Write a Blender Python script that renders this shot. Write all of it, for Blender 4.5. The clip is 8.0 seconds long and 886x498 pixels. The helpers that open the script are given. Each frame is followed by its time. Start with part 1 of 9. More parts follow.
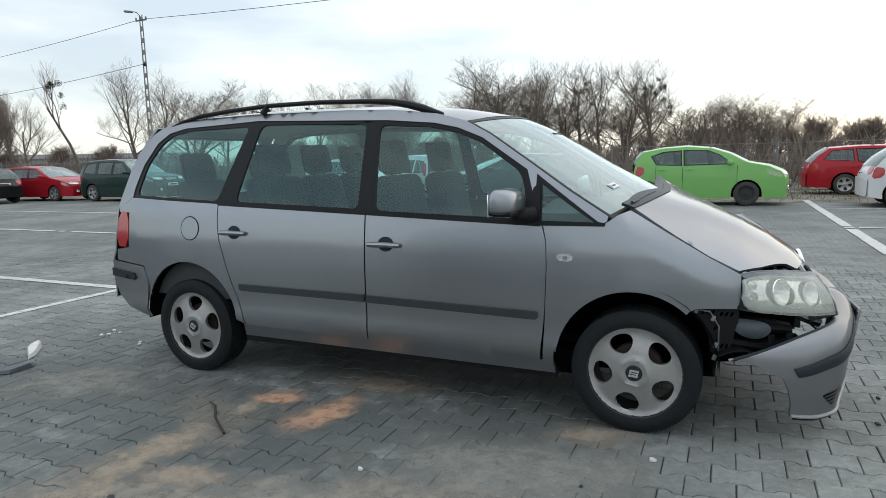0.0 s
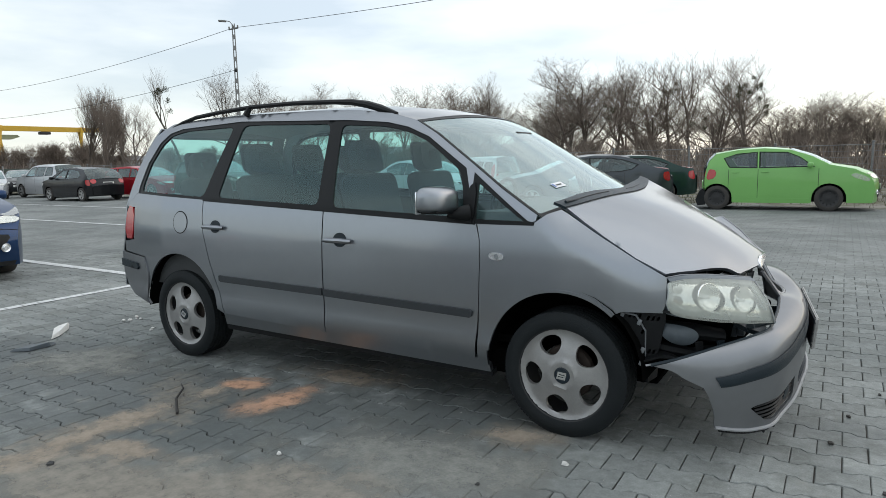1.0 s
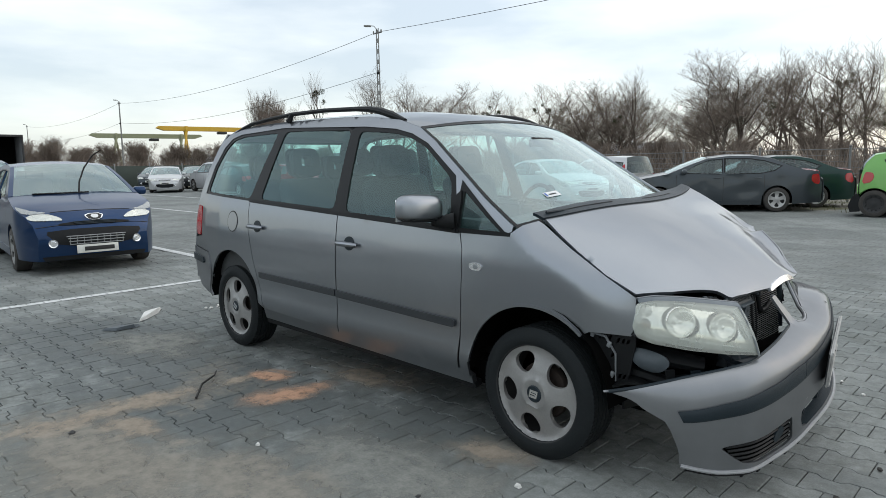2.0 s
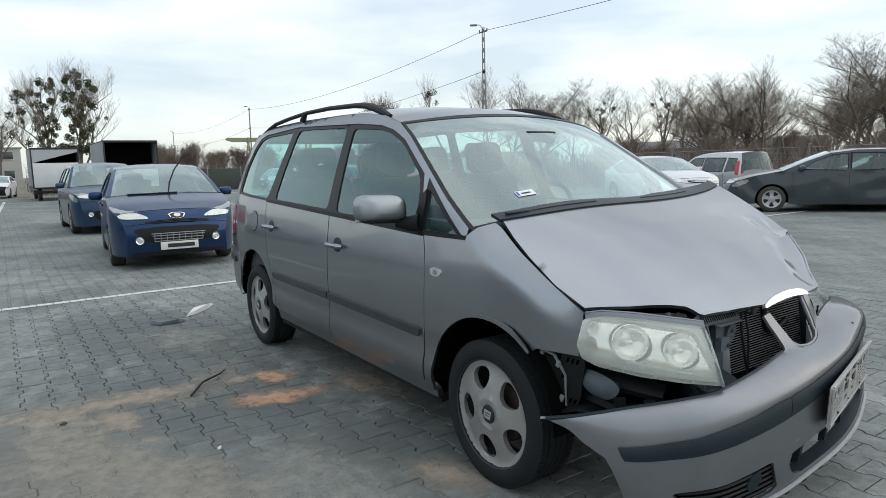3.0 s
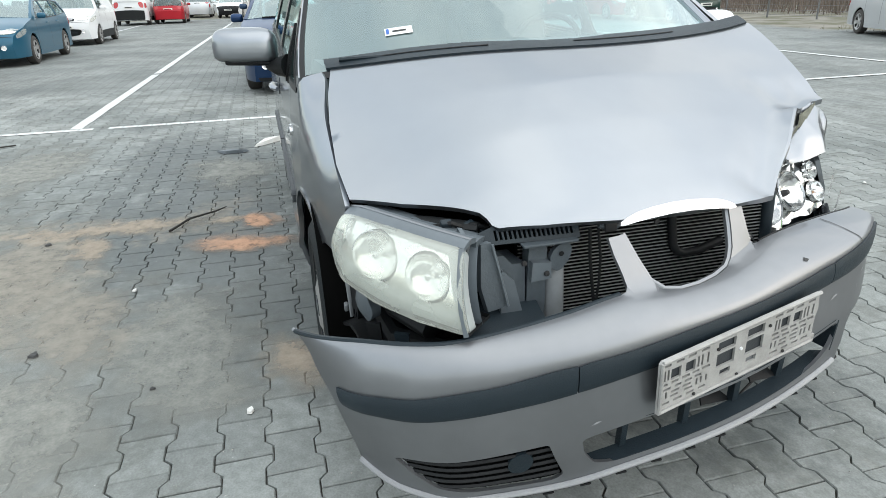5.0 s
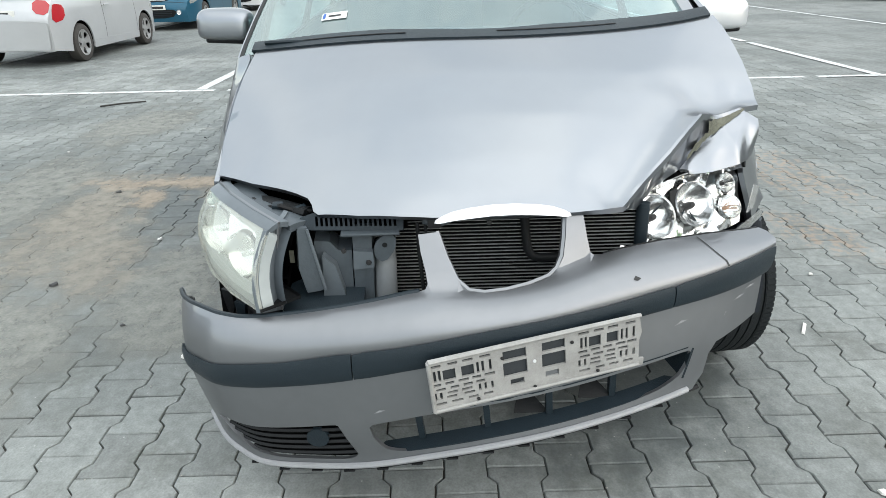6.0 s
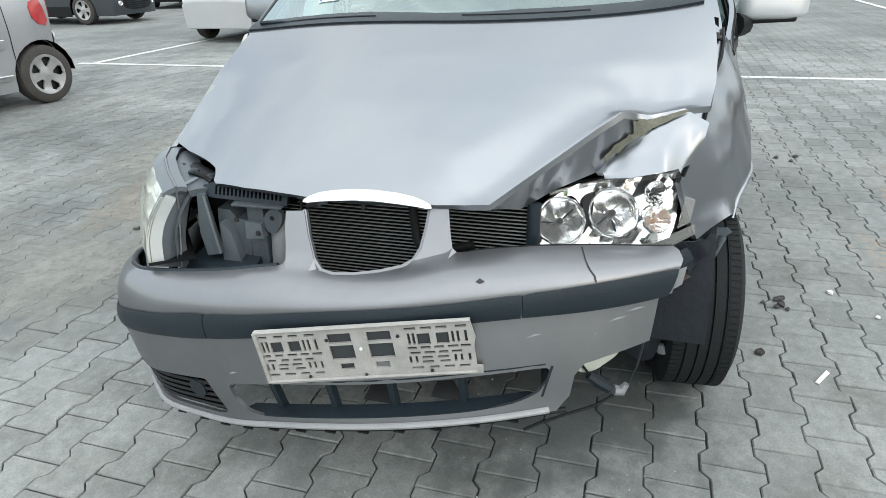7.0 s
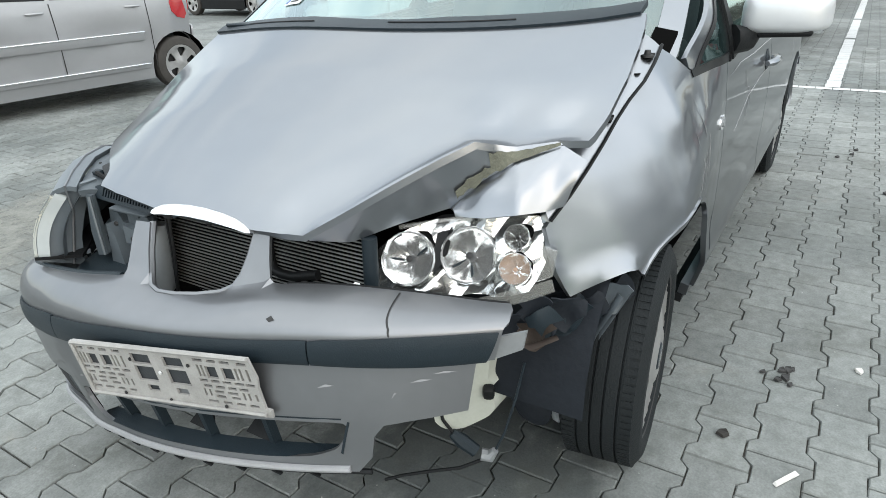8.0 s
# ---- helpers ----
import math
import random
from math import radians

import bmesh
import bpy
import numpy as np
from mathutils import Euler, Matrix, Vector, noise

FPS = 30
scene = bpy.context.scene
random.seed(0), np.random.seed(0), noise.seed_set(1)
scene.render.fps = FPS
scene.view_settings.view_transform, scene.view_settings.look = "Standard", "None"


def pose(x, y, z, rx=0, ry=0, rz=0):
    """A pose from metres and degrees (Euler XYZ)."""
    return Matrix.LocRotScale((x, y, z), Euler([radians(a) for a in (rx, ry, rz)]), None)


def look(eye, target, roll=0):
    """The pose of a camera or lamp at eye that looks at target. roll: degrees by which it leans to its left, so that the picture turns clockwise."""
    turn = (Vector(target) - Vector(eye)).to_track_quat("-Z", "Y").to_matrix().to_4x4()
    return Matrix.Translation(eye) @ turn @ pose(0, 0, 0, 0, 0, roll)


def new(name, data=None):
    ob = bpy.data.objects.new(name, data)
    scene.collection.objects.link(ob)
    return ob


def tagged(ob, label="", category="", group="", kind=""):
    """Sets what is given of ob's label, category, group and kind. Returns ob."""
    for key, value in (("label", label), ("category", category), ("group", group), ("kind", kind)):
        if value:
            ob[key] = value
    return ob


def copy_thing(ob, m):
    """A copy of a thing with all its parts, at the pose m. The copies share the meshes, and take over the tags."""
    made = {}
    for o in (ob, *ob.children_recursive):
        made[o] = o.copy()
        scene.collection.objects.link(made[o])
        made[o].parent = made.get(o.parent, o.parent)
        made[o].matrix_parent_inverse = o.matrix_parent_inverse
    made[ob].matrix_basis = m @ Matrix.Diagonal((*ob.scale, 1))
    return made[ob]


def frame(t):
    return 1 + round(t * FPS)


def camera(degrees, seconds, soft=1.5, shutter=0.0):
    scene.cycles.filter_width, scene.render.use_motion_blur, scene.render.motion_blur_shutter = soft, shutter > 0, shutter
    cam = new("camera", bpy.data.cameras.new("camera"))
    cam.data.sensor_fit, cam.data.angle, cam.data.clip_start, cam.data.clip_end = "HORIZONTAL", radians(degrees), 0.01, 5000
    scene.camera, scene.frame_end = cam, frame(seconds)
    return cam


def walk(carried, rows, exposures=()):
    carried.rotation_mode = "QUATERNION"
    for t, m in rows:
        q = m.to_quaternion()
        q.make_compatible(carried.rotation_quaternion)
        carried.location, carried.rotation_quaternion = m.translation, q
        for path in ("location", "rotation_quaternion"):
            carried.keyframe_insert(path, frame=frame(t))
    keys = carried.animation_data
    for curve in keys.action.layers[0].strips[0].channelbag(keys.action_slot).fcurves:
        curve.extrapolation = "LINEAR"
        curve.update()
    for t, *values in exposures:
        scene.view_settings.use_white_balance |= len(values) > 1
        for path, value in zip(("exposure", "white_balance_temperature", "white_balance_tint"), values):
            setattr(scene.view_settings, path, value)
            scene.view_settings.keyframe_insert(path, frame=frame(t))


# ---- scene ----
cam = camera(69.1, 8.0, soft=0.5)
PATH = [
    (0, (1.819, -4.031, 1.373), (1.014, -2.221, 1.097), -1.4),
    (0.5, (2.232, -3.932, 1.364), (1.317, -2.174, 1.095), -1.4),
    (1, (2.533, -3.716, 1.337), (1.485, -2.033, 1.073), -1.2),
    (1.5, (2.837, -3.454, 1.355), (1.607, -1.9, 1.093), -1.0),
    (2, (3.157, -3.194, 1.371), (1.757, -1.79, 1.109), -0.9),
    (2.2, (3.228, -3.062, 1.354), (1.762, -1.727, 1.09), -0.8),
    (3.3, (3.482, -2.28, 1.338), (1.812, -1.224, 1.027), -1.5),
    (3.5, (3.479, -2.149, 1.311), (1.802, -1.136, 0.909), -1.4),
    (4, (3.461, -1.779, 1.307), (1.787, -0.89, 0.671), -1.5),
    (4.2, (3.49, -1.642, 1.304), (1.805, -0.825, 0.602), -1.4),
    (5.3, (3.545, -0.737, 1.338), (1.728, -0.373, 0.585), -1.4),
    (5.5, (3.58, -0.594, 1.338), (1.763, -0.299, 0.556), -1.3),
    (6, (3.68, -0.168, 1.372), (1.851, -0.146, 0.563), -1.2),
    (6.5, (3.631, 0.258, 1.367), (1.831, -0.047, 0.55), -1.6),
    (7, (3.561, 0.627, 1.348), (1.827, 0.079, 0.515), -1.8),
    (7.5, (3.403, 0.976, 1.358), (1.776, 0.169, 0.521), -1.9),
    (8, (3.085, 1.242, 1.344), (1.548, 0.268, 0.514), -2.2),
]
# the exposure and white balance shift as the sky leaves the picture
EXPOSURE = [(0.0, 0.36, 6800, 11), (2.2, 0.36, 6800, 11), (3.3, 0.42, 6650, 10), (3.5, 0.50, 6550, 9), (4.0, 0.86, 6500, 9), (4.2, 0.94, 6600, 9), (5.3, 1.14, 6950, 10), (8.0, 1.14, 6950, 10)]
walk(cam, [(t, look(eye, target, roll)) for t, eye, target, roll in PATH], EXPOSURE)

# ---- sky and light: overcast autumn day ----
world = bpy.data.worlds.new("world")
scene.world = world
world.use_nodes = True
wn, wl = world.node_tree.nodes, world.node_tree.links
wn.clear()
w_out = wn.new("ShaderNodeOutputWorld")
w_bg = wn.new("ShaderNodeBackground")
w_sky = wn.new("ShaderNodeTexSky")
w_sky.sky_type = "NISHITA"
w_sky.sun_disc = False
w_sky.sun_elevation, w_sky.sun_rotation = radians(28), radians(31)
w_sky.dust_density = 1.0
w_bg_sky = wn.new("ShaderNodeBackground")
w_bg_sky.inputs[1].default_value = 0.05
wl.new(w_sky.outputs[0], w_bg_sky.inputs[0])
w_co = wn.new("ShaderNodeTexCoord")
w_map = wn.new("ShaderNodeMapping")
w_map.inputs["Scale"].default_value = (1.3, 1.3, 5.5)
w_map.inputs["Rotation"].default_value = (0.05, 0.12, 0.6)
w_noise = wn.new("ShaderNodeTexNoise")
w_noise.inputs["Scale"].default_value = 2.1
w_noise.inputs["Detail"].default_value = 6.0
w_noise.inputs["Roughness"].default_value = 0.5
w_ramp = wn.new("ShaderNodeValToRGB")
w_ramp.color_ramp.elements[0].position, w_ramp.color_ramp.elements[0].color = 0.38, (0.58, 0.665, 0.735, 1)
w_ramp.color_ramp.elements[1].position, w_ramp.color_ramp.elements[1].color = 0.64, (0.90, 0.955, 0.965, 1)
wl.new(w_co.outputs["Generated"], w_map.inputs[0])
wl.new(w_map.outputs[0], w_noise.inputs[0])
wl.new(w_noise.outputs["Fac"], w_ramp.inputs[0])
wl.new(w_ramp.outputs[0], w_bg.inputs[0])
# an overcast sky is brighter overhead than at the horizon
w_sep = wn.new("ShaderNodeSeparateXYZ")
w_rise = wn.new("ShaderNodeMapRange")
w_rise.inputs["From Min"].default_value, w_rise.inputs["From Max"].default_value = 0.0, 1.0
w_rise.inputs["To Min"].default_value, w_rise.inputs["To Max"].default_value = 0.64, 1.04
wl.new(w_co.outputs["Generated"], w_sep.inputs[0])
wl.new(w_sep.outputs["Z"], w_rise.inputs[0])
wl.new(w_rise.outputs[0], w_bg.inputs[1])
w_add = wn.new("ShaderNodeAddShader")
wl.new(w_bg.outputs[0], w_add.inputs[0])
wl.new(w_bg_sky.outputs[0], w_add.inputs[1])
wl.new(w_add.outputs[0], w_out.inputs[0])

sun = new("sun", bpy.data.lights.new("sun", "SUN"))
sun.data.energy, sun.data.angle, sun.data.color = 0.5, radians(120), (1.0, 0.985, 0.96)
sun.matrix_world = look((10, 17, 14), (0, 0, 0))


# ---- materials ----
def mat(name, color, rough=0.6, metal=0.0, coat=0.0, var=0.15, scale=6.0, bump=0.0, bump_scale=60.0, spec=0.5, var2=None, rvar=0.0, edge=1.0):
    """Principled surface with variation at two scales, and a fine relief."""
    m = bpy.data.materials.new(name)
    m.use_nodes = True
    n, l = m.node_tree.nodes, m.node_tree.links
    b = n["Principled BSDF"]
    b.inputs["Roughness"].default_value = rough
    b.inputs["Metallic"].default_value = metal
    b.inputs["Coat Weight"].default_value = coat
    b.inputs["Coat Roughness"].default_value = 0.06
    b.inputs["Specular IOR Level"].default_value = spec
    b.inputs["Specular Tint"].default_value = (edge, edge, edge, 1)
    co = n.new("ShaderNodeTexCoord")
    a = n.new("ShaderNodeTexNoise")
    a.inputs["Scale"].default_value, a.inputs["Detail"].default_value = scale, 5
    c = n.new("ShaderNodeTexNoise")
    c.inputs["Scale"].default_value, c.inputs["Detail"].default_value = scale * 9, 3
    l.new(co.outputs["Object"], a.inputs[0])
    l.new(co.outputs["Object"], c.inputs[0])
    mix = n.new("ShaderNodeMix")
    mix.data_type = "RGBA"
    d = var2 or tuple(v * (1 - 2 * var) for v in color)
    hi = tuple(min(1.0, v * (1 + var)) for v in color)
    mix.inputs["A"].default_value, mix.inputs["B"].default_value = (*d, 1), (*hi, 1)
    av = n.new("ShaderNodeMath")
    av.operation = "MULTIPLY_ADD"
    av.inputs[1].default_value = 0.35
    l.new(c.outputs["Fac"], av.inputs[0])
    half = n.new("ShaderNodeMath")
    half.operation = "MULTIPLY"
    half.inputs[1].default_value = 0.75
    l.new(a.outputs["Fac"], half.inputs[0])
    l.new(half.outputs[0], av.inputs[2])
    l.new(av.outputs[0], mix.inputs["Factor"])
    l.new(mix.outputs["Result"], b.inputs["Base Color"])
    if rvar:
        rm = n.new("ShaderNodeMapRange")
        rm.inputs["To Min"].default_value, rm.inputs["To Max"].default_value = max(0.02, rough - rvar), min(1, rough + rvar)
        l.new(a.outputs["Fac"], rm.inputs[0])
        l.new(rm.outputs[0], b.inputs["Roughness"])
    if bump:
        e = n.new("ShaderNodeTexNoise")
        e.inputs["Scale"].default_value, e.inputs["Detail"].default_value = bump_scale, 3
        l.new(co.outputs["Object"], e.inputs[0])
        bp = n.new("ShaderNodeBump")
        bp.inputs["Strength"].default_value, bp.inputs["Distance"].default_value = bump, 0.01
        l.new(e.outputs["Fac"], bp.inputs["Height"])
        l.new(bp.outputs[0], b.inputs["Normal"])
    return m


def glass(name, tint, gloss=1.0, haze=0.0, haze_color=(0.8, 0.8, 0.75)):
    """Thin pane: tinted see-through with a Fresnel gloss; haze paints in dust, milkiness and a sky veil."""
    m = bpy.data.materials.new(name)
    m.use_nodes = True
    n, l = m.node_tree.nodes, m.node_tree.links
    n.clear()
    out = n.new("ShaderNodeOutputMaterial")
    tr = n.new("ShaderNodeBsdfTransparent")
    tr.inputs[0].default_value = (*tint, 1)
    base = tr
    if haze:
        df = n.new("ShaderNodeBsdfDiffuse")
        df.inputs[0].default_value = (*haze_color, 1)
        hz = n.new("ShaderNodeMixShader")
        co = n.new("ShaderNodeTexCoord")
        no = n.new("ShaderNodeTexNoise")
        no.inputs["Scale"].default_value, no.inputs["Detail"].default_value = 7, 5
        l.new(co.outputs["Object"], no.inputs[0])
        mr = n.new("ShaderNodeMapRange")
        mr.inputs["To Min"].default_value, mr.inputs["To Max"].default_value = haze * 0.6, haze * 1.4
        l.new(no.outputs["Fac"], mr.inputs[0])
        l.new(mr.outputs[0], hz.inputs[0])
        l.new(tr.outputs[0], hz.inputs[1])
        l.new(df.outputs[0], hz.inputs[2])
        base = hz
    gl = n.new("ShaderNodeBsdfGlossy")
    gl.inputs["Roughness"].default_value = 0.03
    gl.inputs["Color"].default_value = (*(0.35 + 0.65 * v for v in tint), 1)
    lw = n.new("ShaderNodeLayerWeight")
    lw.inputs["Blend"].default_value = 0.5
    pw = n.new("ShaderNodeMath")
    pw.operation = "POWER"
    pw.inputs[1].default_value = 3.6
    l.new(lw.outputs["Facing"], pw.inputs[0])
    fr = n.new("ShaderNodeMapRange")
    fr.inputs["To Min"].default_value, fr.inputs["To Max"].default_value = 0.055 * gloss, 0.9
    l.new(pw.outputs[0], fr.inputs[0])
    mx = n.new("ShaderNodeMixShader")
    l.new(fr.outputs[0], mx.inputs[0])
    l.new(base.outputs[0], mx.inputs[1])
    l.new(gl.outputs[0], mx.inputs[2])
    l.new(mx.outputs[0], out.inputs[0])
    return m


PAINT = mat("grey_metallic_paint", (0.300, 0.318, 0.343), 0.32, 0.96, 0.8, 0.05, 2.0, rvar=0.04, edge=0.30)
PLASTIC_GREY = mat("painted_bumper_plastic", (0.250, 0.258, 0.271), 0.42, 0.85, 0.5, 0.08, 3.0, rvar=0.06, edge=0.30)
TRIM = mat("dark_trim_plastic", (0.014, 0.023, 0.030), 0.5, 0, 0, 0.15, 9, 0.15, 300, spec=0.3)
BLACK = mat("black_plastic", (0.009, 0.010, 0.011), 0.55, 0, 0, 0.2, 9, 0.1, 200, spec=0.25)
GLOSSBLACK = mat("black_window_frame", (0.006, 0.007, 0.008), 0.45, 0, 0.0, 0.1, 9, spec=0.25)
# near-black for underbody parts and for shade painted into cavities
DARK = mat("underbody_and_shade_black", (0.004, 0.004, 0.004), 0.95, 0, 0, 0.3, 5, spec=0.03)
RUBBER = mat("tyre_rubber", (0.010, 0.013, 0.0145), 0.72, 0, 0, 0.25, 12, 0.3, 180, var2=(0.015, 0.017, 0.018), spec=0.2)
RUBBER_DUSTY = mat("dusty_tyre_rubber", (0.05, 0.046, 0.042), 0.85, 0, 0, 0.25, 12, 0.3, 180)
ALLOY = mat("silver_wheel_lacquer", (0.42, 0.415, 0.41), 0.40, 0.65, 0.2, 0.18, 14, rvar=0.1)
STEEL = mat("dark_steel_rim", (0.035, 0.035, 0.036), 0.55, 0.4, 0, 0.2, 10)
RUST = mat("rusty_brake_steel", (0.065, 0.050, 0.042), 0.7, 0.5, 0, 0.3, 20)
CHROME = mat("chrome", (0.90, 0.91, 0.92), 0.20, 1.0, 0, 0.02, 5, 0.02, 30)
CHROME_WHITE = mat("bright_chrome_strip", (0.85, 0.86, 0.87), 0.22, 0.85, 0.3, 0.02, 5)
BLUEGREY = mat("blue_grey_duct_plastic", (0.075, 0.092, 0.105), 0.5, 0, 0, 0.25, 8, 0.1, 150)
HOUSING = mat("lamp_housing_grey_plastic", (0.105, 0.125, 0.14), 0.4, 0, 0, 0.15, 8)
ALU = mat("radiator_aluminium", (0.30, 0.31, 0.31), 0.5, 0.2, 0, 0.2, 30)
TANKWHITE = mat("cream_reservoir_plastic", (0.44, 0.46, 0.41), 0.5, 0, 0, 0.15, 12)
SEAT = mat("grey_seat_cloth", (0.030, 0.034, 0.038), 0.95, 0, 0, 0.2, 12, 0.3, 350)
DASH = mat("grey_dashboard", (0.05, 0.053, 0.055), 0.8, 0, 0, 0.1, 12, 0.1, 300)
CLOTH_LIGHT = mat("light_headliner", (0.34, 0.35, 0.34), 0.95, 0, 0, 0.06, 8)
BARE = mat("scraped_filler_beige", (0.13, 0.132, 0.100), 0.8, 0, 0, 0.45, 40, 0.4, 90, var2=(0.05, 0.052, 0.042))
REDLAMP = mat("red_lamp_lens", (0.42, 0.02, 0.025), 0.18, 0, 0.6, 0.08, 8)
ORANGELAMP = mat("clear_orange_bulb", (0.34, 0.21, 0.14), 0.2, 0, 0.5, 0.1, 20)
PLATE_HOLDER = mat("worn_grey_plate_holder", (0.36, 0.355, 0.345), 0.6, 0, 0, 0.28, 25, var2=(0.17, 0.165, 0.155))
WHITE = mat("white_plastic", (0.72, 0.73, 0.73), 0.5, 0, 0, 0.06, 8)
BLUE_MARK = mat("blue_print", (0.03, 0.12, 0.42), 0.5)
INK = mat("black_print", (0.02, 0.02, 0.02), 0.6)
LIPC = mat("lip_glint_and_scuff", (0.30, 0.305, 0.315), 0.5, 0.1, 0.2, 0.15, 20)
GREYPLAST = mat("light_grey_plastic", (0.22, 0.235, 0.245), 0.5, 0, 0, 0.15, 10)
RIMGREY = mat("lamp_rim_grey", (0.33, 0.36, 0.36), 0.4, 0, 0.2, 0.08, 8)
BEZEL = mat("aluminised_lamp_bezel", (0.90, 0.91, 0.90), 0.13, 0.95, 0, 0.05, 25, 0.08, 45)
CHROME_SOFT = mat("aluminised_reflector", (0.93, 0.94, 0.93), 0.16, 0.9, 0, 0.03, 30, 0.05, 70)
LINER = mat("dusty_blue_black_liner", (0.014, 0.018, 0.024), 0.7, 0, 0, 0.3, 9, 0.3, 40, spec=0.25)
MOULD = mat("faded_moulding_and_slot_shade", (0.040, 0.045, 0.050), 0.5, 0, 0, 0.15, 9, 0.1, 200, spec=0.35)
# window haze paints in a teal veil of reflected sky as diffuse colour
WIN = glass("tinted_window_glass", (0.62, 0.86, 0.85), 1.3, 0.028, (0.34, 0.62, 0.62))
WIN_REAR = glass("darker_window_glass", (0.58, 0.84, 0.83), 1.2, 0.030, (0.32, 0.64, 0.64))
SCREEN = glass("windscreen_glass", (0.78, 0.91, 0.90), 2.8, 0.15, (0.52, 0.70, 0.70))
LENS = glass("milky_headlamp_lens", (0.94, 0.95, 0.90), 1.04, 0.33, (0.76, 0.78, 0.71))
LENS_CLEAR = glass("clear_lamp_lens", (0.95, 0.95, 0.95), 1.0, 0.1)


# ---- building helpers ----
def thing(name, label, category, at=(0, 0, 0), turn=0.0, group="", kind=""):
    ob = new(name)
    ob.empty_display_size = 0.2
    ob.matrix_basis = pose(*at, 0, 0, turn)
    return tagged(ob, label, category, group, kind)


def part(name, bm, material, parent=None, label="", smooth=True):
    """Links a bmesh as one mesh object, under a thing or a part."""
    me = bpy.data.meshes.new(name)
    bm.to_mesh(me)
    bm.free()
    me.materials.append(material)
    if smooth:
        me.polygons.foreach_set("use_smooth", [True] * len(me.polygons))
        me.set_sharp_from_angle(angle=radians(38))
    ob = new(name, me)
    ob.parent = parent
    return tagged(ob, label) if label else ob


def inside(poly, pts):
    """Even-odd test of many points in a polygon."""
    p, q = np.asarray(pts, float), np.asarray(poly, float)
    x, y = p[:, 0][:, None], p[:, 1][:, None]
    x0, y0 = q[:, 0], q[:, 1]
    x1, y1 = np.roll(x0, -1), np.roll(y0, -1)
    with np.errstate(divide="ignore", invalid="ignore"):
        cross = ((y0 > y) != (y1 > y)) & (x < (x1 - x0) * (y - y0) / (y1 - y0) + x0)
    return cross.sum(1) % 2 == 1


def dense(poly, step):
    out = []
    for a, b in zip(poly, poly[1:] + poly[:1]):
        k = max(1, int(math.ceil(math.hypot(b[0] - a[0], b[1] - a[1]) / step)))
        out += [(a[0] + (b[0] - a[0]) * i / k, a[1] + (b[1] - a[1]) * i / k) for i in range(k)]
    return out


def smooth_poly(poly, rounds=2):
    """Rounds the corners of a polygon (Chaikin)."""
    for _ in range(rounds):
        nxt = []
        for a, b in zip(poly, poly[1:] + poly[:1]):
            nxt += [(a[0] * 0.75 + b[0] * 0.25, a[1] * 0.75 + b[1] * 0.25), (a[0] * 0.25 + b[0] * 0.75, a[1] * 0.25 + b[1] * 0.75)]
        poly = nxt
    return poly


def cut_corners(poly, k=0.05, steps=3):
    """Rounds each corner within k of it."""
    out = []
    n = len(poly)
    for i in range(n):
        p, a, b = Vector(poly[i]), Vector(poly[i - 1]), Vector(poly[(i + 1) % n])
        u, v = a - p, b - p
        p0, p1 = p + u.normalized() * min(k, u.length * 0.4), p + v.normalized() * min(k, v.length * 0.4)
        for j in range(steps + 1):
            t = j / steps
            q = p0 * (1 - t) ** 2 + p * 2 * t * (1 - t) + p1 * t * t
            out.append((q.x, q.y))
    return out


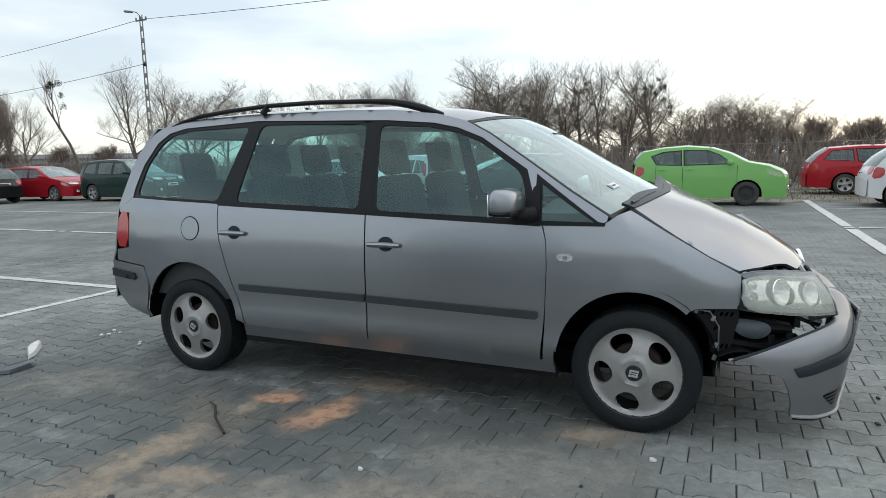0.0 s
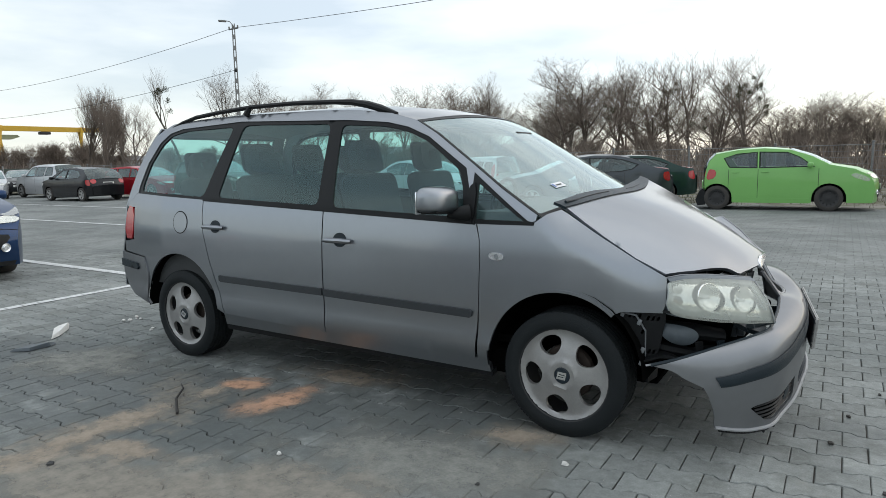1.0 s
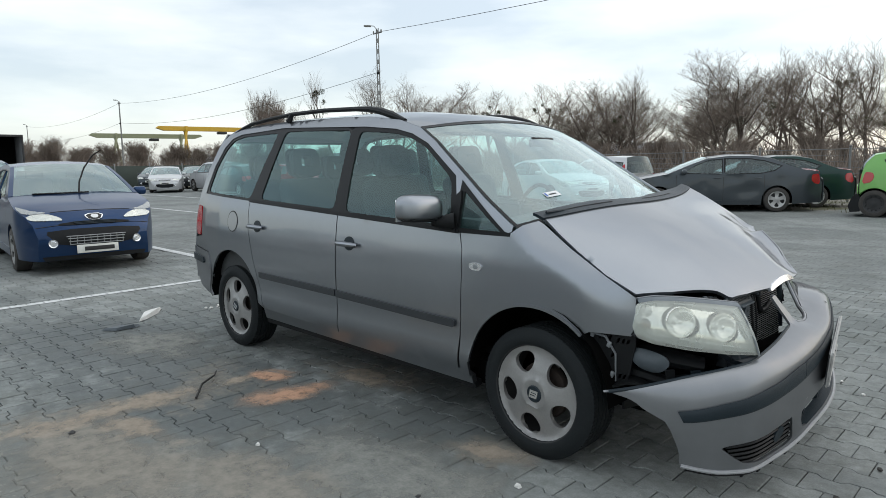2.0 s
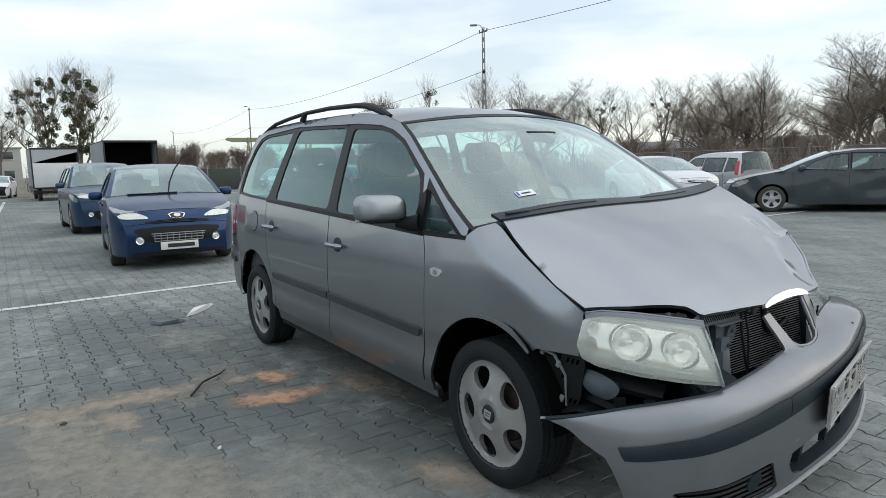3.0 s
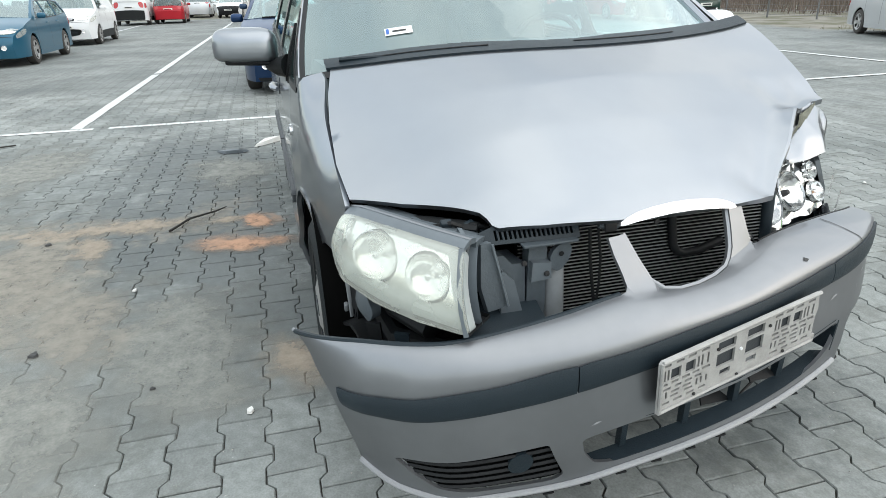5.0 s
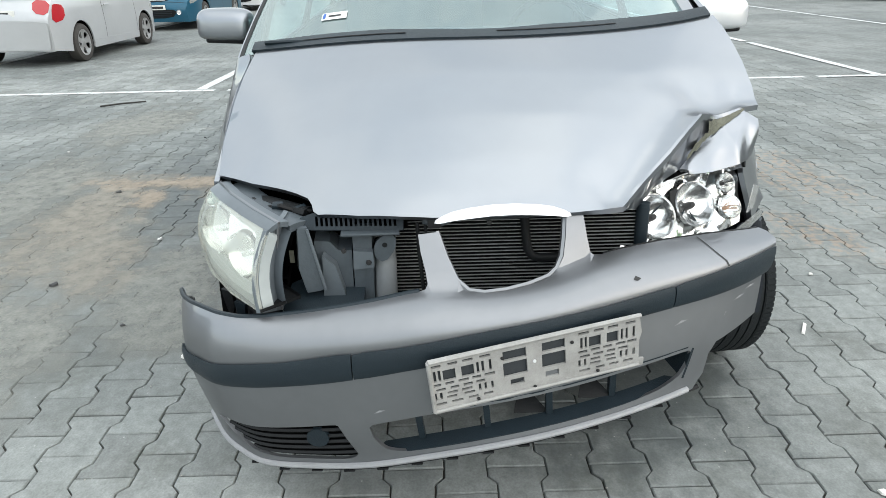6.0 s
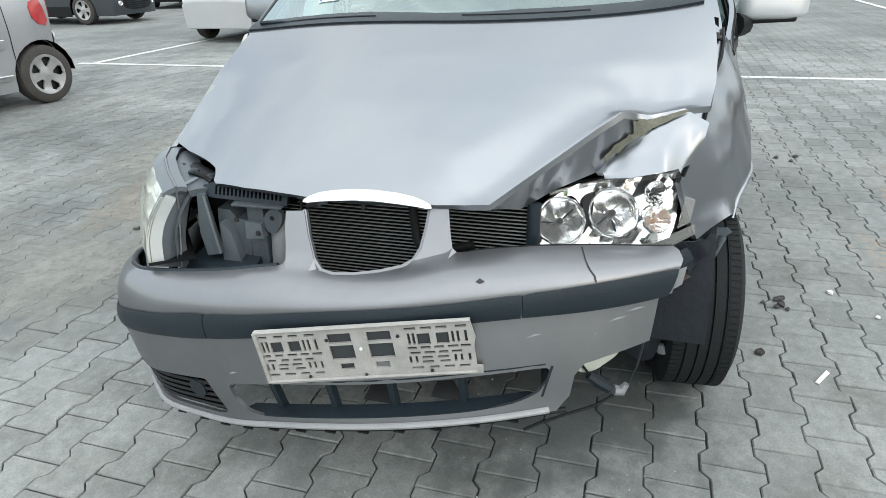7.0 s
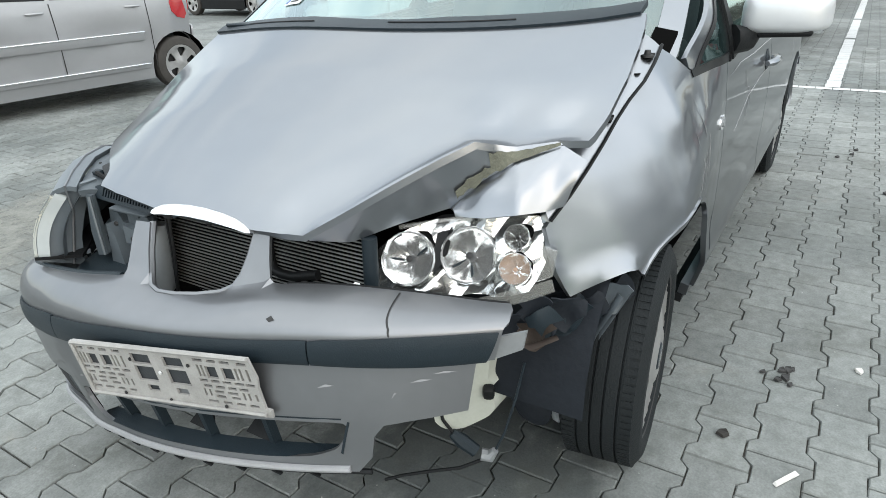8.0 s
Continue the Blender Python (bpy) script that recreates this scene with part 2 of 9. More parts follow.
def sheet(outline, f, holes=(), step=0.06, thick=0.014, toward=(0, 0, 1), bm=None, lines=()):
    """A curved panel: an outline with holes in the plane, laid into space by f(u, v), with turned-in edges."""
    from mathutils import geometry
    bm = bm or bmesh.new()
    loops = [dense(list(outline), step)] + [dense(list(h), step) for h in holes]
    co, edges = [], []
    for lp in loops:
        k = len(co)
        co += lp
        edges += [(k + i, k + (i + 1) % len(lp)) for i in range(len(lp))]
    border = np.array(co)
    lo, hi = border.min(0), border.max(0)
    gx, gy = np.meshgrid(np.arange(lo[0] + step / 2, hi[0], step), np.arange(lo[1] + step / 2, hi[1], step))
    gx = gx + (np.arange(gx.shape[0]) % 2)[:, None] * step * 0.5
    grid = np.stack([gx.ravel(), gy.ravel()], 1)
    if len(grid):
        keep = inside(loops[0], grid)
        for h in loops[1:]:
            keep &= ~inside(h, grid)
        grid = grid[keep]
        if len(grid):
            near = np.full(len(grid), 9.0)
            for s in range(0, len(grid), 2000):
                near[s:s + 2000] = np.sqrt(((grid[s:s + 2000, None] - border[None]) ** 2).sum(-1)).min(1)
            grid = grid[near > step * 0.45]
    co += [tuple(g) for g in grid]
    co += list(lines)
    v2, _, faces, *_ = geometry.delaunay_2d_cdt([Vector(c) for c in co], edges, [], 0, 1e-7)
    v2 = [(v.x, v.y) for v in v2]
    mid = np.array([np.mean([v2[i] for i in fc], 0) for fc in faces])
    keep = inside(loops[0], mid)
    for h in loops[1:]:
        keep &= ~inside(h, mid)
    pos = [Vector(f(u, v)) for u, v in v2]
    faces = [fc for fc, k in zip(faces, keep) if k]
    total = Vector()
    for fc in faces:
        total += (pos[fc[1]] - pos[fc[0]]).cross(pos[fc[2]] - pos[fc[0]])
    flip = total.dot(Vector(toward)) < 0
    if flip:
        faces = [fc[::-1] for fc in faces]
    used = sorted({i for fc in faces for i in fc})
    nv = {i: bm.verts.new(pos[i]) for i in used}
    nrm = {i: Vector() for i in used}
    seen = {}
    for fc in faces:
        n = (pos[fc[1]] - pos[fc[0]]).cross(pos[fc[2]] - pos[fc[0]])
        for i in fc:
            nrm[i] += n
        try:
            bm.faces.new([nv[i] for i in fc])
        except ValueError:
            continue
        for a, b in zip(fc, fc[1:] + fc[:1]):
            seen[(a, b)] = 1
    if thick:
        rim = [(a, b) for a, b in seen if (b, a) not in seen]
        top, low = {}, {}
        for a, b in rim:
            for i in (a, b):
                if i not in top:
                    top[i] = bm.verts.new(pos[i])
                    low[i] = bm.verts.new(pos[i] - nrm[i].normalized() * thick)
            bm.faces.new((top[b], top[a], low[a], low[b]))
    return bm


def tube(points, r, seg=8, bm=None, cap=True, flat=1.0):
    """A round bar along points; r is a number or a list."""
    bm = bm or bmesh.new()
    pts = [Vector(p) for p in points]
    rs = r if isinstance(r, (list, tuple)) else [r] * len(pts)
    rings, up = [], None
    for i, p in enumerate(pts):
        d = (pts[min(i + 1, len(pts) - 1)] - pts[max(i - 1, 0)]).normalized()
        if up is None:
            up = Vector((0, 0, 1)) if abs(d.z) < 0.9 else Vector((1, 0, 0))
        side = d.cross(up).normalized()
        up = side.cross(d).normalized()
        rings.append([bm.verts.new(p + side * math.cos(2 * math.pi * k / seg) * rs[i] + up * math.sin(2 * math.pi * k / seg) * rs[i] * flat) for k in range(seg)])
    for a, b in zip(rings, rings[1:]):
        for k in range(seg):
            bm.faces.new((a[k], a[(k + 1) % seg], b[(k + 1) % seg], b[k]))
    if cap:
        bm.faces.new(rings[0][::-1])
        bm.faces.new(rings[-1])
    return bm


def lathe(profile, seg=32, bm=None, m=None, close=False):
    """Turns (radius, height) rows round the y axis."""
    bm = bm or bmesh.new()
    m = m or Matrix()
    rings = []
    for r, h in profile:
        if r < 1e-6:
            rings.append([bm.verts.new(m @ Vector((0, h, 0)))])
        else:
            rings.append([bm.verts.new(m @ Vector((r * math.cos(2 * math.pi * k / seg), h, r * math.sin(2 * math.pi * k / seg)))) for k in range(seg)])
    pairs = list(zip(rings, rings[1:])) + ([(rings[-1], rings[0])] if close else [])
    for a, b in pairs:
        for k in range(seg):
            j = (k + 1) % seg
            if len(a) == 1 and len(b) == 1:
                continue
            if len(a) == 1:
                bm.faces.new((a[0], b[k], b[j]))
            elif len(b) == 1:
                bm.faces.new((a[k], b[0], a[j]))
            else:
                bm.faces.new((a[k], b[k], b[j], a[j]))
    bmesh.ops.recalc_face_normals(bm, faces=bm.faces)
    return bm


def block(sx, sy, sz, m=None, bevel=0.01, seg=2, bm=None):
    """A box with rounded edges, centred, under the pose m."""
    own = bmesh.new()
    bmesh.ops.create_cube(own, size=1.0, matrix=Matrix.Diagonal((sx, sy, sz, 1)))
    if bevel:
        bmesh.ops.bevel(own, geom=own.edges[:], offset=min(bevel, 0.45 * min(sx, sy, sz)), segments=seg, profile=0.5, affect="EDGES")
    if m is not None:
        bmesh.ops.transform(own, matrix=m, verts=own.verts)
    if bm is None:
        return own
    return merge(bm, own)


def merge(bm, other):
    me = bpy.data.meshes.new("tmp")
    other.to_mesh(me)
    other.free()
    bm.from_mesh(me)
    bpy.data.meshes.remove(me)
    return bm


def prism(outline, f0, f1, bm=None):
    """A solid between two placings of one outline."""
    bm = bm or bmesh.new()
    a = [bm.verts.new(f0(u, v)) for u, v in outline]
    b = [bm.verts.new(f1(u, v)) for u, v in outline]
    bm.faces.new(a)
    bm.faces.new(b[::-1])
    for i in range(len(a)):
        j = (i + 1) % len(a)
        bm.faces.new((a[j], a[i], b[i], b[j]))
    bmesh.ops.recalc_face_normals(bm, faces=bm.faces)
    return bm


def circle(cx, cy, r, n=24, ry=None):
    return [(cx + r * math.cos(2 * math.pi * k / n), cy + (ry or r) * math.sin(2 * math.pi * k / n)) for k in range(n)]


def lerp(x, rows):
    return float(np.interp(x, [r[0] for r in rows], [r[1] for r in rows]))


def sstep(a, b, x):
    t = min(1.0, max(0.0, (x - a) / (b - a)))
    return t * t * (3 - 2 * t)


# ---- the damaged minivan's front: bonnet, bumper, lamps, bared parts ----
HOOD_EDGE = [(1.30, 1.165), (1.385, 1.112), (1.60, 0.983), (1.75, 0.893), (1.885, 0.818), (2.05, 0.72), (2.25, 0.59)]
HOOD_MID = [(1.35, 1.20), (1.45, 1.170), (1.5, 1.152), (1.7, 1.080), (1.9, 0.990), (2.05, 0.908), (2.15, 0.842), (2.2, 0.798), (2.3, 0.70)]
# the left edge stands up from its rail
HOOD_EDGE_L = [(1.30, 1.235), (1.39, 1.200), (1.50, 1.137), (1.60, 1.078), (1.70, 1.020), (1.80, 0.958), (1.885, 0.87), (2.05, 0.745), (2.25, 0.60)]
# the fold's upper ridge, and the edge to which its dark face falls
RIDGE = [Vector(p) for p in ((2.168, 0.305, 0.806), (2.10, 0.375, 0.850), (2.034, 0.458, 0.904), (1.965, 0.525, 0.945), (1.904, 0.585, 0.978), (1.847, 0.652, 0.960), (1.80, 0.742, 0.972))]
HEM = [Vector(p) for p in ((2.155, 0.312, 0.790), (2.085, 0.368, 0.770), (1.998, 0.432, 0.792), (1.925, 0.530, 0.824), (1.890, 0.592, 0.885), (1.862, 0.662, 0.932), (1.803, 0.745, 0.964))]


def along(line, s):
    i = min(len(line) - 2, max(0, int(s)))
    return line[i].lerp(line[i + 1], s - i)


def nearest(line, x, y):
    """Plan distance to a polyline and its height there."""
    best = (9.0, 0.0)
    for a, b in zip(line, line[1:]):
        ux, uy = b.x - a.x, b.y - a.y
        t = min(1.0, max(0.0, ((x - a.x) * ux + (y - a.y) * uy) / (ux * ux + uy * uy)))
        d = math.hypot(x - a.x - t * ux, y - a.y - t * uy)
        if d < best[0]:
            best = (d, a.z + (b.z - a.z) * t)
    return best


def bonnet_base(x, y):
    c, e = lerp(x, HOOD_MID), lerp(x, HOOD_EDGE if y < 0 else HOOD_EDGE_L)
    return c - (c - e) * (abs(y) / 0.80) ** 2.5


def bonnet(x, y):
    z = bonnet_base(x, y)
    if y > 0.1:
        d, rz = nearest(RIDGE, x, y)
        i = math.exp(-(d / 0.075) ** 2)
        foot = z
        z += (rz - foot) * i if d < 0.25 else 0.0
        dent = math.exp(-((x - 1.74) / 0.05) ** 2 - ((y - 0.60) / 0.07) ** 2)
        z += -0.010 * dent + 0.004 * math.sin(45 * y + 16 * x) * sstep(0.45, 0.62, y) * i * (1 - i) * 4
    return (x, y, z)


# rails along the bumper: strip's upper and lower edge, lip, rear edge of the top
FACE_PLAN = [(-1.0, 1.86, -0.965), (-0.95, 2.0, -0.925), (-0.90, 2.115, -0.882), (-0.85, 2.185, -0.845), (-0.80, 2.24, -0.80), (-0.73, 2.312, -0.73), (-0.63, 2.357, -0.63), (-0.5, 2.386, -0.5), (-0.35, 2.408, -0.35), (-0.2, 2.414, -0.2),
             (-0.05, 2.402, -0.05), (0.1, 2.380, 0.1), (0.25, 2.344, 0.25), (0.4, 2.300, 0.4), (0.5, 2.265, 0.5), (0.58, 2.226, 0.58), (0.65, 2.182, 0.65), (0.72, 2.128, 0.72), (0.80, 2.06, 0.80)]
STRIP_TOP = [(-1.0, 0.398), (-0.90, 0.415), (-0.84, 0.433), (-0.73, 0.472), (-0.63, 0.497), (-0.54, 0.513), (-0.41, 0.543), (-0.27, 0.565), (-0.1, 0.592), (0.1, 0.614), (0.25, 0.628), (0.4, 0.647), (0.50, 0.658), (0.6, 0.665), (0.68, 0.665), (0.80, 0.660)]
STRIP_LOW = [(-1.0, 0.360), (-0.90, 0.367), (-0.80, 0.391), (-0.73, 0.411), (-0.61, 0.433), (-0.46, 0.459), (-0.35, 0.482), (-0.21, 0.510), (0.0, 0.540), (0.2, 0.565), (0.3, 0.578), (0.4, 0.587), (0.5, 0.593), (0.64, 0.595), (0.735, 0.594), (0.80, 0.590)]
LIP = [(-1.0, 1.98, -0.90, 0.20), (-0.88, 2.10, -0.84, 0.170), (-0.80, 2.20, -0.775, 0.152), (-0.73, 2.255, -0.715, 0.147), (-0.64, 2.306, -0.64, 0.147), (-0.5, 2.337, -0.5, 0.156), (-0.35, 2.377, -0.35, 0.189), (-0.2, 2.398, -0.2, 0.228),
       (-0.07, 2.412, -0.07, 0.262), (0.06, 2.405, 0.06, 0.283), (0.2, 2.378, 0.2, 0.298), (0.35, 2.334, 0.35, 0.313), (0.48, 2.288, 0.48, 0.330), (0.6, 2.235, 0.60, 0.345), (0.80, 2.06, 0.80, 0.36)]
TOP = [(-1.0, 1.849, -0.98, 0.45), (-0.95, 1.965, -0.925, 0.482), (-0.90, 2.05, -0.875, 0.510), (-0.85, 2.12, -0.825, 0.534), (-0.80, 2.18, -0.775, 0.552), (-0.73, 2.245, -0.715, 0.572), (-0.63, 2.293, -0.632, 0.587), (-0.5, 2.303, -0.5, 0.602),
       (-0.35, 2.306, -0.35, 0.625), (-0.2, 2.298, -0.2, 0.650), (-0.05, 2.285, -0.05, 0.649), (0.1, 2.260, 0.1, 0.661), (0.25, 2.198, 0.25, 0.690), (0.4, 2.150, 0.4, 0.700), (0.5, 2.120, 0.5, 0.700), (0.6, 2.085, 0.6, 0.695), (0.7, 2.046, 0.7, 0.686), (0.8, 1.995, 0.8, 0.678)]
POST = [(-1.0, 2.2, -1.0, 0.74), (-0.3, 2.228, -0.3, 0.762), (-0.2, 2.220, -0.2, 0.768), (0.0, 2.20, 0.0, 0.78), (0.2, 2.170, 0.2, 0.791), (0.8, 2.10, 0.8, 0.80)]


def spline(s, rows):
    """Smooth curve through rows (s, values...)."""
    n = len(rows)
    i = 0
    while i < n - 2 and s > rows[i + 1][0]:
        i += 1
    a, b = rows[i], rows[i + 1]
    t = min(1.0, max(0.0, (s - a[0]) / (b[0] - a[0])))
    p, q = rows[max(0, i - 1)], rows[min(n - 1, i + 2)]
    w = b[0] - a[0]
    out = []
    for k in range(1, len(a)):
        m0 = (b[k] - p[k]) / (b[0] - p[0]) * w
        m1 = (q[k] - a[k]) / (q[0] - a[0]) * w
        out.append((2 * t ** 3 - 3 * t * t + 1) * a[k] + (t ** 3 - 2 * t * t + t) * m0 + (3 * t * t - 2 * t ** 3) * b[k] + (t ** 3 - t * t) * m1)
    return out


def bump(s, h, out=0.0):
    """A place on the torn bumper: s along it, h from lip 0 over strip 1..2 to the top's rear edge 4 and the post tops 5."""
    px, py = spline(s, FACE_PLAN)
    hi, lo = Vector((px, py, spline(s, STRIP_TOP)[0])), Vector((px, py, spline(s, STRIP_LOW)[0]))
    lip, top = Vector(spline(s, LIP)), Vector(spline(s, TOP))
    if h <= 1:
        p = lip.lerp(lo, max(0.0, h))
        p.x += 0.008 * math.sin(math.pi * min(1, max(0, h))) + 0.006 * sstep(0.10, 0.0, h)
        if h < 0:
            p.z += h * 0.2
    elif h <= 2:
        p = lo.lerp(hi, h - 1)
    elif h <= 4:
        k = (h - 2) / 2
        plan = 1 - math.cos(k * math.pi / 2)
        rise = math.sin(k * math.pi / 2) ** 0.9
        p = hi.lerp(top, plan)
        p.z = hi.z + (top.z - hi.z) * rise
    else:
        p = top.lerp(Vector(spline(s, POST)), h - 4)
    if out:
        a, b = spline(s - 0.02, FACE_PLAN), spline(s + 0.02, FACE_PLAN)
        t = Vector((b[0] - a[0], b[1] - a[1], 0)).normalized()
        n = Vector((t.y, -t.x, 0))
        up = sstep(2.3, 3.6, h) if h < 4 else 0.2
        p = p + (n * (1 - up) + Vector((0, 0, 1)) * up) * out
    return tuple(p)


def ruled(a, b, bulge=0.0, way=(0, 0, 1)):
    """A surface between two lines of points, both run from 0 to their length - 1."""
    w = Vector(way)
    return lambda s, v: tuple(along(a, s).lerp(along(b, s), v) + w * (bulge * math.sin(math.pi * min(1, max(0, v)))))


def flat(pts, x, tilt=0.0):
    return lambda y, z: (x + tilt * (z - 0.65), y, z)


def make_plate_holder():
    """Empty number plate holder: a frame full of slots."""
    hold = thing("plate_holder", "empty worn grey number plate holder on the bumper", "plate holder")
    a, b = Vector((2.425, -0.214, 0.537)), Vector((2.328, 0.319, 0.598))
    ex = (b - a).normalized()
    ez = Vector((0.10, -0.115, 0.99))
    ez = (ez - ex * ez.dot(ex)).normalized()
    nrm = ex.cross(ez).normalized()
    if nrm.x < 0:
        nrm = -nrm
    o = a.lerp(b, 0.5) - ez * 0.068
    rnd = random.Random(7)
    slots = []

    def slot(x, z, w, h):
        w, h = w * 1.03 + 0.001, h * 1.03 + 0.001
        slots.append([(x - w / 2, z - h / 2), (x + w / 2, z - h / 2), (x + w / 2, z + h / 2), (x - w / 2, z + h / 2)])
    for sx in (-0.055, 0.04):
        slot(sx, 0.038, 0.054, 0.022)
        slot(sx, 0.002, 0.056, 0.034)
    for cx in (-0.19, 0.165):
        for dx in (-0.022, 0.022):
            slot(cx + dx, 0.024, 0.028, 0.026)
        for dx in (-0.056, -0.045, 0.046, 0.058, 0.076):
            slot(cx + dx, 0.026, 0.005, 0.026)
        for dz, w, h, row in ((0.051, 0.024, 0.005, (-0.050, -0.012, 0.024, 0.066)), (0.003, 0.022, 0.0055, (-0.054, -0.022, 0.010, 0.042, 0.072)), (-0.010, 0.022, 0.0055, (-0.046, -0.014, 0.018, 0.050)),
                              (-0.026, 0.005, 0.016, (-0.060, -0.046, 0.046, 0.060, 0.078)), (-0.022, 0.024, 0.005, (-0.020, 0.016)), (-0.033, 0.024, 0.005, (-0.022, 0.020)), (-0.047, 0.024, 0.005, (-0.048, -0.010, 0.028, 0.064))):
            for dx in row:
                slot(cx + dx + rnd.uniform(-0.0015, 0.0015), dz, w * rnd.uniform(0.85, 1.08), h)
    for x in (-0.052, 0.035):
        slot(x, -0.034, 0.032, 0.014)
    frame_o = [(-0.262, -0.066), (-0.256, -0.072), (0.268, -0.070), (0.270, -0.052), (0.256, -0.05), (0.256, 0.0), (0.262, 0.02), (0.254, 0.066), (-0.256, 0.068), (-0.262, 0.062)]
    lay = lambda u, v, d=0.0: o + ex * u + ez * ((v + 0.066) * 1.14 - 0.064) + nrm * (0.038 + d)
    part("holder_plate", sheet(frame_o, lay, slots, 0.03, 0.006, nrm), PLATE_HOLDER, hold, smooth=False)
    # dark sheet painting in the depth shade behind the slots; no real backing
    part("slot_shade", sheet([(-0.25, -0.06), (0.245, -0.06), (0.245, 0.06), (-0.25, 0.06)], lambda u, v: lay(u, v, -0.0075), [], 0.1, 0.004, nrm), MOULD, hold)
    for z0 in (0.066, -0.062):
        part("holder_rim", tube([lay(-0.256, z0, 0.003), lay(0.256, z0, 0.003)], 0.005, 6), PLATE_HOLDER, hold)
    part("holder_rim", tube([lay(-0.257, -0.064, 0.003), lay(-0.257, 0.064, 0.003)], 0.005, 6), PLATE_HOLDER, hold)
    for u, v in ((-0.008, 0.01), (-0.085, 0.036), (0.085, 0.036), (-0.01, -0.058), (0.15, -0.055), (-0.15, -0.055)):
        part("holder_screw", lathe([(0, 0.004), (0.004, 0.003), (0.0045, 0)], 8, m=Matrix.Translation(lay(u, v, 0.001)) @ pose(0, 0, 0, 0, 0, -90)), STEEL if abs(v) > 0.03 else WHITE, hold)


def make_front(van):
    # bonnet: main panel up to the ridge, dark face of the fold, crushed corner
    hood_r = [(1.385, -0.757), (1.5, -0.785), (1.6, -0.798), (1.75, -0.803), (1.88, -0.789), (1.978, -0.667), (2.068, -0.53), (2.092, -0.497), (2.112, -0.485), (2.133, -0.478), (2.145, -0.465), (2.169, -0.36), (2.185, -0.25), (2.194, -0.17), (2.198, 0.0)]
    hood_l = [(2.19, 0.18), (2.182, 0.25)] + [(p.x, p.y) for p in RIDGE] + [(1.785, 0.796), (1.70, 0.810), (1.6, 0.814), (1.5, 0.808), (1.45, 0.802), (1.392, 0.788)]
    hood_b = [(1.425, 0.65), (1.475, 0.35), (1.495, 0.0), (1.475, -0.35), (1.42, -0.62)]
    bm = sheet(hood_r + hood_l + hood_b, bonnet, [], 0.024, 0.016, (0.3, 0, 1))
    sheet([(0, 0), (6, 0), (6, 1), (0, 1)], lambda s, v: tuple(Vector(ruled(RIDGE, HEM)(s, v)) + Vector((0.002, 0.002, 0)) * math.sin(7 * s) * math.sin(math.pi * min(1, max(0, v)))), [], 0.16, 0.008, (1, 0.6, 0), bm=bm)
    seam = [HEM[3], HEM[4], HEM[5], HEM[6], Vector((1.797, 0.798, 0.935))]
    front = [Vector((1.945, 0.555, 0.815)), Vector((1.945, 0.62, 0.822)), Vector((1.930, 0.70, 0.838)), Vector((1.885, 0.745, 0.838)), Vector((1.848, 0.772, 0.842))]
    sheet([(0, 0), (4, 0), (4, 1), (0, 1)], lambda s, v: tuple(Vector(ruled(seam, front, 0.012, (0.4, 0.3, 0.8))(s, v)) + Vector((0.3, 0.2, 0.8)) * (0.003 * math.sin(5.0 * s + 4 * v) * math.sin(math.pi * min(1, max(0, v))) + 0.004 * math.sin(2.6 * s - 5 * v) * math.sin(math.pi * min(1, max(0, v))))),
          [], 0.12, 0.012, (1, 0.5, 0.8), bm=bm)
    bon = part("bonnet", bm, PAINT, van, "grey bonnet folded up at its left front corner")
    rag = random.Random(4)

    def scrape(s0, s1, v0, v1, n=14):
        lo = [(s0 + (s1 - s0) * i / n, v1 + rag.uniform(-0.07, 0.07)) for i in range(n + 1)]
        hi = [(s0 + (s1 - s0) * i / n, v0 + rag.uniform(-0.05, 0.05)) for i in range(n + 1)]
        return sheet(lo + hi[::-1], lambda s, v: tuple(Vector(ruled(RIDGE, HEM)(s, v)) + Vector((0.006, 0.004, 0.002))), [], 0.10, 0, (1, 0.6, 0))
    part("bare_scrape", scrape(3.25, 4.5, 0.72, 0.97), BARE, bon, "scraped metal with beige filler")
    part("bare_scrape", scrape(4.3, 5.95, 0.30, 0.95), BARE, bon, "scraped metal with beige filler")
    chrome = [(-0.172, -0.014), (-0.165, 0.0), (-0.11, 0.020), (0, 0.030), (0.11, 0.020), (0.165, 0.0), (0.172, -0.014), (0.11, -0.004), (0, 0.004), (-0.11, -0.004)]
    part("chrome_strip", sheet(smooth_poly(chrome, 1), lambda u, v: (2.205 - 0.35 * u * u - v * 0.45 - 0.03 * u, u, 0.803 + v + 0.02 * u), [], 0.02, 0.016, (1, 0, 0.4)), CHROME_WHITE, bon)
    # inner wing rail bared on the left
    outer = [Vector(wing_top(x)) for x in np.linspace(1.405, 1.862, 9)]
    inner_e = [p + Vector((-0.012, -w, 0.50 * (lerp(p.x, HOOD_EDGE_L) - p.z))) for p, w in zip(outer, (0.070, 0.070, 0.068, 0.064, 0.060, 0.054, 0.046, 0.036, 0.026))]
    rail = part("inner_wing_rail", sheet([(0, 0), (8, 0), (8, 1), (0, 1)], lambda s, v: tuple(along(outer, s).lerp(along(inner_e, s), v) + Vector((0, 0, 0.006 * math.sin(math.pi * min(1, max(0, v)))))), [], 0.2, 0.035, (0, 0, 1)), PAINT, van, "bared inner wing rail with bolts")
    # black tube painting in the dark gap between rail and wing
    part("rail_gap_shade", tube([p + Vector((0, 0.004, 0.004)) for p in outer], 0.0045, 6), BLACK, rail)
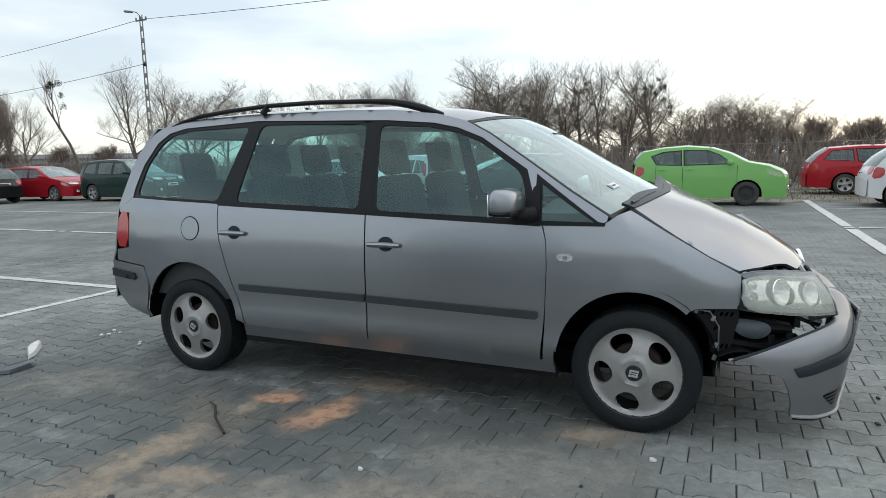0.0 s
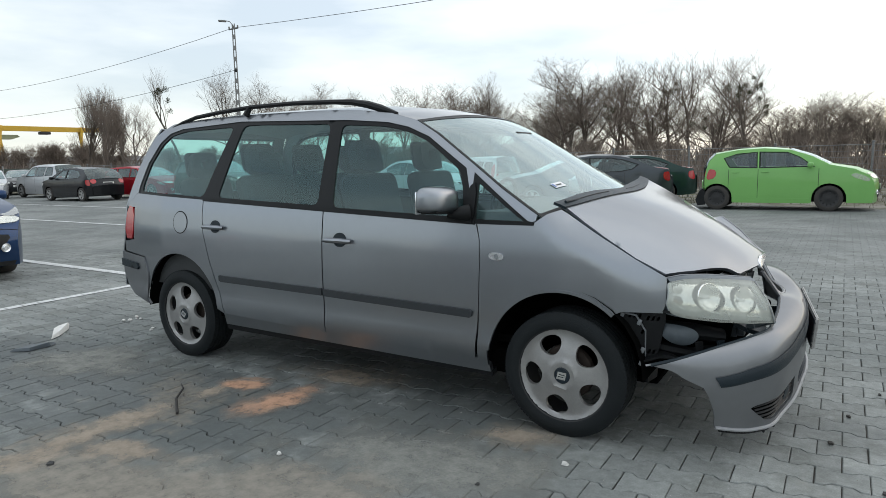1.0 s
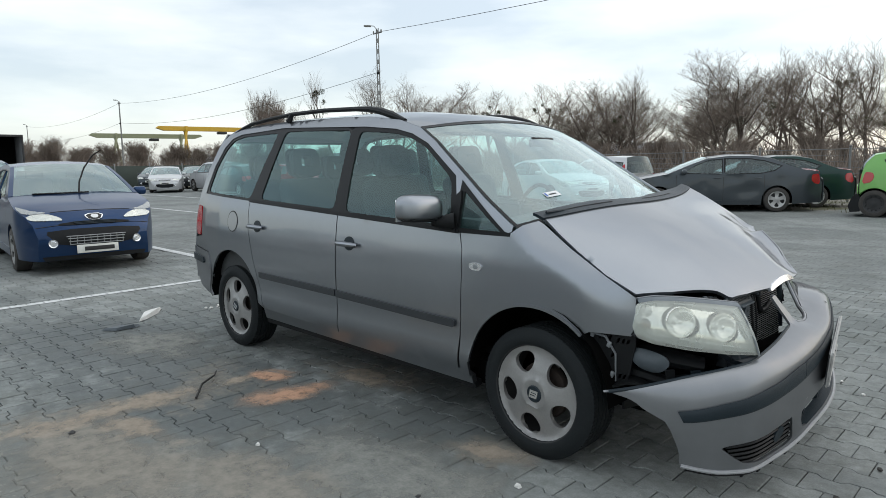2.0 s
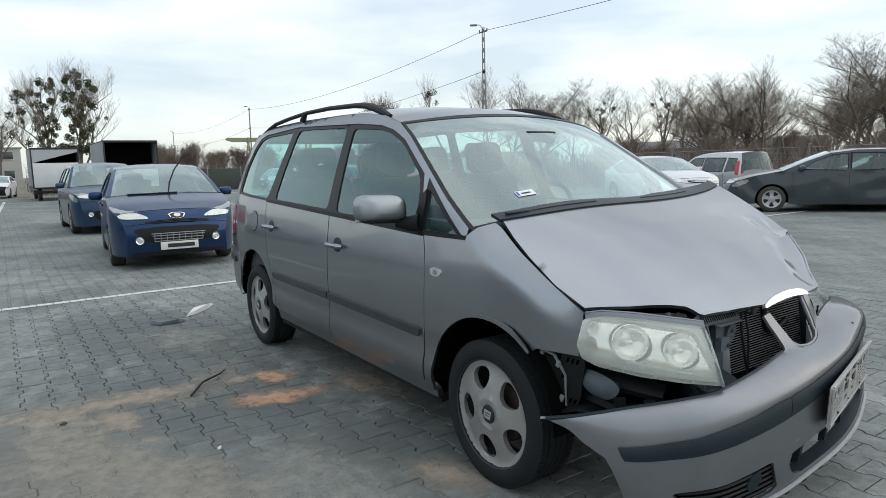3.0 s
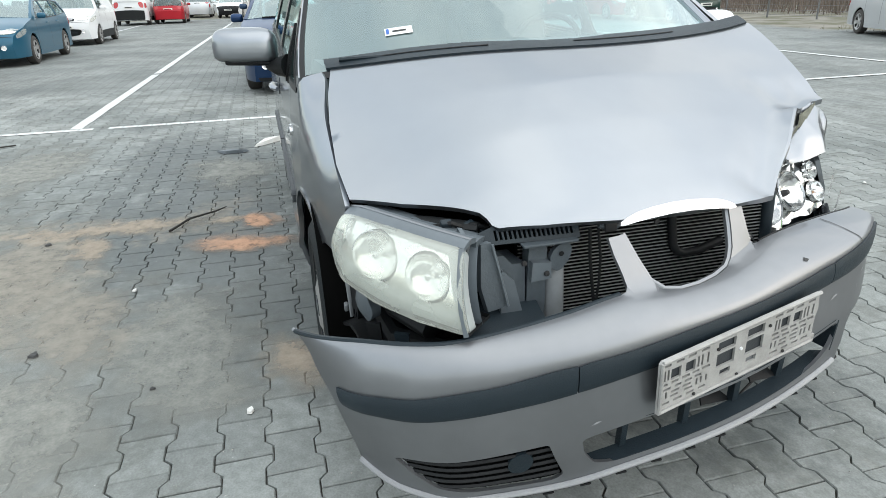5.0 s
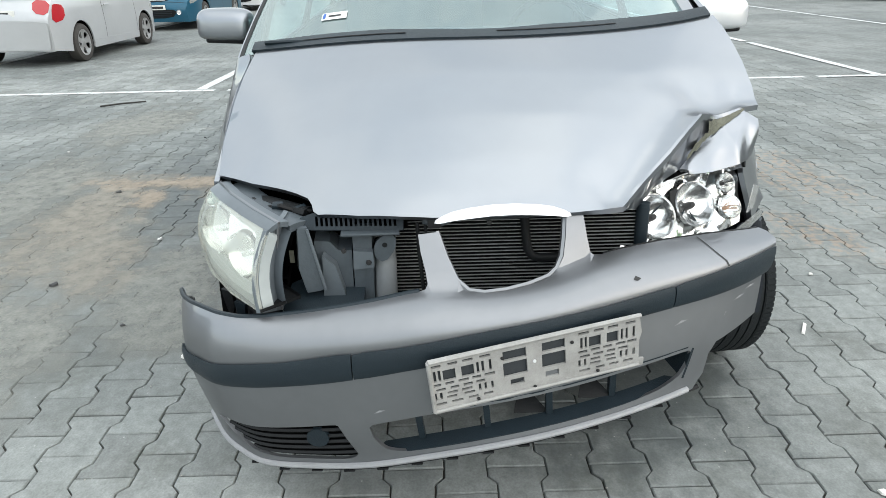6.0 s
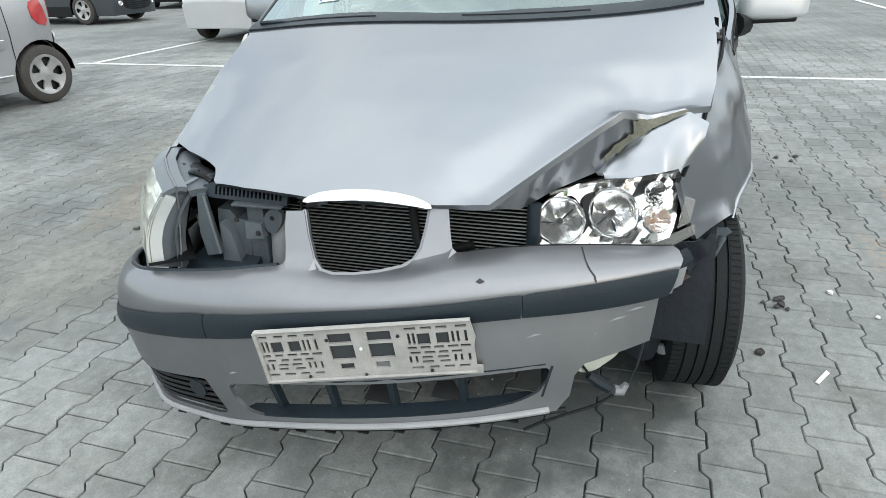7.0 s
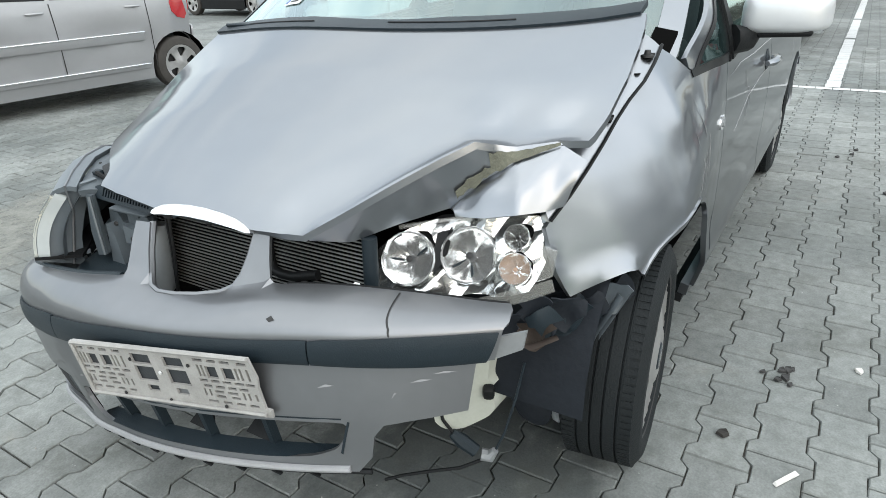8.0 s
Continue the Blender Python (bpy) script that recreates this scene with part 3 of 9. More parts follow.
    for x in (1.46, 1.646):
        p = Vector(wing_top(x)) + Vector((-0.004, -0.017, 0.013))
        part("rail_bolt", lathe([(0, 0.016), (0.007, 0.016), (0.009, 0.006), (0.016, 0.005), (0.017, 0)], 12, m=Matrix.Translation(p) @ pose(0, 0, 0, 90)), STEEL, rail)
        part("bolt_clip", block(0.026, 0.032, 0.004, Matrix.Translation(p) @ pose(0, 0, 0.001, 0, 30, 0), 0.001), BLACK, rail)
    p = Vector(wing_top(1.515)) + Vector((-0.004, -0.018, 0.015))
    part("rail_hole", lathe([(0, 0.001), (0.008, 0.001), (0.008, 0)], 10, m=Matrix.Translation(p) @ pose(0, 0, 0, 90)), BLACK, rail)

    # ---- bumper ----
    outline = [(-0.875, 0.0), (-0.8, 0), (-0.64, 0), (-0.4, 0), (-0.2, 0), (0, 0), (0.2, 0), (0.4, 0), (0.50, 0.0), (0.528, 0.14), (0.536, 0.36), (0.556, 0.47), (0.60, 0.50), (0.70, 0.54), (0.706, 0.8), (0.71, 1.0), (0.74, 1.02), (0.752, 2.0), (0.757, 2.8), (0.748, 3.6), (0.735, 4.0)]
    outline += [(0.6, 4.0), (0.45, 4.0), (0.30, 4.0), (0.25, 4.0), (0.232, 4.04), (0.222, 4.14), (0.214, 4.5), (0.205, 5.0), (0.162, 5.0), (0.158, 4.6), (0.150, 4.25), (0.135, 4.08), (0.11, 3.95), (0.06, 3.80), (0.0, 3.70), (-0.05, 3.70), (-0.085, 3.85), (-0.115, 4.15), (-0.14, 4.55)]
    outline += [(-0.162, 5.0), (-0.211, 5.0), (-0.206, 4.7), (-0.195, 4.35), (-0.190, 4.12), (-0.196, 4.03), (-0.215, 4.0), (-0.3, 4.0), (-0.45, 4.0), (-0.6, 4.0), (-0.7, 4.0), (-0.8, 4.0), (-0.88, 4.0), (-0.95, 4.0), (-1.0, 4.0), (-0.985, 3.0), (-0.968, 2.5), (-0.948, 1.8), (-0.928, 1.2), (-0.905, 0.6), (-0.885, 0.25)]
    opening = cut_corners([(-0.345, 0.50), (-0.335, 0.34), (-0.305, 0.18), (-0.25, 0.11), (-0.1, 0.105), (0.1, 0.11), (0.30, 0.11), (0.40, 0.14), (0.455, 0.22), (0.478, 0.36), (0.480, 0.49), (0.3, 0.485), (0.0, 0.49), (-0.2, 0.51)], 0.03, 2)
    fog = cut_corners([(-0.425, 0.54), (-0.405, 0.36), (-0.378, 0.15), (-0.40, 0.10), (-0.60, 0.11), (-0.69, 0.16), (-0.745, 0.30), (-0.785, 0.46), (-0.765, 0.50), (-0.6, 0.52)], 0.02, 2)
    # the plane used for meshing is (s, h / 8) so that cells stay even
    q = lambda pts: [(a, b * 0.085) for a, b in pts]
    on = lambda d=0.0: (lambda u, v: bump(u, v / 0.085, d))
    bmp = part("front_bumper", sheet(q(outline), on(), [q(opening), q(fog)], 0.021, 0.010, (1, 0, 0)), PLASTIC_GREY, van, "torn grey front bumper hanging down on one side")
    for s0, s1 in ((-0.90, -0.372), (-0.369, 0.408), (0.411, 0.745)):
        e0, e1 = (0.012, 0.0) if s0 < -0.8 else (0.0, 0.0), (0.0, -0.02) if s1 > 0.7 else (0.0, 0.0)
        n = max(6, int((s1 - s0) / 0.03))
        o = [(s0 + e0[0], 1.02)] + [(s0 + (s1 - s0) * i / n, 1.0) for i in range(1, n)] + [(s1 + e1[1], 1.0), (s1, 1.98)] + [(s1 - (s1 - s0) * i / n, 2.0) for i in range(1, n)] + [(s0, 1.95)]
        part("bumper_strip", sheet(q(o), lambda u, v: bump(u, v / 0.085, 0.011 - 0.006 * abs(2 * (v / 0.085 - 1.5)) ** 3), [], 0.02, 0.012, (1, 0, 0)), TRIM, bmp, "dark protective strip")
    ends = list(np.linspace(-0.875, 0.482, 44))
    # lip in a lighter colour, painting in the sky caught on its edge
    part("bumper_lip", tube([Vector(bump(s, 0.03, 0.002)) for s in ends], 0.0085, 8), LIPC, bmp, "lower lip painted lighter for its sky-lit edge")
    part("lower_edge", tube([Vector(bump(s, 0.0, -0.010)) + Vector((0, 0, -0.008)) for s in np.linspace(-0.86, 0.525, 40)], 0.0065, 6), BLACK, bmp)
    for s in np.linspace(-0.68, 0.40, 13):
        part("lip_clip", block(0.010, 0.030, 0.006, Matrix.Translation(Vector(bump(s, 0.0, -0.004)) + Vector((0, 0, -0.012))), 0.003), BLACK, bmp)
    part("bumper_edge", tube([Vector(bump(s, 4.0)) + Vector((-0.006, 0.0, -0.002)) for s in np.linspace(-0.99, -0.21, 40)], 0.0075, 7), TRIM, bmp)
    part("bumper_edge", tube([Vector(bump(s, 4.0)) + Vector((-0.005, 0.0, -0.003)) for s in np.linspace(0.26, 0.73, 24)], 0.0045, 6), BLACK, bmp)
    # rolled edge behind the grille hole
    hole = [(0.160, 5.0), (0.156, 4.6), (0.148, 4.25), (0.133, 4.06), (0.108, 3.92), (0.058, 3.77), (0.0, 3.67), (-0.052, 3.67), (-0.090, 3.83), (-0.120, 4.14), (-0.145, 4.54), (-0.166, 5.0)]
    part("grille_frame", tube([Vector(bump(s, h)) + Vector((-0.012, 0.0, -0.004)) for s, h in hole], 0.009, 7), PLASTIC_GREY, bmp)
    part("lower_shelf", sheet([(-0.33, 0.0), (-0.25, 0), (0, 0), (0.25, 0), (0.43, 0), (0.46, 0.5), (0.43, 1), (0.25, 1), (0, 1), (-0.25, 1), (-0.31, 1), (-0.335, 0.5)], lambda s, v: tuple(Vector(bump(s, 0.11)) + Vector((-0.045 * v, 0, 0.003 + 0.006 * v))), [], 0.05, 0.012, (0, 0, 1)), TRIM, bmp)
    part("opening_return", sheet([(-0.33, 0), (0.47, 0), (0.47, 1), (-0.33, 1)], lambda s, v: tuple(Vector(bump(s, 0.50)) + Vector((-0.03 * v, 0, 0.004))), [], 0.08, 0.004, (0, 0, -1)), TRIM, bmp)
    part("opening_leg", sheet([(0, 0), (1, 0), (1, 1), (0, 1)], lambda v, d: tuple(Vector(bump(0.462 + 0.02 * v, 0.18 + 0.32 * v)) + Vector((-0.13 * d, -0.02 * d, 0))), [], 0.2, 0.006, (0, -1, 0)), TRIM, bmp)
    for s in (-0.225, -0.055, 0.105, 0.275):
        a, b = Vector(bump(s, 0.53, -0.02)), Vector(bump(s + 0.012, 0.10, -0.035))
        part("opening_rib", prism([(-0.008, 0), (0.008, 0), (0.008, 1), (-0.008, 1)], lambda w, v, a=a, b=b: a.lerp(b, v) + Vector((0, w, 0)), lambda w, v, a=a, b=b: a.lerp(b, v) + Vector((-0.022, w, 0))), TRIM, bmp)
    for s in (0.02, 0.19):
        p = Vector(bump(s, 0.12))
        part("torn_flap", prism([(0, 0), (0.09, 0.0), (0.05, 0.06), (0.01, 0.05)], lambda u, v, p=p: p + Vector((-0.06 - 0.6 * v, u, 0.012 + v * 0.55)), lambda u, v, p=p: p + Vector((-0.064 - 0.6 * v, u, 0.008 + v * 0.55))), BLACK, bmp)
    # near-black sheet paints the shaded depth behind the fog grid
    part("grid_dark_fill", sheet(q([(-0.58 + (a + 0.58) * 1.08, 0.32 + (b - 0.32) * 1.12) for a, b in fog]), on(-0.022), [], 0.03, 0, (1, 0, 0)), DARK, bmp)
    for i in range(5):
        k = (i + 0.6) / 5.4
        s0, s1 = lerp(k, [(0, -0.66), (0.4, -0.745), (1, -0.775)]), lerp(k, [(0, -0.380), (1, -0.418)])
        part("grid_bar", tube([Vector(bump(s, 0.11 + 0.40 * k, -0.012)) for s in np.linspace(s0, s1, 12)], 0.0055, 5), BLACK, bmp)
    part("fog_lamp_cover", sheet(circle(-0.485, 0.36 * 0.085, 0.030, 16, 0.0095), on(-0.006), [], 0.015, 0.01, (1, 0, 0)), TRIM, bmp)
    part("bumper_crack", sheet(q([(0.566, 2.05), (0.560, 2.5), (0.546, 2.9), (0.535, 3.3), (0.520, 3.9), (0.524, 3.9), (0.538, 3.3), (0.550, 2.9), (0.564, 2.5), (0.5685, 2.05)]), on(0.0015), [], 0.012, 0, (0.5, 0, 1)), INK, bmp)
    part("paint_chip", sheet(q([(0.305, 2.75), (0.312, 2.86), (0.325, 2.72), (0.315, 2.66)]), on(0.0015), [], 0.012, 0, (0.5, 0, 1)), INK, bmp)
    for s, h, w, k in ((0.42, 0.80, 0.04, 0.03), (0.60, 0.86, 0.04, 0.02), (0.57, 0.72, 0.010, 0.05), (0.64, 0.93, 0.04, 0.01), (-0.33, 0.62, 0.03, 0.02)):
        part("scuff", sheet(q([(s, h), (s + w * 0.5, h + k + 0.01), (s + w, h + k), (s + w * 0.6, h + k - 0.012)]), on(0.0012), [], 0.01, 0, (1, 0, 0)), LIPC, bmp)
    # torn end on the right, with a broken clip
    tp = Vector(bump(-0.97, 4.0))
    part("torn_clip", prism([(0.0, 0.0), (0.035, 0.012), (0.05, 0.045), (0.075, 0.03), (0.09, 0.06), (0.12, 0.035), (0.12, -0.02), (0.03, -0.04)], lambda u, v: tp + Vector((0.02 + u * 0.9, 0.03 + u * 0.25, -0.005 + v * 0.6)), lambda u, v: tp + Vector((0.02 + u * 0.9, 0.045 + u * 0.25, -0.005 + v * 0.6))), BLACK, bmp)
    # bracket of cream plastic at the bumper's broken end
    cream = cut_corners([(0.52, 0.36), (0.515, 0.275), (0.535, 0.247), (0.572, 0.243), (0.628, 0.275), (0.640, 0.305), (0.625, 0.33), (0.612, 0.335), (0.618, 0.36), (0.640, 0.37), (0.622, 0.385), (0.628, 0.45), (0.625, 0.50), (0.59, 0.50), (0.58, 0.40)], 0.012, 2)
    part("washer_bottle", prism(cream, lambda u, v: Vector((1.975 - 0.8 * (u - 0.56), u, v)), lambda u, v: Vector((1.905 - 0.8 * (u - 0.56), u + 0.01, v + 0.012))), TANKWHITE, van, "cream plastic washer bottle, broken")
    part("bottle_clip", block(0.03, 0.03, 0.04, pose(1.93, 0.628, 0.355, 0, 20, 30), 0.01), BLACK, van)

    # ---- empty plate holder ----
    make_plate_holder()

    # ---- cooler, lock carrier, ducts ----
    fin_mesh = None
    for i in range(31):
        z = 0.48 + i * 0.0098
        if fin_mesh is None:
            fin = part("radiator_fin", block(0.004, 0.76, 0.0022, None, 0), ALU, van, smooth=False)
            fin_mesh = fin.data
        else:
            fin = new("radiator_fin", fin_mesh)
            fin.parent = van
        fin.matrix_basis = Matrix.Translation((2.075 - 0.10 * (z - 0.5), 0.0, z))
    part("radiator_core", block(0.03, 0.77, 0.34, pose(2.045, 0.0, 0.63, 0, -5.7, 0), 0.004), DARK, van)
    part("radiator_tank", tube([(2.125, -0.305, 0.47), (2.12, -0.305, 0.56), (2.11, -0.303, 0.66), (2.105, -0.30, 0.70)], [0.030, 0.030, 0.029, 0.024], 14), GREYPLAST, van)
    part("tank_ear", prism(smooth_poly([(-0.328, 0.715), (-0.301, 0.740), (-0.270, 0.735), (-0.272, 0.698), (-0.303, 0.660), (-0.328, 0.675)], 1), lambda u, v: (2.15, u, v), lambda u, v: (2.135, u, v)), BLUEGREY, van)
    part("ear_hole", lathe([(0, -0.001), (0.007, -0.001)], 10, m=pose(2.152, -0.300, 0.712, 0, 0, 90)), BLACK, van)
    part("radiator_tank", tube([(2.07, 0.395, 0.50), (2.055, 0.395, 0.775)], 0.018, 12), TRIM, van)
    part("coolant_hose", tube([(2.06, 0.070, 0.775), (2.065, 0.077, 0.705), (2.07, 0.083, 0.655), (2.075, 0.095, 0.636), (2.075, 0.115, 0.629), (2.075, 0.16, 0.631), (2.07, 0.24, 0.652)], 0.0125, 10), BLACK, van)
    part("cooler_line", tube([(2.135, -0.215, 0.765), (2.14, -0.212, 0.68), (2.15, -0.205, 0.60), (2.16, -0.20, 0.53)], 0.005, 6), BLACK, van)
    part("cooler_line", tube([(2.14, -0.195, 0.77), (2.15, -0.188, 0.69), (2.155, -0.19, 0.62), (2.16, -0.20, 0.55)], 0.004, 6), BLACK, van)
    part("lock_carrier", block(0.05, 0.74, 0.034, pose(2.088, -0.06, 0.782), 0.010), BLACK, van)
    part("bonnet_catch", block(0.03, 0.035, 0.03, pose(2.15, -0.17, 0.772), 0.006), STEEL, van)
    part("catch_bracket", tube([(2.15, -0.20, 0.775), (2.155, -0.16, 0.765), (2.15, -0.13, 0.775)], 0.007, 6), BLUEGREY, van)
    part("carrier_screw", lathe([(0, 0.006), (0.007, 0.005), (0.008, 0)], 8, m=pose(2.145, -0.03, 0.765, 0, 0, -90)), STEEL, van)
    frame_v = [(-0.519, 0.762), (-0.514, 0.786), (-0.48, 0.796), (-0.25, 0.786), (-0.25, 0.752), (-0.483, 0.757)]
    slots = [[(-0.474 + i * 0.0125, 0.7655 - 0.0002 * i), (-0.467 + i * 0.0125, 0.7655 - 0.0002 * i), (-0.469 + i * 0.0125, 0.788 - 0.0004 * i), (-0.476 + i * 0.0125, 0.788 - 0.0004 * i)] for i in range(17)]
    part("intake_grille", sheet(frame_v, lambda u, v: (2.150 - 0.55 * (v - 0.757), u, v), slots, 0.03, 0.010, (1, 0, 0.5)), TRIM, van)
    # near-black fill stands in for shade behind the slots
    part("grille_dark_fill", block(0.004, 0.25, 0.05, pose(2.115, -0.365, 0.77), 0.0), DARK, van)
    part("intake_lip", block(0.04, 0.15, 0.007, pose(2.15, -0.335, 0.750, 0, 6, 2), 0.002), BLUEGREY, van)
    # flap, cool-air box and strut
    part("air_flap", prism([(-0.518, 0.768), (-0.492, 0.770), (-0.474, 0.69), (-0.455, 0.607), (-0.470, 0.600), (-0.505, 0.594), (-0.522, 0.66)], lambda u, v: (2.165 + 0.10 * (0.77 - v), u, v), lambda u, v: (2.15 + 0.10 * (0.77 - v), u - 0.006, v)), BLUEGREY, van)
    part("flap_edge", tube([(2.172, -0.492, 0.768), (2.182, -0.474, 0.69), (2.19, -0.456, 0.607)], 0.004, 6), HOUSING, van)
    part("air_box", prism([(-0.485, 0.718), (-0.446, 0.716), (-0.425, 0.692), (-0.389, 0.690), (-0.391, 0.52), (-0.50, 0.50)], lambda u, v: (2.13 + 0.06 * (0.72 - v), u, v), lambda u, v: (2.03, u - 0.01, v)), BLUEGREY, van)
    part("air_box", prism([(-0.462, 0.690), (-0.43, 0.66), (-0.405, 0.56), (-0.41, 0.50), (-0.47, 0.50)], lambda u, v: (2.16 + 0.05 * (0.72 - v), u, v), lambda u, v: (2.12, u, v)), HOUSING, van)
    part("air_box_floor", sheet(smooth_poly([(2.08, -0.55), (2.24, -0.58), (2.27, -0.45), (2.24, -0.36), (2.10, -0.36)], 1), lambda x, y: (x, y, 0.60 - 0.35 * (x - 2.10)), [], 0.05, 0.02, (0, 0, 1)), TRIM, van)
    part("carrier_strut", prism([(-0.383, 0.76), (-0.334, 0.762), (-0.336, 0.51), (-0.388, 0.51)], lambda u, v: (2.14, u, v), lambda u, v: (2.09, u + 0.004, v)), BLUEGREY, van)
    part("carrier_bracket", prism([(-0.381, 0.700), (-0.331, 0.696), (-0.329, 0.653), (-0.384, 0.648)], lambda u, v: (2.162, u, v), lambda u, v: (2.138, u, v)), HOUSING, van)
    for y, z in ((-0.343, 0.668), (-0.405, 0.703)):
        part("bracket_screw", lathe([(0, 0.006), (0.006, 0.005), (0.008, 0)], 8, m=pose(2.163, y, z, 0, 0, -90)), STEEL, van)
    part("yellow_tag", block(0.003, 0.012, 0.035, pose(2.14, -0.545, 0.68), 0.0), BARE, van)
    for i, (y0, z0) in enumerate(((-0.66, 0.80), (-0.60, 0.79), (-0.56, 0.77))):
        part("loom", tube([(2.02, y0, z0), (2.06, y0 + 0.04, z0 - 0.012), (2.09, y0 + 0.09, z0 + 0.004), (2.08, y0 + 0.14, z0 - 0.02)], 0.007, 6), BLACK, van)
        part("loom_clip", block(0.022, 0.03, 0.018, pose(2.08, y0 + 0.08, z0, 10 * i, 20, 30 * i), 0.005), TRIM, van)
    part("carrier_arm", tube([(1.90, -0.74, 0.775), (2.02, -0.62, 0.79), (2.09, -0.50, 0.785)], [0.022, 0.026, 0.022], 8, flat=0.6), BLACK, van)
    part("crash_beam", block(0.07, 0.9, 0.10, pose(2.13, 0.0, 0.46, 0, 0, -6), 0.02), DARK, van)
    # near-black panels added as unlit bay depth; the tray blocks light below
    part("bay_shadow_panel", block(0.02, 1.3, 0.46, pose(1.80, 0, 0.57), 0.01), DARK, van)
    part("light_block_tray", block(0.66, 1.0, 0.03, pose(1.46, 0, 0.215, 0, -1.5, 0), 0.01), DARK, van)
    part("bay_shade_floor", block(0.4, 1.1, 0.02, pose(1.55, 0, 0.30), 0.0), DARK, van)

    # ---- right headlamp ----
    TE = [Vector(p) for p in ((1.895, -0.812, 0.795), (1.965, -0.792, 0.812), (2.06, -0.735, 0.812), (2.15, -0.655, 0.800), (2.222, -0.578, 0.787))]
    BE = [Vector(p) for p in ((1.885, -0.848, 0.668), (1.985, -0.838, 0.645), (2.11, -0.775, 0.628), (2.22, -0.69, 0.616), (2.311, -0.596, 0.609))]
    outward = Vector((0.70, -0.70, 0.15)).normalized()

    def lens(a_, v, d=0.0):
        p = along(TE, a_ * 3.9999).lerp(along(BE, a_ * 3.9999), v)
        return tuple(p + outward * (0.022 * math.sin(math.pi * min(1, max(0, v))) - d))
    lens_o = cut_corners([(0.0, 0.06), (0.06, 0.0), (0.5, 0.0), (1.0, 0.0), (1.0, 0.5), (1.0, 1.0), (0.5, 1.0), (0.08, 1.0), (0.0, 0.72)], 0.05, 3)
    core = cut_corners([(0.06, 0.12), (0.14, 0.06), (0.5, 0.07), (0.90, 0.10), (0.925, 0.3), (0.955, 0.80), (0.90, 0.86), (0.5, 0.80), (0.20, 0.80), (0.08, 0.72)], 0.06, 3)
    lamp = part("headlamp", sheet(lens_o, lambda a_, v: lens(a_, v, 0.075), [], 0.08, 0, outward), HOUSING, van, "right headlamp with yellowed lens")
    part("lens", sheet(lens_o, lens, [], 0.05, 0.008, outward), LENS, lamp, "yellowed milky lens")
    part("lens_rim", sheet(lens_o, lambda a_, v: lens(a_, v, 0.010), [core], 0.05, 0.03, outward), RIMGREY, lamp)
    bowls_r = ((0.455, 0.44, 0.060, 0.145, 0.33), (0.775, 0.47, 0.054, 0.125, 0.30), (0.165, 0.26, 0.024, 0.062, 0.14), (0.155, 0.60, 0.028, 0.068, 0.16))
    part("reflector_bezel", sheet(core, lambda a_, v: lens(a_, v, 0.030), [circle(a_, v, ra, 24, rv) for a_, v, r, ra, rv in bowls_r], 0.04, 0.012, outward), BEZEL, lamp)
    face = Vector((0.80, -0.58, 0.14)).normalized()
    for a_, v, r, ra, rv in bowls_r:
        m_ = Matrix.Translation(Vector(lens(a_, v, 0.032))) @ face.to_track_quat("Y", "Z").to_matrix().to_4x4()
        part("reflector", lathe([(0.0, -0.030), (r * 0.3, -0.028), (r * 0.7, -0.016), (r * 0.94, -0.002), (r, 0.006), (r * 1.05, 0.006), (r * 1.07, 0.0)], 28, m=m_), CHROME_SOFT, lamp)
        part("bulb", lathe([(0, 0.004), (r * 0.16, 0.0), (r * 0.18, -0.028)], 10, m=m_), ORANGELAMP if v > 0.55 else CHROME_WHITE, lamp)
    inner = [Vector(lens(1.0, v)) for v in (0.0, 0.33, 0.67, 1.0)]
    back = [p + Vector((-0.115, 0.030, 0.008 - 0.02 * i)) for i, p in enumerate(inner)]
    part("housing_side", sheet([(0, 0), (3, 0), (3, 1), (0, 1)], ruled(inner, back, 0.008, (0, 1, 0)), [], 0.3, 0.012, (0, 1, 0)), HOUSING, lamp)
    tops = [Vector(lens(a_, 0.0)) for a_ in (0.03, 0.25, 0.5, 0.75, 1.0)]
    topb = [p + Vector((-0.045, 0.045, 0.006)) for p in tops]
    part("housing_top", sheet([(0, 0), (4, 0), (4, 1), (0, 1)], ruled(tops, topb, 0.008), [], 0.3, 0.014, (0, 0, 1)), HOUSING, lamp)
    part("rim_bead", tube([a.lerp(b, 0.55) + Vector((0, 0, 0.008)) for a, b in zip(tops, topb)] + [inner[1].lerp(back[1], 0.7) + Vector((0, 0.006, 0)), inner[3].lerp(back[3], 0.75) + Vector((0, 0.006, 0))], 0.004, 6), PLASTIC_GREY, lamp)
    part("housing_flange", sheet([(0, 0), (4, 0), (4, 1), (0, 1)], ruled([p + Vector((0, 0, -0.012)) for p in topb], [p + Vector((-0.05, 0.045, -0.018)) for p in topb], 0.004), [], 0.3, 0.02, (0, 0, 1)), BLUEGREY, lamp)
    lowb = [Vector(lens(a_, 1.0)) for a_ in (0.06, 0.3, 0.6, 1.0)]
    part("housing_floor", sheet([(0, 0), (3, 0), (3, 1), (0, 1)], ruled(lowb, [p + Vector((-0.09, 0.08, -0.01)) for p in lowb]), [], 0.3, 0.01, (0, 0, -1)), BLACK, lamp)

    # ---- left headlamp: lens gone ----
    def bare(u, z, d=0.0):
        x = lerp(u, [(0.30, 2.075), (0.45, 1.985), (0.58, 1.935), (0.70, 1.915), (0.80, 1.87)])
        return (x - d + (0.715 - z) * 0.50, u + 0.25 * d, z)
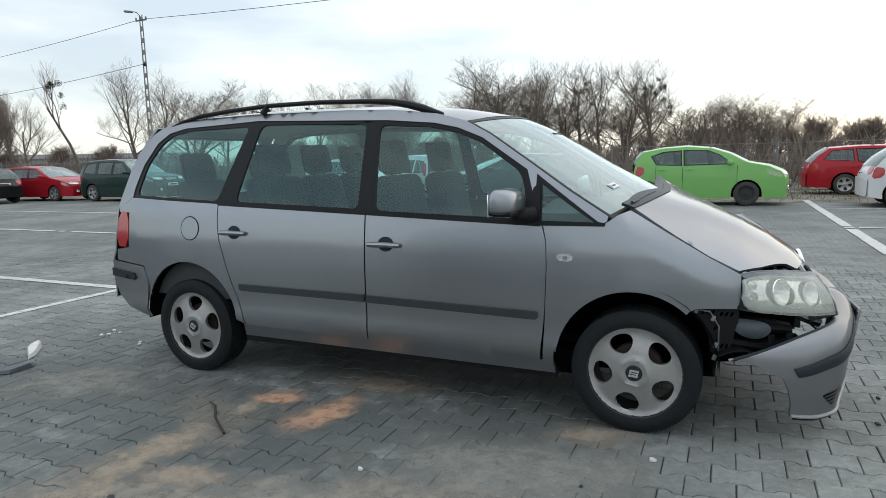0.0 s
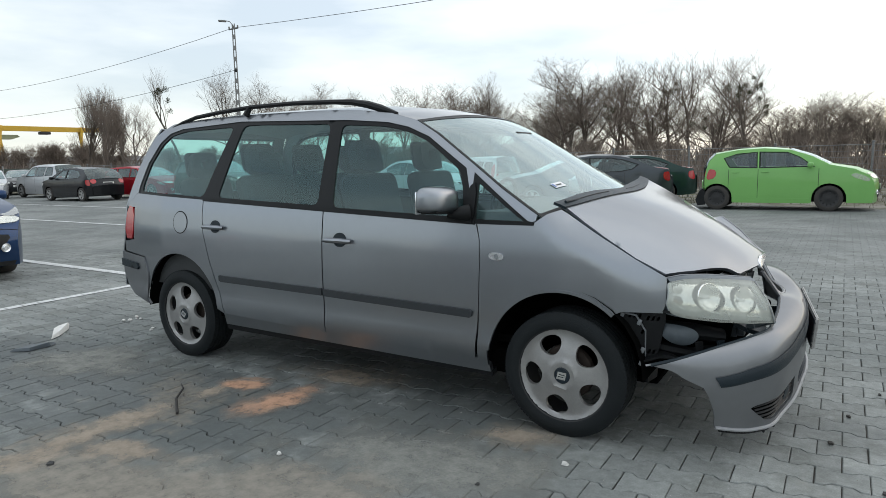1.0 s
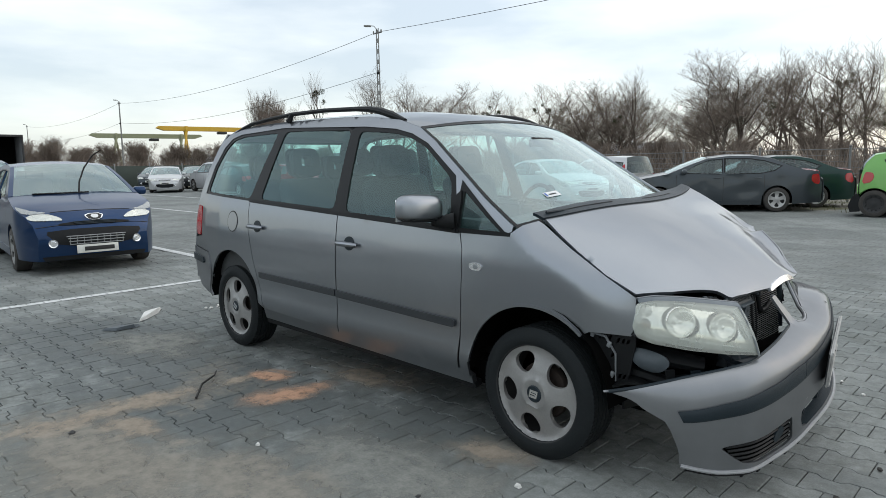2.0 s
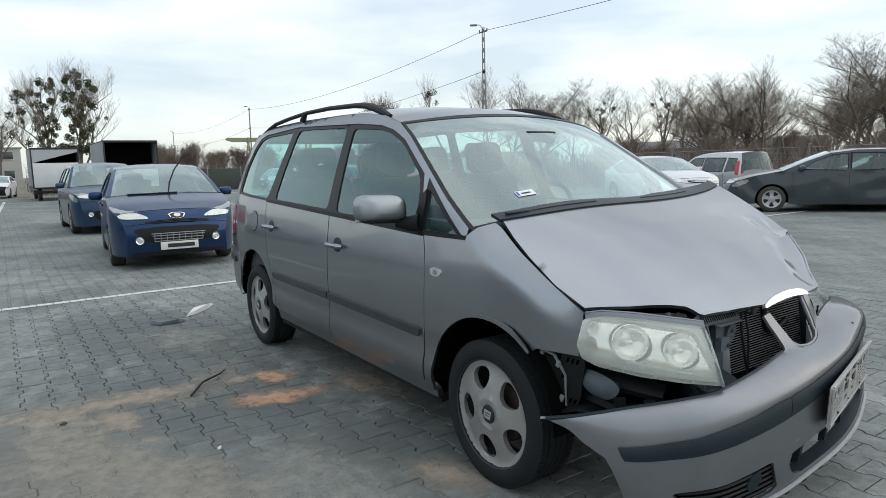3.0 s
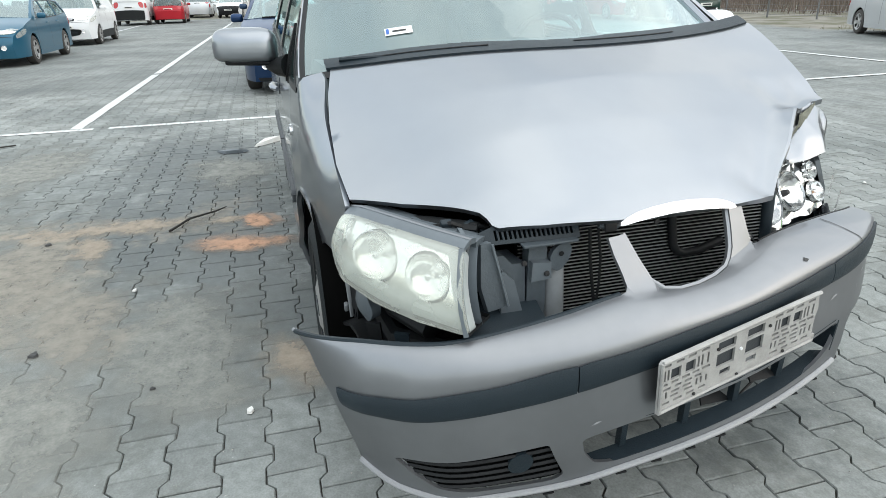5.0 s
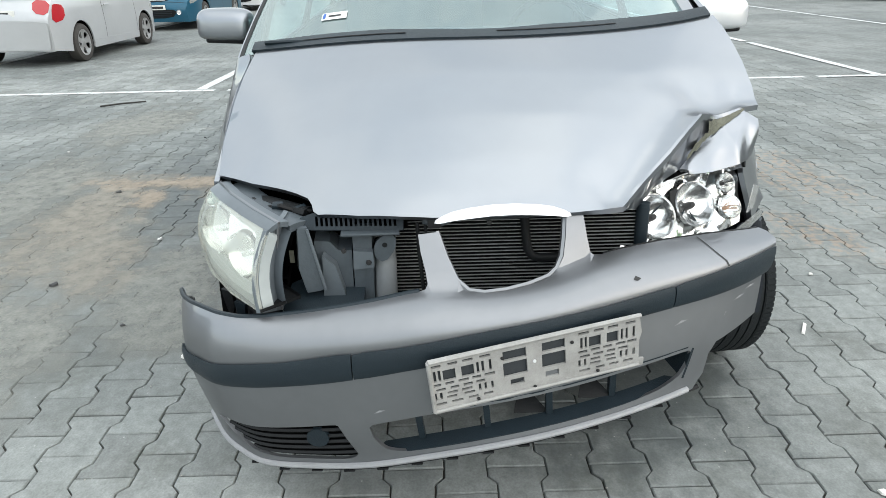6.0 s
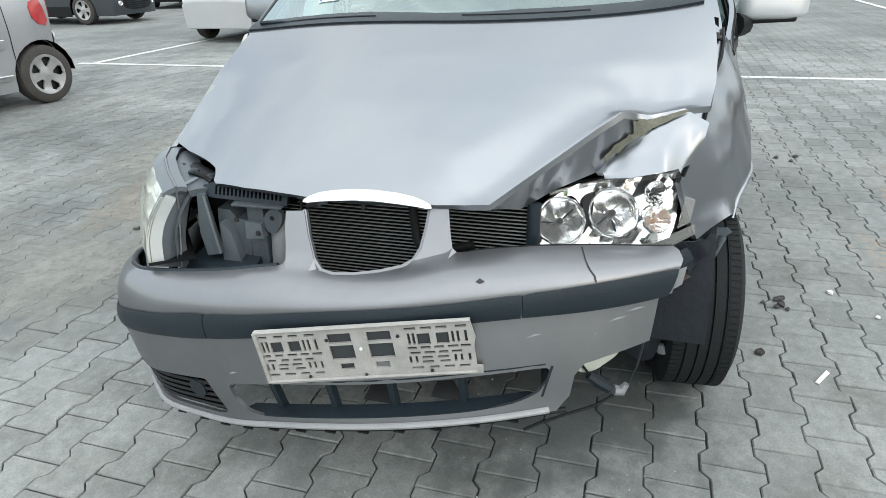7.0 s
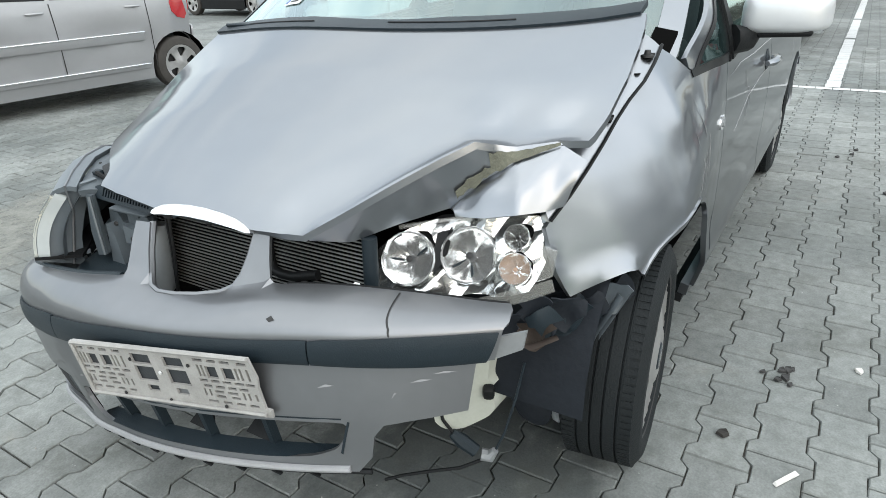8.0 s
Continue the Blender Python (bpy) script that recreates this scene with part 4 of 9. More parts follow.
    lo = [(0.335, 0.628), (0.352, 0.690), (0.395, 0.745), (0.46, 0.782), (0.56, 0.792), (0.64, 0.806), (0.70, 0.812), (0.735, 0.795), (0.745, 0.74), (0.742, 0.69), (0.725, 0.652), (0.6, 0.632), (0.45, 0.626)]
    bowls = ((0.453, 0.707, 0.060), (0.582, 0.720, 0.062), (0.682, 0.769, 0.027), (0.692, 0.705, 0.034))
    lampl = part("broken_headlamp", sheet(smooth_poly(lo, 1), lambda u, z: (lambda p: (p[0] + 0.010 * math.sin(28 * u + 20 * z) + 0.008 * math.sin(85 * u - 55 * z) - 0.012, p[1], p[2]))(bare(u, z)), [circle(y, z, r * 0.93, 26) for y, z, r in bowls], 0.018, 0, (1, 0.3, 0)), BEZEL, van, "left headlamp without lens, bare chrome reflectors")
    facel = Vector((0.84, 0.28, 0.52)).normalized()
    rr = random.Random(11)
    for y, z, r in bowls:
        m_ = Matrix.Translation(bare(y, z)) @ facel.to_track_quat("Y", "Z").to_matrix().to_4x4()
        prof = [(0.0, -0.034), (r * 0.25, -0.033), (r * 0.6, -0.022), (r * 0.9, -0.004), (r, 0.008), (r * 1.06, 0.011), (r * 1.09, 0.0)]
        bw = lathe(prof, 28, m=m_)
        for v in bw.verts:
            v.co += Vector((rr.uniform(-1, 1), rr.uniform(-1, 1), rr.uniform(-1, 1))) * 0.0018
        refl = part("reflector", bw, CHROME_SOFT, lampl)
        part("reflector_ring", lathe([(r * 0.98, 0.009), (r * 1.02, 0.014), (r * 1.07, 0.010), (r * 1.05, 0.004)], 28, m=m_), CHROME_WHITE, refl)
        part("bulb_holder", lathe([(0, 0.004), (r * 0.13, 0.0), (r * 0.18, -0.012), (r * 0.20, -0.035)], 12, m=m_), ORANGELAMP if z < 0.706 and r < 0.05 else STEEL, refl)
        for k in range(2 if r > 0.05 else 0):
            a0 = rr.uniform(0, 6.28)
            pts = [m_ @ Vector((math.cos(a0) * q_, -0.026 + 0.022 * (q_ / r) ** 2, math.sin(a0) * q_)) for q_ in (r * 0.25, r * 0.5, r * 0.85)]
            part("reflector_slot", tube(pts, [0.001, 0.003, 0.002], 5), TRIM, refl)
    part("lamp_gap", prism([(0.507, 0.765), (0.530, 0.770), (0.528, 0.70), (0.518, 0.68), (0.508, 0.70)], lambda u, z: bare(u, z, -0.006), lambda u, z: bare(u, z, 0.01)), BLACK, lampl)
    part("lamp_back", sheet(lo, lambda u, z: bare(u, z, 0.07), [], 0.06, 0.01, (1, 0, 0)), BLACK, lampl)
    part("lamp_top_rail", tube([bare(0.42, 0.775), bare(0.55, 0.797), bare(0.66, 0.815), bare(0.72, 0.810)], 0.006, 6), LENS_CLEAR, lampl)
    sh = [(0.655, 0.672), (0.75, 0.69), (0.785, 0.70), (0.79, 0.672), (0.74, 0.655), (0.66, 0.640)]
    part("lens_shard", prism(sh, lambda u, v: Vector((2.045 - (u - 0.66) * 0.85, u, v + 0.010)), lambda u, v: Vector((2.038 - (u - 0.66) * 0.85, u, v + 0.004))), LENS_CLEAR, lampl, "broken strip of clear lens")
    part("lens_shard", prism([(0.745, 0.69), (0.775, 0.70), (0.782, 0.76), (0.755, 0.775)], lambda u, v: Vector((1.93 - (u - 0.75) * 0.8, u, v)), lambda u, v: Vector((1.924 - (u - 0.75) * 0.8, u, v))), LENS_CLEAR, lampl)

    # ---- bared corner on the right ----
    def plate(name, pts, y, material, thick=0.012, holes=(), bend=0.0):
        return part(name, sheet(pts, lambda x, z: (x, y + bend * (x - 1.7) + 0.05 * (0.55 - z), z), holes, 0.03, thick, (0, -1, 0)), material, van)
    tear = [(1.650, 0.655), (1.885, 0.655), (1.885, 0.61), (1.872, 0.55), (1.862, 0.49), (1.842, 0.43), (1.80, 0.408), (1.768, 0.43), (1.758, 0.50), (1.735, 0.56), (1.69, 0.61)]
    holes_b = [[(x, z), (x + 0.012, z + 0.002), (x + 0.020, z + 0.024), (x + 0.008, z + 0.022)] for x, z in ((1.72, 0.615), (1.742, 0.615), (1.764, 0.615), (1.80, 0.608), (1.822, 0.608), (1.844, 0.608), (1.785, 0.45), (1.805, 0.45), (1.825, 0.45), (1.775, 0.54))]
    plate("wing_bracket", tear, -0.812, BLACK, 0.014, holes_b, 0.12)
    part("wing_bracket_flange", tube([(1.66, -0.83, 0.648), (1.76, -0.82, 0.632), (1.80, -0.805, 0.56), (1.80, -0.80, 0.44)], [0.008, 0.010, 0.008, 0.006], 6, flat=0.5), GREYPLAST, van)
    for x, z in ((1.70, 0.635), (1.775, 0.60), (1.79, 0.47), (1.785, 0.41)):
        part("bracket_clip", block(0.018, 0.012, 0.028, pose(x, -0.825 + 0.12 * (x - 1.7), z, 0, 20, 0), 0.004), GREYPLAST, van)
    lump = smooth_poly([(1.83, 0.590), (1.90, 0.600), (2.00, 0.590), (2.03, 0.555), (2.0, 0.515), (1.94, 0.50), (1.87, 0.535)], 2)
    part("washer_nozzle_cover", sheet(lump, lambda x, z: (x, -0.765 - 0.035 * max(0.0, 1 - ((x - 1.93) / 0.10) ** 2) * max(0.0, 1 - ((z - 0.55) / 0.055) ** 2), z), [], 0.018, 0.03, (0, -1, 0)), BLUEGREY, van)
    part("inner_duct", tube([(1.86, -0.70, 0.56), (1.98, -0.68, 0.55), (2.10, -0.62, 0.53)], [0.05, 0.055, 0.045], 10, flat=0.7), BLACK, van)
    # added near-black wall that closes bright gaps with painted shade
    part("bay_shade_wall", sheet([(1.80, 0.32), (2.10, 0.36), (2.14, 0.60), (2.0, 0.66), (1.80, 0.66)], lambda x, z: (x, -0.57 - 0.05 * (2.1 - x), z), [], 0.08, 0.008, (0, -1, 0)), DARK, van)
    part("corner_crossbar", tube([(1.82, -0.72, 0.47), (1.98, -0.70, 0.45), (2.14, -0.58, 0.47)], 0.03, 8), BLACK, van)
    part("torn_liner", sheet([(1.80, -0.83), (1.96, -0.80), (2.10, -0.74), (2.16, -0.62), (2.0, -0.60), (1.82, -0.62)], lambda x, y: (x, y, 0.44 + 0.02 * math.sin(20 * x + 14 * y)), [], 0.04, 0.01, (0, 0, 1)), BLACK, van)
    part("liner_tongue", prism([(0, 0), (0.05, 0.0), (0.055, -0.05), (0.03, -0.09), (0.012, -0.05)], lambda u, v: Vector((2.02 + u * 0.4, -0.79 + u * 0.7, 0.53 + v)), lambda u, v: Vector((2.01 + u * 0.4, -0.785 + u * 0.7, 0.53 + v))), BLACK, van)
    part("liner_tongue", prism([(0, 0), (0.05, 0.0), (0.04, -0.07), (0.02, -0.10)], lambda u, v: Vector((2.10 + u * 0.4, -0.73 + u * 0.7, 0.53 + v)), lambda u, v: Vector((2.09 + u * 0.4, -0.725 + u * 0.7, 0.53 + v))), TRIM, van)

    # ---- bared corner on the left ----
    liner = [(0.655, 0.60), (0.655, 0.45), (0.64, 0.30), (0.652, 0.225), (0.700, 0.182), (0.735, 0.20), (0.765, 0.32), (0.80, 0.46), (0.82, 0.56), (0.79, 0.62)]
    part("hanging_liner", sheet(cut_corners(liner, 0.012), lambda y, z: (1.80 + 0.12 * (z - 0.2) - 0.35 * (y - 0.70) + 0.012 * math.sin(23 * z + 30 * y) + 0.006 * math.sin(47 * z - 31 * y), y, z), [], 0.03, 0.006, (1, 0, 0)), LINER, van)
    # crumpled scraps of the arch liner under the wing, and bent stays before the tyre
    rs = random.Random(23)

    def scrap(name, c, size, material, n=11, turn=0.0, label=""):
        pts = [(size * rs.uniform(0.35, 1.35) * math.cos(2 * math.pi * k / n + turn), size * rs.uniform(0.35, 1.25) * math.sin(2 * math.pi * k / n + turn)) for k in range(n)]
        ph = rs.uniform(0, 6)
        part(name, sheet(pts, lambda u, v: (c[0] - 0.6 * u + 0.3 * size * math.sin(50 * u + ph) * math.cos(38 * v), c[1] + 0.8 * u, c[2] + v + 0.12 * size * math.sin(60 * u + ph)), [], size * 0.22, 0.004, (1, 0.5, 0)), material, van, label)
    for c, size, m_ in (((1.935, 0.735, 0.630), 0.042, LINER), ((1.925, 0.765, 0.595), 0.045, TRIM), ((1.90, 0.745, 0.555), 0.050, RUST), ((1.88, 0.79, 0.590), 0.055, LINER), ((1.84, 0.805, 0.560), 0.060, TRIM), ((1.80, 0.835, 0.585), 0.050, LINER),
                        ((1.78, 0.825, 0.530), 0.045, TRIM), ((1.745, 0.865, 0.605), 0.046, BLUEGREY), ((1.70, 0.875, 0.600), 0.040, LINER), ((1.86, 0.77, 0.52), 0.042, TRIM), ((1.99, 0.705, 0.60), 0.040, LINER), ((1.965, 0.72, 0.555), 0.030, RUST)):
        scrap("liner_scrap", c, size, m_, label="crumpled scrap of rusty shield" if m_ is RUST else "")
    part("rusty_bracket", tube([(1.955, 0.70, 0.535), (1.94, 0.745, 0.530), (1.90, 0.79, 0.545)], [0.012, 0.014, 0.010], 6, flat=0.35), RUST, van, "bent rusty bracket")
    part("strip_end", prism([(0.715, 0.622), (0.772, 0.628), (0.766, 0.585), (0.725, 0.572)], lambda u, v: Vector((2.085 - 0.9 * (u - 0.715), u, v)), lambda u, v: Vector((2.075 - 0.9 * (u - 0.715), u, v))), GREYPLAST, van)
    for pts in (((1.70, 0.89, 0.600), (1.745, 0.855, 0.52), (1.79, 0.815, 0.435)), ((1.745, 0.882, 0.602), (1.785, 0.845, 0.52), (1.80, 0.815, 0.435))):
        part("hanging_stay", tube(pts, [0.013, 0.011, 0.010], 6, flat=0.4), BLUEGREY, van)
    part("stay_end", block(0.03, 0.035, 0.03, pose(1.80, 0.81, 0.432, 10, 20, -30), 0.006), GREYPLAST, van)
    part("liner_clip", block(0.02, 0.03, 0.035, pose(1.79, 0.755, 0.235, 15, 10, -30), 0.006), GREYPLAST, van)
    part("wing_stay", sheet([(1.68, 0.655), (1.86, 0.63), (1.85, 0.58), (1.79, 0.57), (1.76, 0.60), (1.70, 0.62)], lambda x, z: (x, 0.805, z), [[(1.78, 0.61), (1.81, 0.61), (1.80, 0.59)]], 0.04, 0.012, (0, 1, 0)), BLACK, van)
    part("wheelhouse_liner", sheet([(0.50, 0.25), (0.64, 0.30), (0.66, 0.62), (0.50, 0.66)], lambda y, z: (1.80 - 0.06 * (z - 0.4), y, z), [], 0.06, 0.01, (1, 0, 0)), BLACK, van)
    part("wheelhouse_liner", sheet([(-0.50, 0.25), (-0.70, 0.28), (-0.76, 0.62), (-0.50, 0.66)], lambda y, z: (1.80 + 0.10 * (z - 0.4), y, z), [], 0.06, 0.01, (1, 0, 0)), BLACK, van)
    # loose loom whose plugs dangle under the corner
    part("wire", tube([(2.02, 0.53, 0.44), (2.01, 0.525, 0.36), (2.00, 0.535, 0.28), (1.99, 0.56, 0.24)], 0.0045, 6), BLACK, van)
    part("wire", tube([(1.90, 0.71, 0.45), (1.925, 0.70, 0.36), (1.955, 0.685, 0.27), (1.962, 0.665, 0.215)], 0.0035, 6), TRIM, van)
    part("connector_plug", tube([(1.992, 0.555, 0.242), (1.985, 0.579, 0.222), (1.975, 0.615, 0.196)], [0.012, 0.019, 0.017], 8), TRIM, van, "dark connector plug on a torn wire")
    part("connector_plug", tube([(1.972, 0.628, 0.190), (1.962, 0.650, 0.186), (1.960, 0.662, 0.208)], [0.016, 0.017, 0.009], 8), GREYPLAST, van, "pale connector plug on a torn wire")
    part("wire", tube([(1.975, 0.635, 0.178), (2.00, 0.58, 0.145), (2.03, 0.50, 0.120), (2.05, 0.43, 0.090), (2.068, 0.386, 0.070)], 0.0045, 6), BLACK, van)
    part("wire", tube([(1.96, 0.47, 0.46), (1.955, 0.465, 0.36), (1.95, 0.44, 0.29), (1.94, 0.42, 0.26)], 0.006, 6), BLACK, van)


# ---- the damaged minivan: forward is +x, its right side faces -y ----
SECTION = [(0.15, 0.82), (0.22, 0.862), (0.30, 0.878), (0.37, 0.899), (0.41, 0.904), (0.46, 0.897), (0.52, 0.894), (0.6, 0.899), (0.75, 0.899), (0.9, 0.892), (1.05, 0.872), (1.1, 0.862),
           (1.2, 0.832), (1.35, 0.782), (1.5, 0.727), (1.6, 0.688), (1.66, 0.655), (1.72, 0.60)]
PLAN = [(-2.3, -0.11), (-2.15, -0.07), (-1.9, -0.03), (-1.6, 0.0), (1.1, 0.0), (1.4, -0.012), (1.675, -0.04), (1.88, -0.085), (2.1, -0.16)]


def half(x, z):
    """The body's half width."""
    w = lerp(z, SECTION) + lerp(x, PLAN)
    if x > 1.2 and z < 1.2:
        top = lerp(x, HOOD_EDGE)
        t = min(1.0, max(0.0, (z - top + 0.13) / 0.13)) * sstep(1.2, 1.42, x)
        w -= t * t * (w - 0.803 + 0.035 * sstep(1.6, 1.36, x))
    return w


def right(x, z):
    return (x, -half(x, z), z)


# the bent left wing: half widths by height, at stations along it
WING_ROWS = [
    (1.00, [(0.30, 0.915), (0.45, 0.955), (0.90, 0.952), (1.05, 0.920)]),
    (1.20, [(0.30, 0.915), (0.60, 0.952), (0.78, 0.962), (0.92, 0.945), (1.05, 0.895), (1.20, 0.86)]),
    (1.45, [(0.55, 0.925), (0.65, 0.948), (0.735, 0.972), (0.83, 0.955), (0.95, 0.912), (1.05, 0.862), (1.095, 0.834), (1.15, 0.81)]),
    (1.60, [(0.55, 0.905), (0.64, 0.918), (0.70, 0.935), (0.80, 0.905), (0.90, 0.862), (0.97, 0.825), (1.01, 0.802), (1.10, 0.78)]),
    (1.72, [(0.55, 0.895), (0.662, 0.902), (0.70, 0.872), (0.80, 0.838), (0.88, 0.808), (0.925, 0.786), (1.0, 0.76)]),
    (1.87, [(0.55, 0.815), (0.637, 0.800), (0.70, 0.775), (0.793, 0.742), (0.90, 0.71)]),
]


def wing_width(x, z):
    k = 0
    while k < len(WING_ROWS) - 2 and x > WING_ROWS[k + 1][0]:
        k += 1
    (xa, ra), (xb, rb) = WING_ROWS[k], WING_ROWS[k + 1]
    t = min(1.0, max(0.0, (x - xa) / (xb - xa)))
    return lerp(z, ra) * (1 - t) + lerp(z, rb) * t


def wing_top_z(x):
    return lerp(x, [(1.39, 1.130), (1.405, 1.122), (1.46, 1.090), (1.646, 0.976), (1.74, 0.905), (1.84, 0.822), (1.875, 0.795)])


def wing_top(x):
    z = wing_top_z(x)
    return (x, wing_width(x, z), z)


def left(x, z):
    """The left side, a little out of true, with its front wing bent and rippled."""
    y = half(x, z) + 0.052 * sstep(1.62, 1.05, z)
    k = sstep(1.0, 1.12, x) * sstep(1.24, 1.06, z)
    if k:
        w = wing_width(x, z)
        fold = sstep(1.12, 1.3, x) * sstep(0.52, 0.66, z) * sstep(1.06, 0.92, z)
        w += fold * (0.005 * math.sin(z * 27 + x * 17) * math.exp(-((x - 1.33) / 0.13) ** 2) + 0.004 * math.sin(34 * x - 9 * z) * math.exp(-((x - 1.50) / 0.16) ** 2))
        w += fold * (-0.006 * math.exp(-((x - 1.57) / 0.05) ** 2 - ((z - 0.80) / 0.08) ** 2) - 0.005 * math.exp(-((x - 1.45) / 0.05) ** 2 - ((z - 0.86) / 0.06) ** 2) + 0.006 * math.exp(-((x - 1.50) / 0.04) ** 2 - ((z - 0.74) / 0.04) ** 2))
        y += (w - y) * k
    return (x, y, z)


def make_minivan():
    van = thing("minivan", "damaged grey metallic minivan with torn front bumper and crushed bonnet corner", "car")
    S = 0.05
    g = 0.004

    def both(name, outline, material, holes=(), sides="rl", step=S, thick=0.014, inset=0.0, label="", parent=None):
        out = []
        for s in sides:
            fn = right if s == "r" else left
            toward = (0, -1, 0) if s == "r" else (0, 1, 0)
            sg = 1 if s == "r" else -1

            def place(x, z, fn=fn, sg=sg):
                p = fn(x, z)
                return (p[0], p[1] + sg * inset, p[2])
            out.append(part(name, sheet(outline, place, holes, step, thick, toward), material, parent or van, label))
        return out

    # arches
    def arch(cx, r, a0, a1, n=22, zc=0.335):
        return [(cx + r * math.cos(radians(a0 + (a1 - a0) * i / n)), zc + r * 1.03 * math.sin(radians(a0 + (a1 - a0) * i / n))) for i in range(n + 1)]

    front_arch = arch(1.41, 0.385, 172, 48)
    rear_arch = arch(-1.425, 0.40, 176, 8)

    # wings
    wing = [(0.965 + g, 0.30)] + [(1.025, 0.30)] + front_arch + [(1.70, 0.648), (1.876, 0.652), (1.888, 0.70), (1.888, 0.812)] \
        + [(1.75, 0.886), (1.6, 0.976), (1.385, 1.104), (1.335, 1.085), (1.29, 1.052), (1.245, 1.032), (0.965 + g, 1.036), (0.985 + g, 0.95), (0.99 + g, 0.83), (0.982 + g, 0.6)]
    wing_l = [(0.965 + g, 0.30), (1.025, 0.30)] + front_arch + [(1.70, 0.656), (1.73, 0.662), (1.80, 0.650), (1.866, 0.637), (1.884, 0.70), (1.874, 0.795)] \
        + [(x, wing_top_z(x)) for x in (1.84, 1.74, 1.646, 1.55, 1.46, 1.405)] + [(1.345, 1.085), (1.29, 1.052), (1.245, 1.032), (0.965 + g, 1.036), (0.985 + g, 0.95), (0.99 + g, 0.83), (0.982 + g, 0.6)]
    both("front_wing", wing, PAINT, step=0.035, sides="r")
    both("front_wing", wing_l, PAINT, step=0.022, sides="l", label="bent and rippled left front wing")
    wing_lip = [(1.41 + (p[0] - 1.41) * 0.965, 0.335 + (p[1] - 0.335) * 0.965) for p in front_arch]
    both("wheel_arch_edge", wing_lip + front_arch[::-1], PAINT, inset=-0.006, step=0.03)
    # doors
    fdoor = [(-0.067 + g, 0.345), (0.955, 0.335), (0.982, 0.6), (0.99, 0.83), (0.985, 0.95), (0.962, 1.032), (0.45, 1.058), (-0.067 + g, 1.082)]
    rdoor = [(-0.955, 0.365), (-0.067 - g, 0.345), (-0.067 - g, 1.082), (-0.6, 1.104), (-1.152, 1.125), (-1.150, 1.0), (-1.135, 0.90), (-1.075, 0.70), (-1.0, 0.50)]
    fd = both("front_door", fdoor, PAINT)
    rd = both("rear_door", rdoor, PAINT)
    quarter = [(-0.962, 0.365), (-1.006, 0.50), (-1.081, 0.70), (-1.141, 0.90), (-1.156, 1.0), (-1.158, 1.125), (-1.97, 1.162), (-1.985, 1.06), (-1.992, 0.82), (-2.13, 0.80), (-2.135, 0.725)] \
        + [(-1.83, 0.70)] + rear_arch[2:]
    both("rear_quarter_panel", quarter, PAINT, step=0.035)
    quarter_up = [(-1.97, 1.162), (-2.105, 1.075), (-2.10, 1.062), (-1.985, 1.06)]
    both("rear_corner_panel", quarter_up, PAINT)
    # rear bumper side
    rbump = [(-2.19, 0.72), (-1.835, 0.695), (-1.80, 0.58), (-1.826, 0.40), (-1.80, 0.345), (-2.02, 0.40), (-2.13, 0.47), (-2.19, 0.56)]
    for ob in both("rear_bumper", rbump, PLASTIC_GREY, inset=-0.008):
        pass
    both("rear_bumper_trim", [(-2.19, 0.665), (-1.93, 0.645), (-1.915, 0.615), (-1.93, 0.598), (-2.19, 0.61)], TRIM, inset=-0.022, thick=0.016, step=0.04)
    both("tail_lamp", smooth_poly([(-2.135, 0.825), (-1.995, 0.82), (-1.988, 1.058), (-2.10, 1.072)], 1), REDLAMP, inset=-0.004, label="red tail lamp")
    # sill and rocker
    both("sill", [(-0.985, 0.362), (0.965, 0.332), (1.028, 0.30), (1.03, 0.262), (-0.99, 0.285)], PAINT, inset=0.012, thick=0.03)
    both("lower_sill", [(-1.0, 0.287), (1.035, 0.265), (1.035, 0.235), (-1.0, 0.245)], BLACK, inset=0.022, thick=0.05)

    # greenhouse: painted frame with one long opening, then black frame and panes
    gutter = [(-1.80, 1.625), (-1.70, 1.662), (-1.4, 1.682), (-1.0, 1.690), (-0.3, 1.680), (0.0, 1.668), (0.3, 1.632), (0.5, 1.578), (0.65, 1.498), (0.89, 1.340), (1.09, 1.205), (1.29, 1.08), (1.36, 1.10)]
    daylight = [(-1.965, 1.160), (-1.152, 1.122), (-0.067, 1.080), (0.915, 1.034), (0.905, 1.20), (0.868, 1.312), (0.60, 1.486), (0.45, 1.545), (0.30, 1.578), (0.0, 1.606), (-0.95, 1.645), (-1.55, 1.622), (-1.70, 1.592), (-1.80, 1.53), (-1.90, 1.385), (-1.955, 1.23)]
    shell = [(-1.972, 1.163), (-2.105, 1.076), (-2.085, 1.2), (-2.04, 1.35), (-1.96, 1.49), (-1.87, 1.585)] + gutter[:-1] + [(1.285, 1.054), (1.24, 1.036), (1.23, 1.05), (0.945, 1.262), (0.925, 1.28), (0.93, 1.03)]
    both("roof_side_frame", shell + daylight[3:] + [daylight[0]], PAINT, step=0.035)
    panes = {
        "rear_side_window": ([(-1.925, 1.178), (-1.172, 1.142), (-1.008, 1.612), (-1.50, 1.604), (-1.67, 1.578), (-1.77, 1.515), (-1.87, 1.375)], WIN_REAR),
        "sliding_window": ([(-1.025, 1.140), (-0.122, 1.104), (-0.135, 1.590), (-0.70, 1.612), (-0.915, 1.616)], WIN_REAR),
        "front_window": ([(-0.005, 1.094), (0.882, 1.060), (0.868, 1.18), (0.835, 1.295), (0.59, 1.462), (0.44, 1.522), (0.29, 1.555), (-0.045, 1.580)], WIN),
    }
    panes = {k: (cut_corners(v[0], 0.045), v[1]) for k, v in panes.items()}
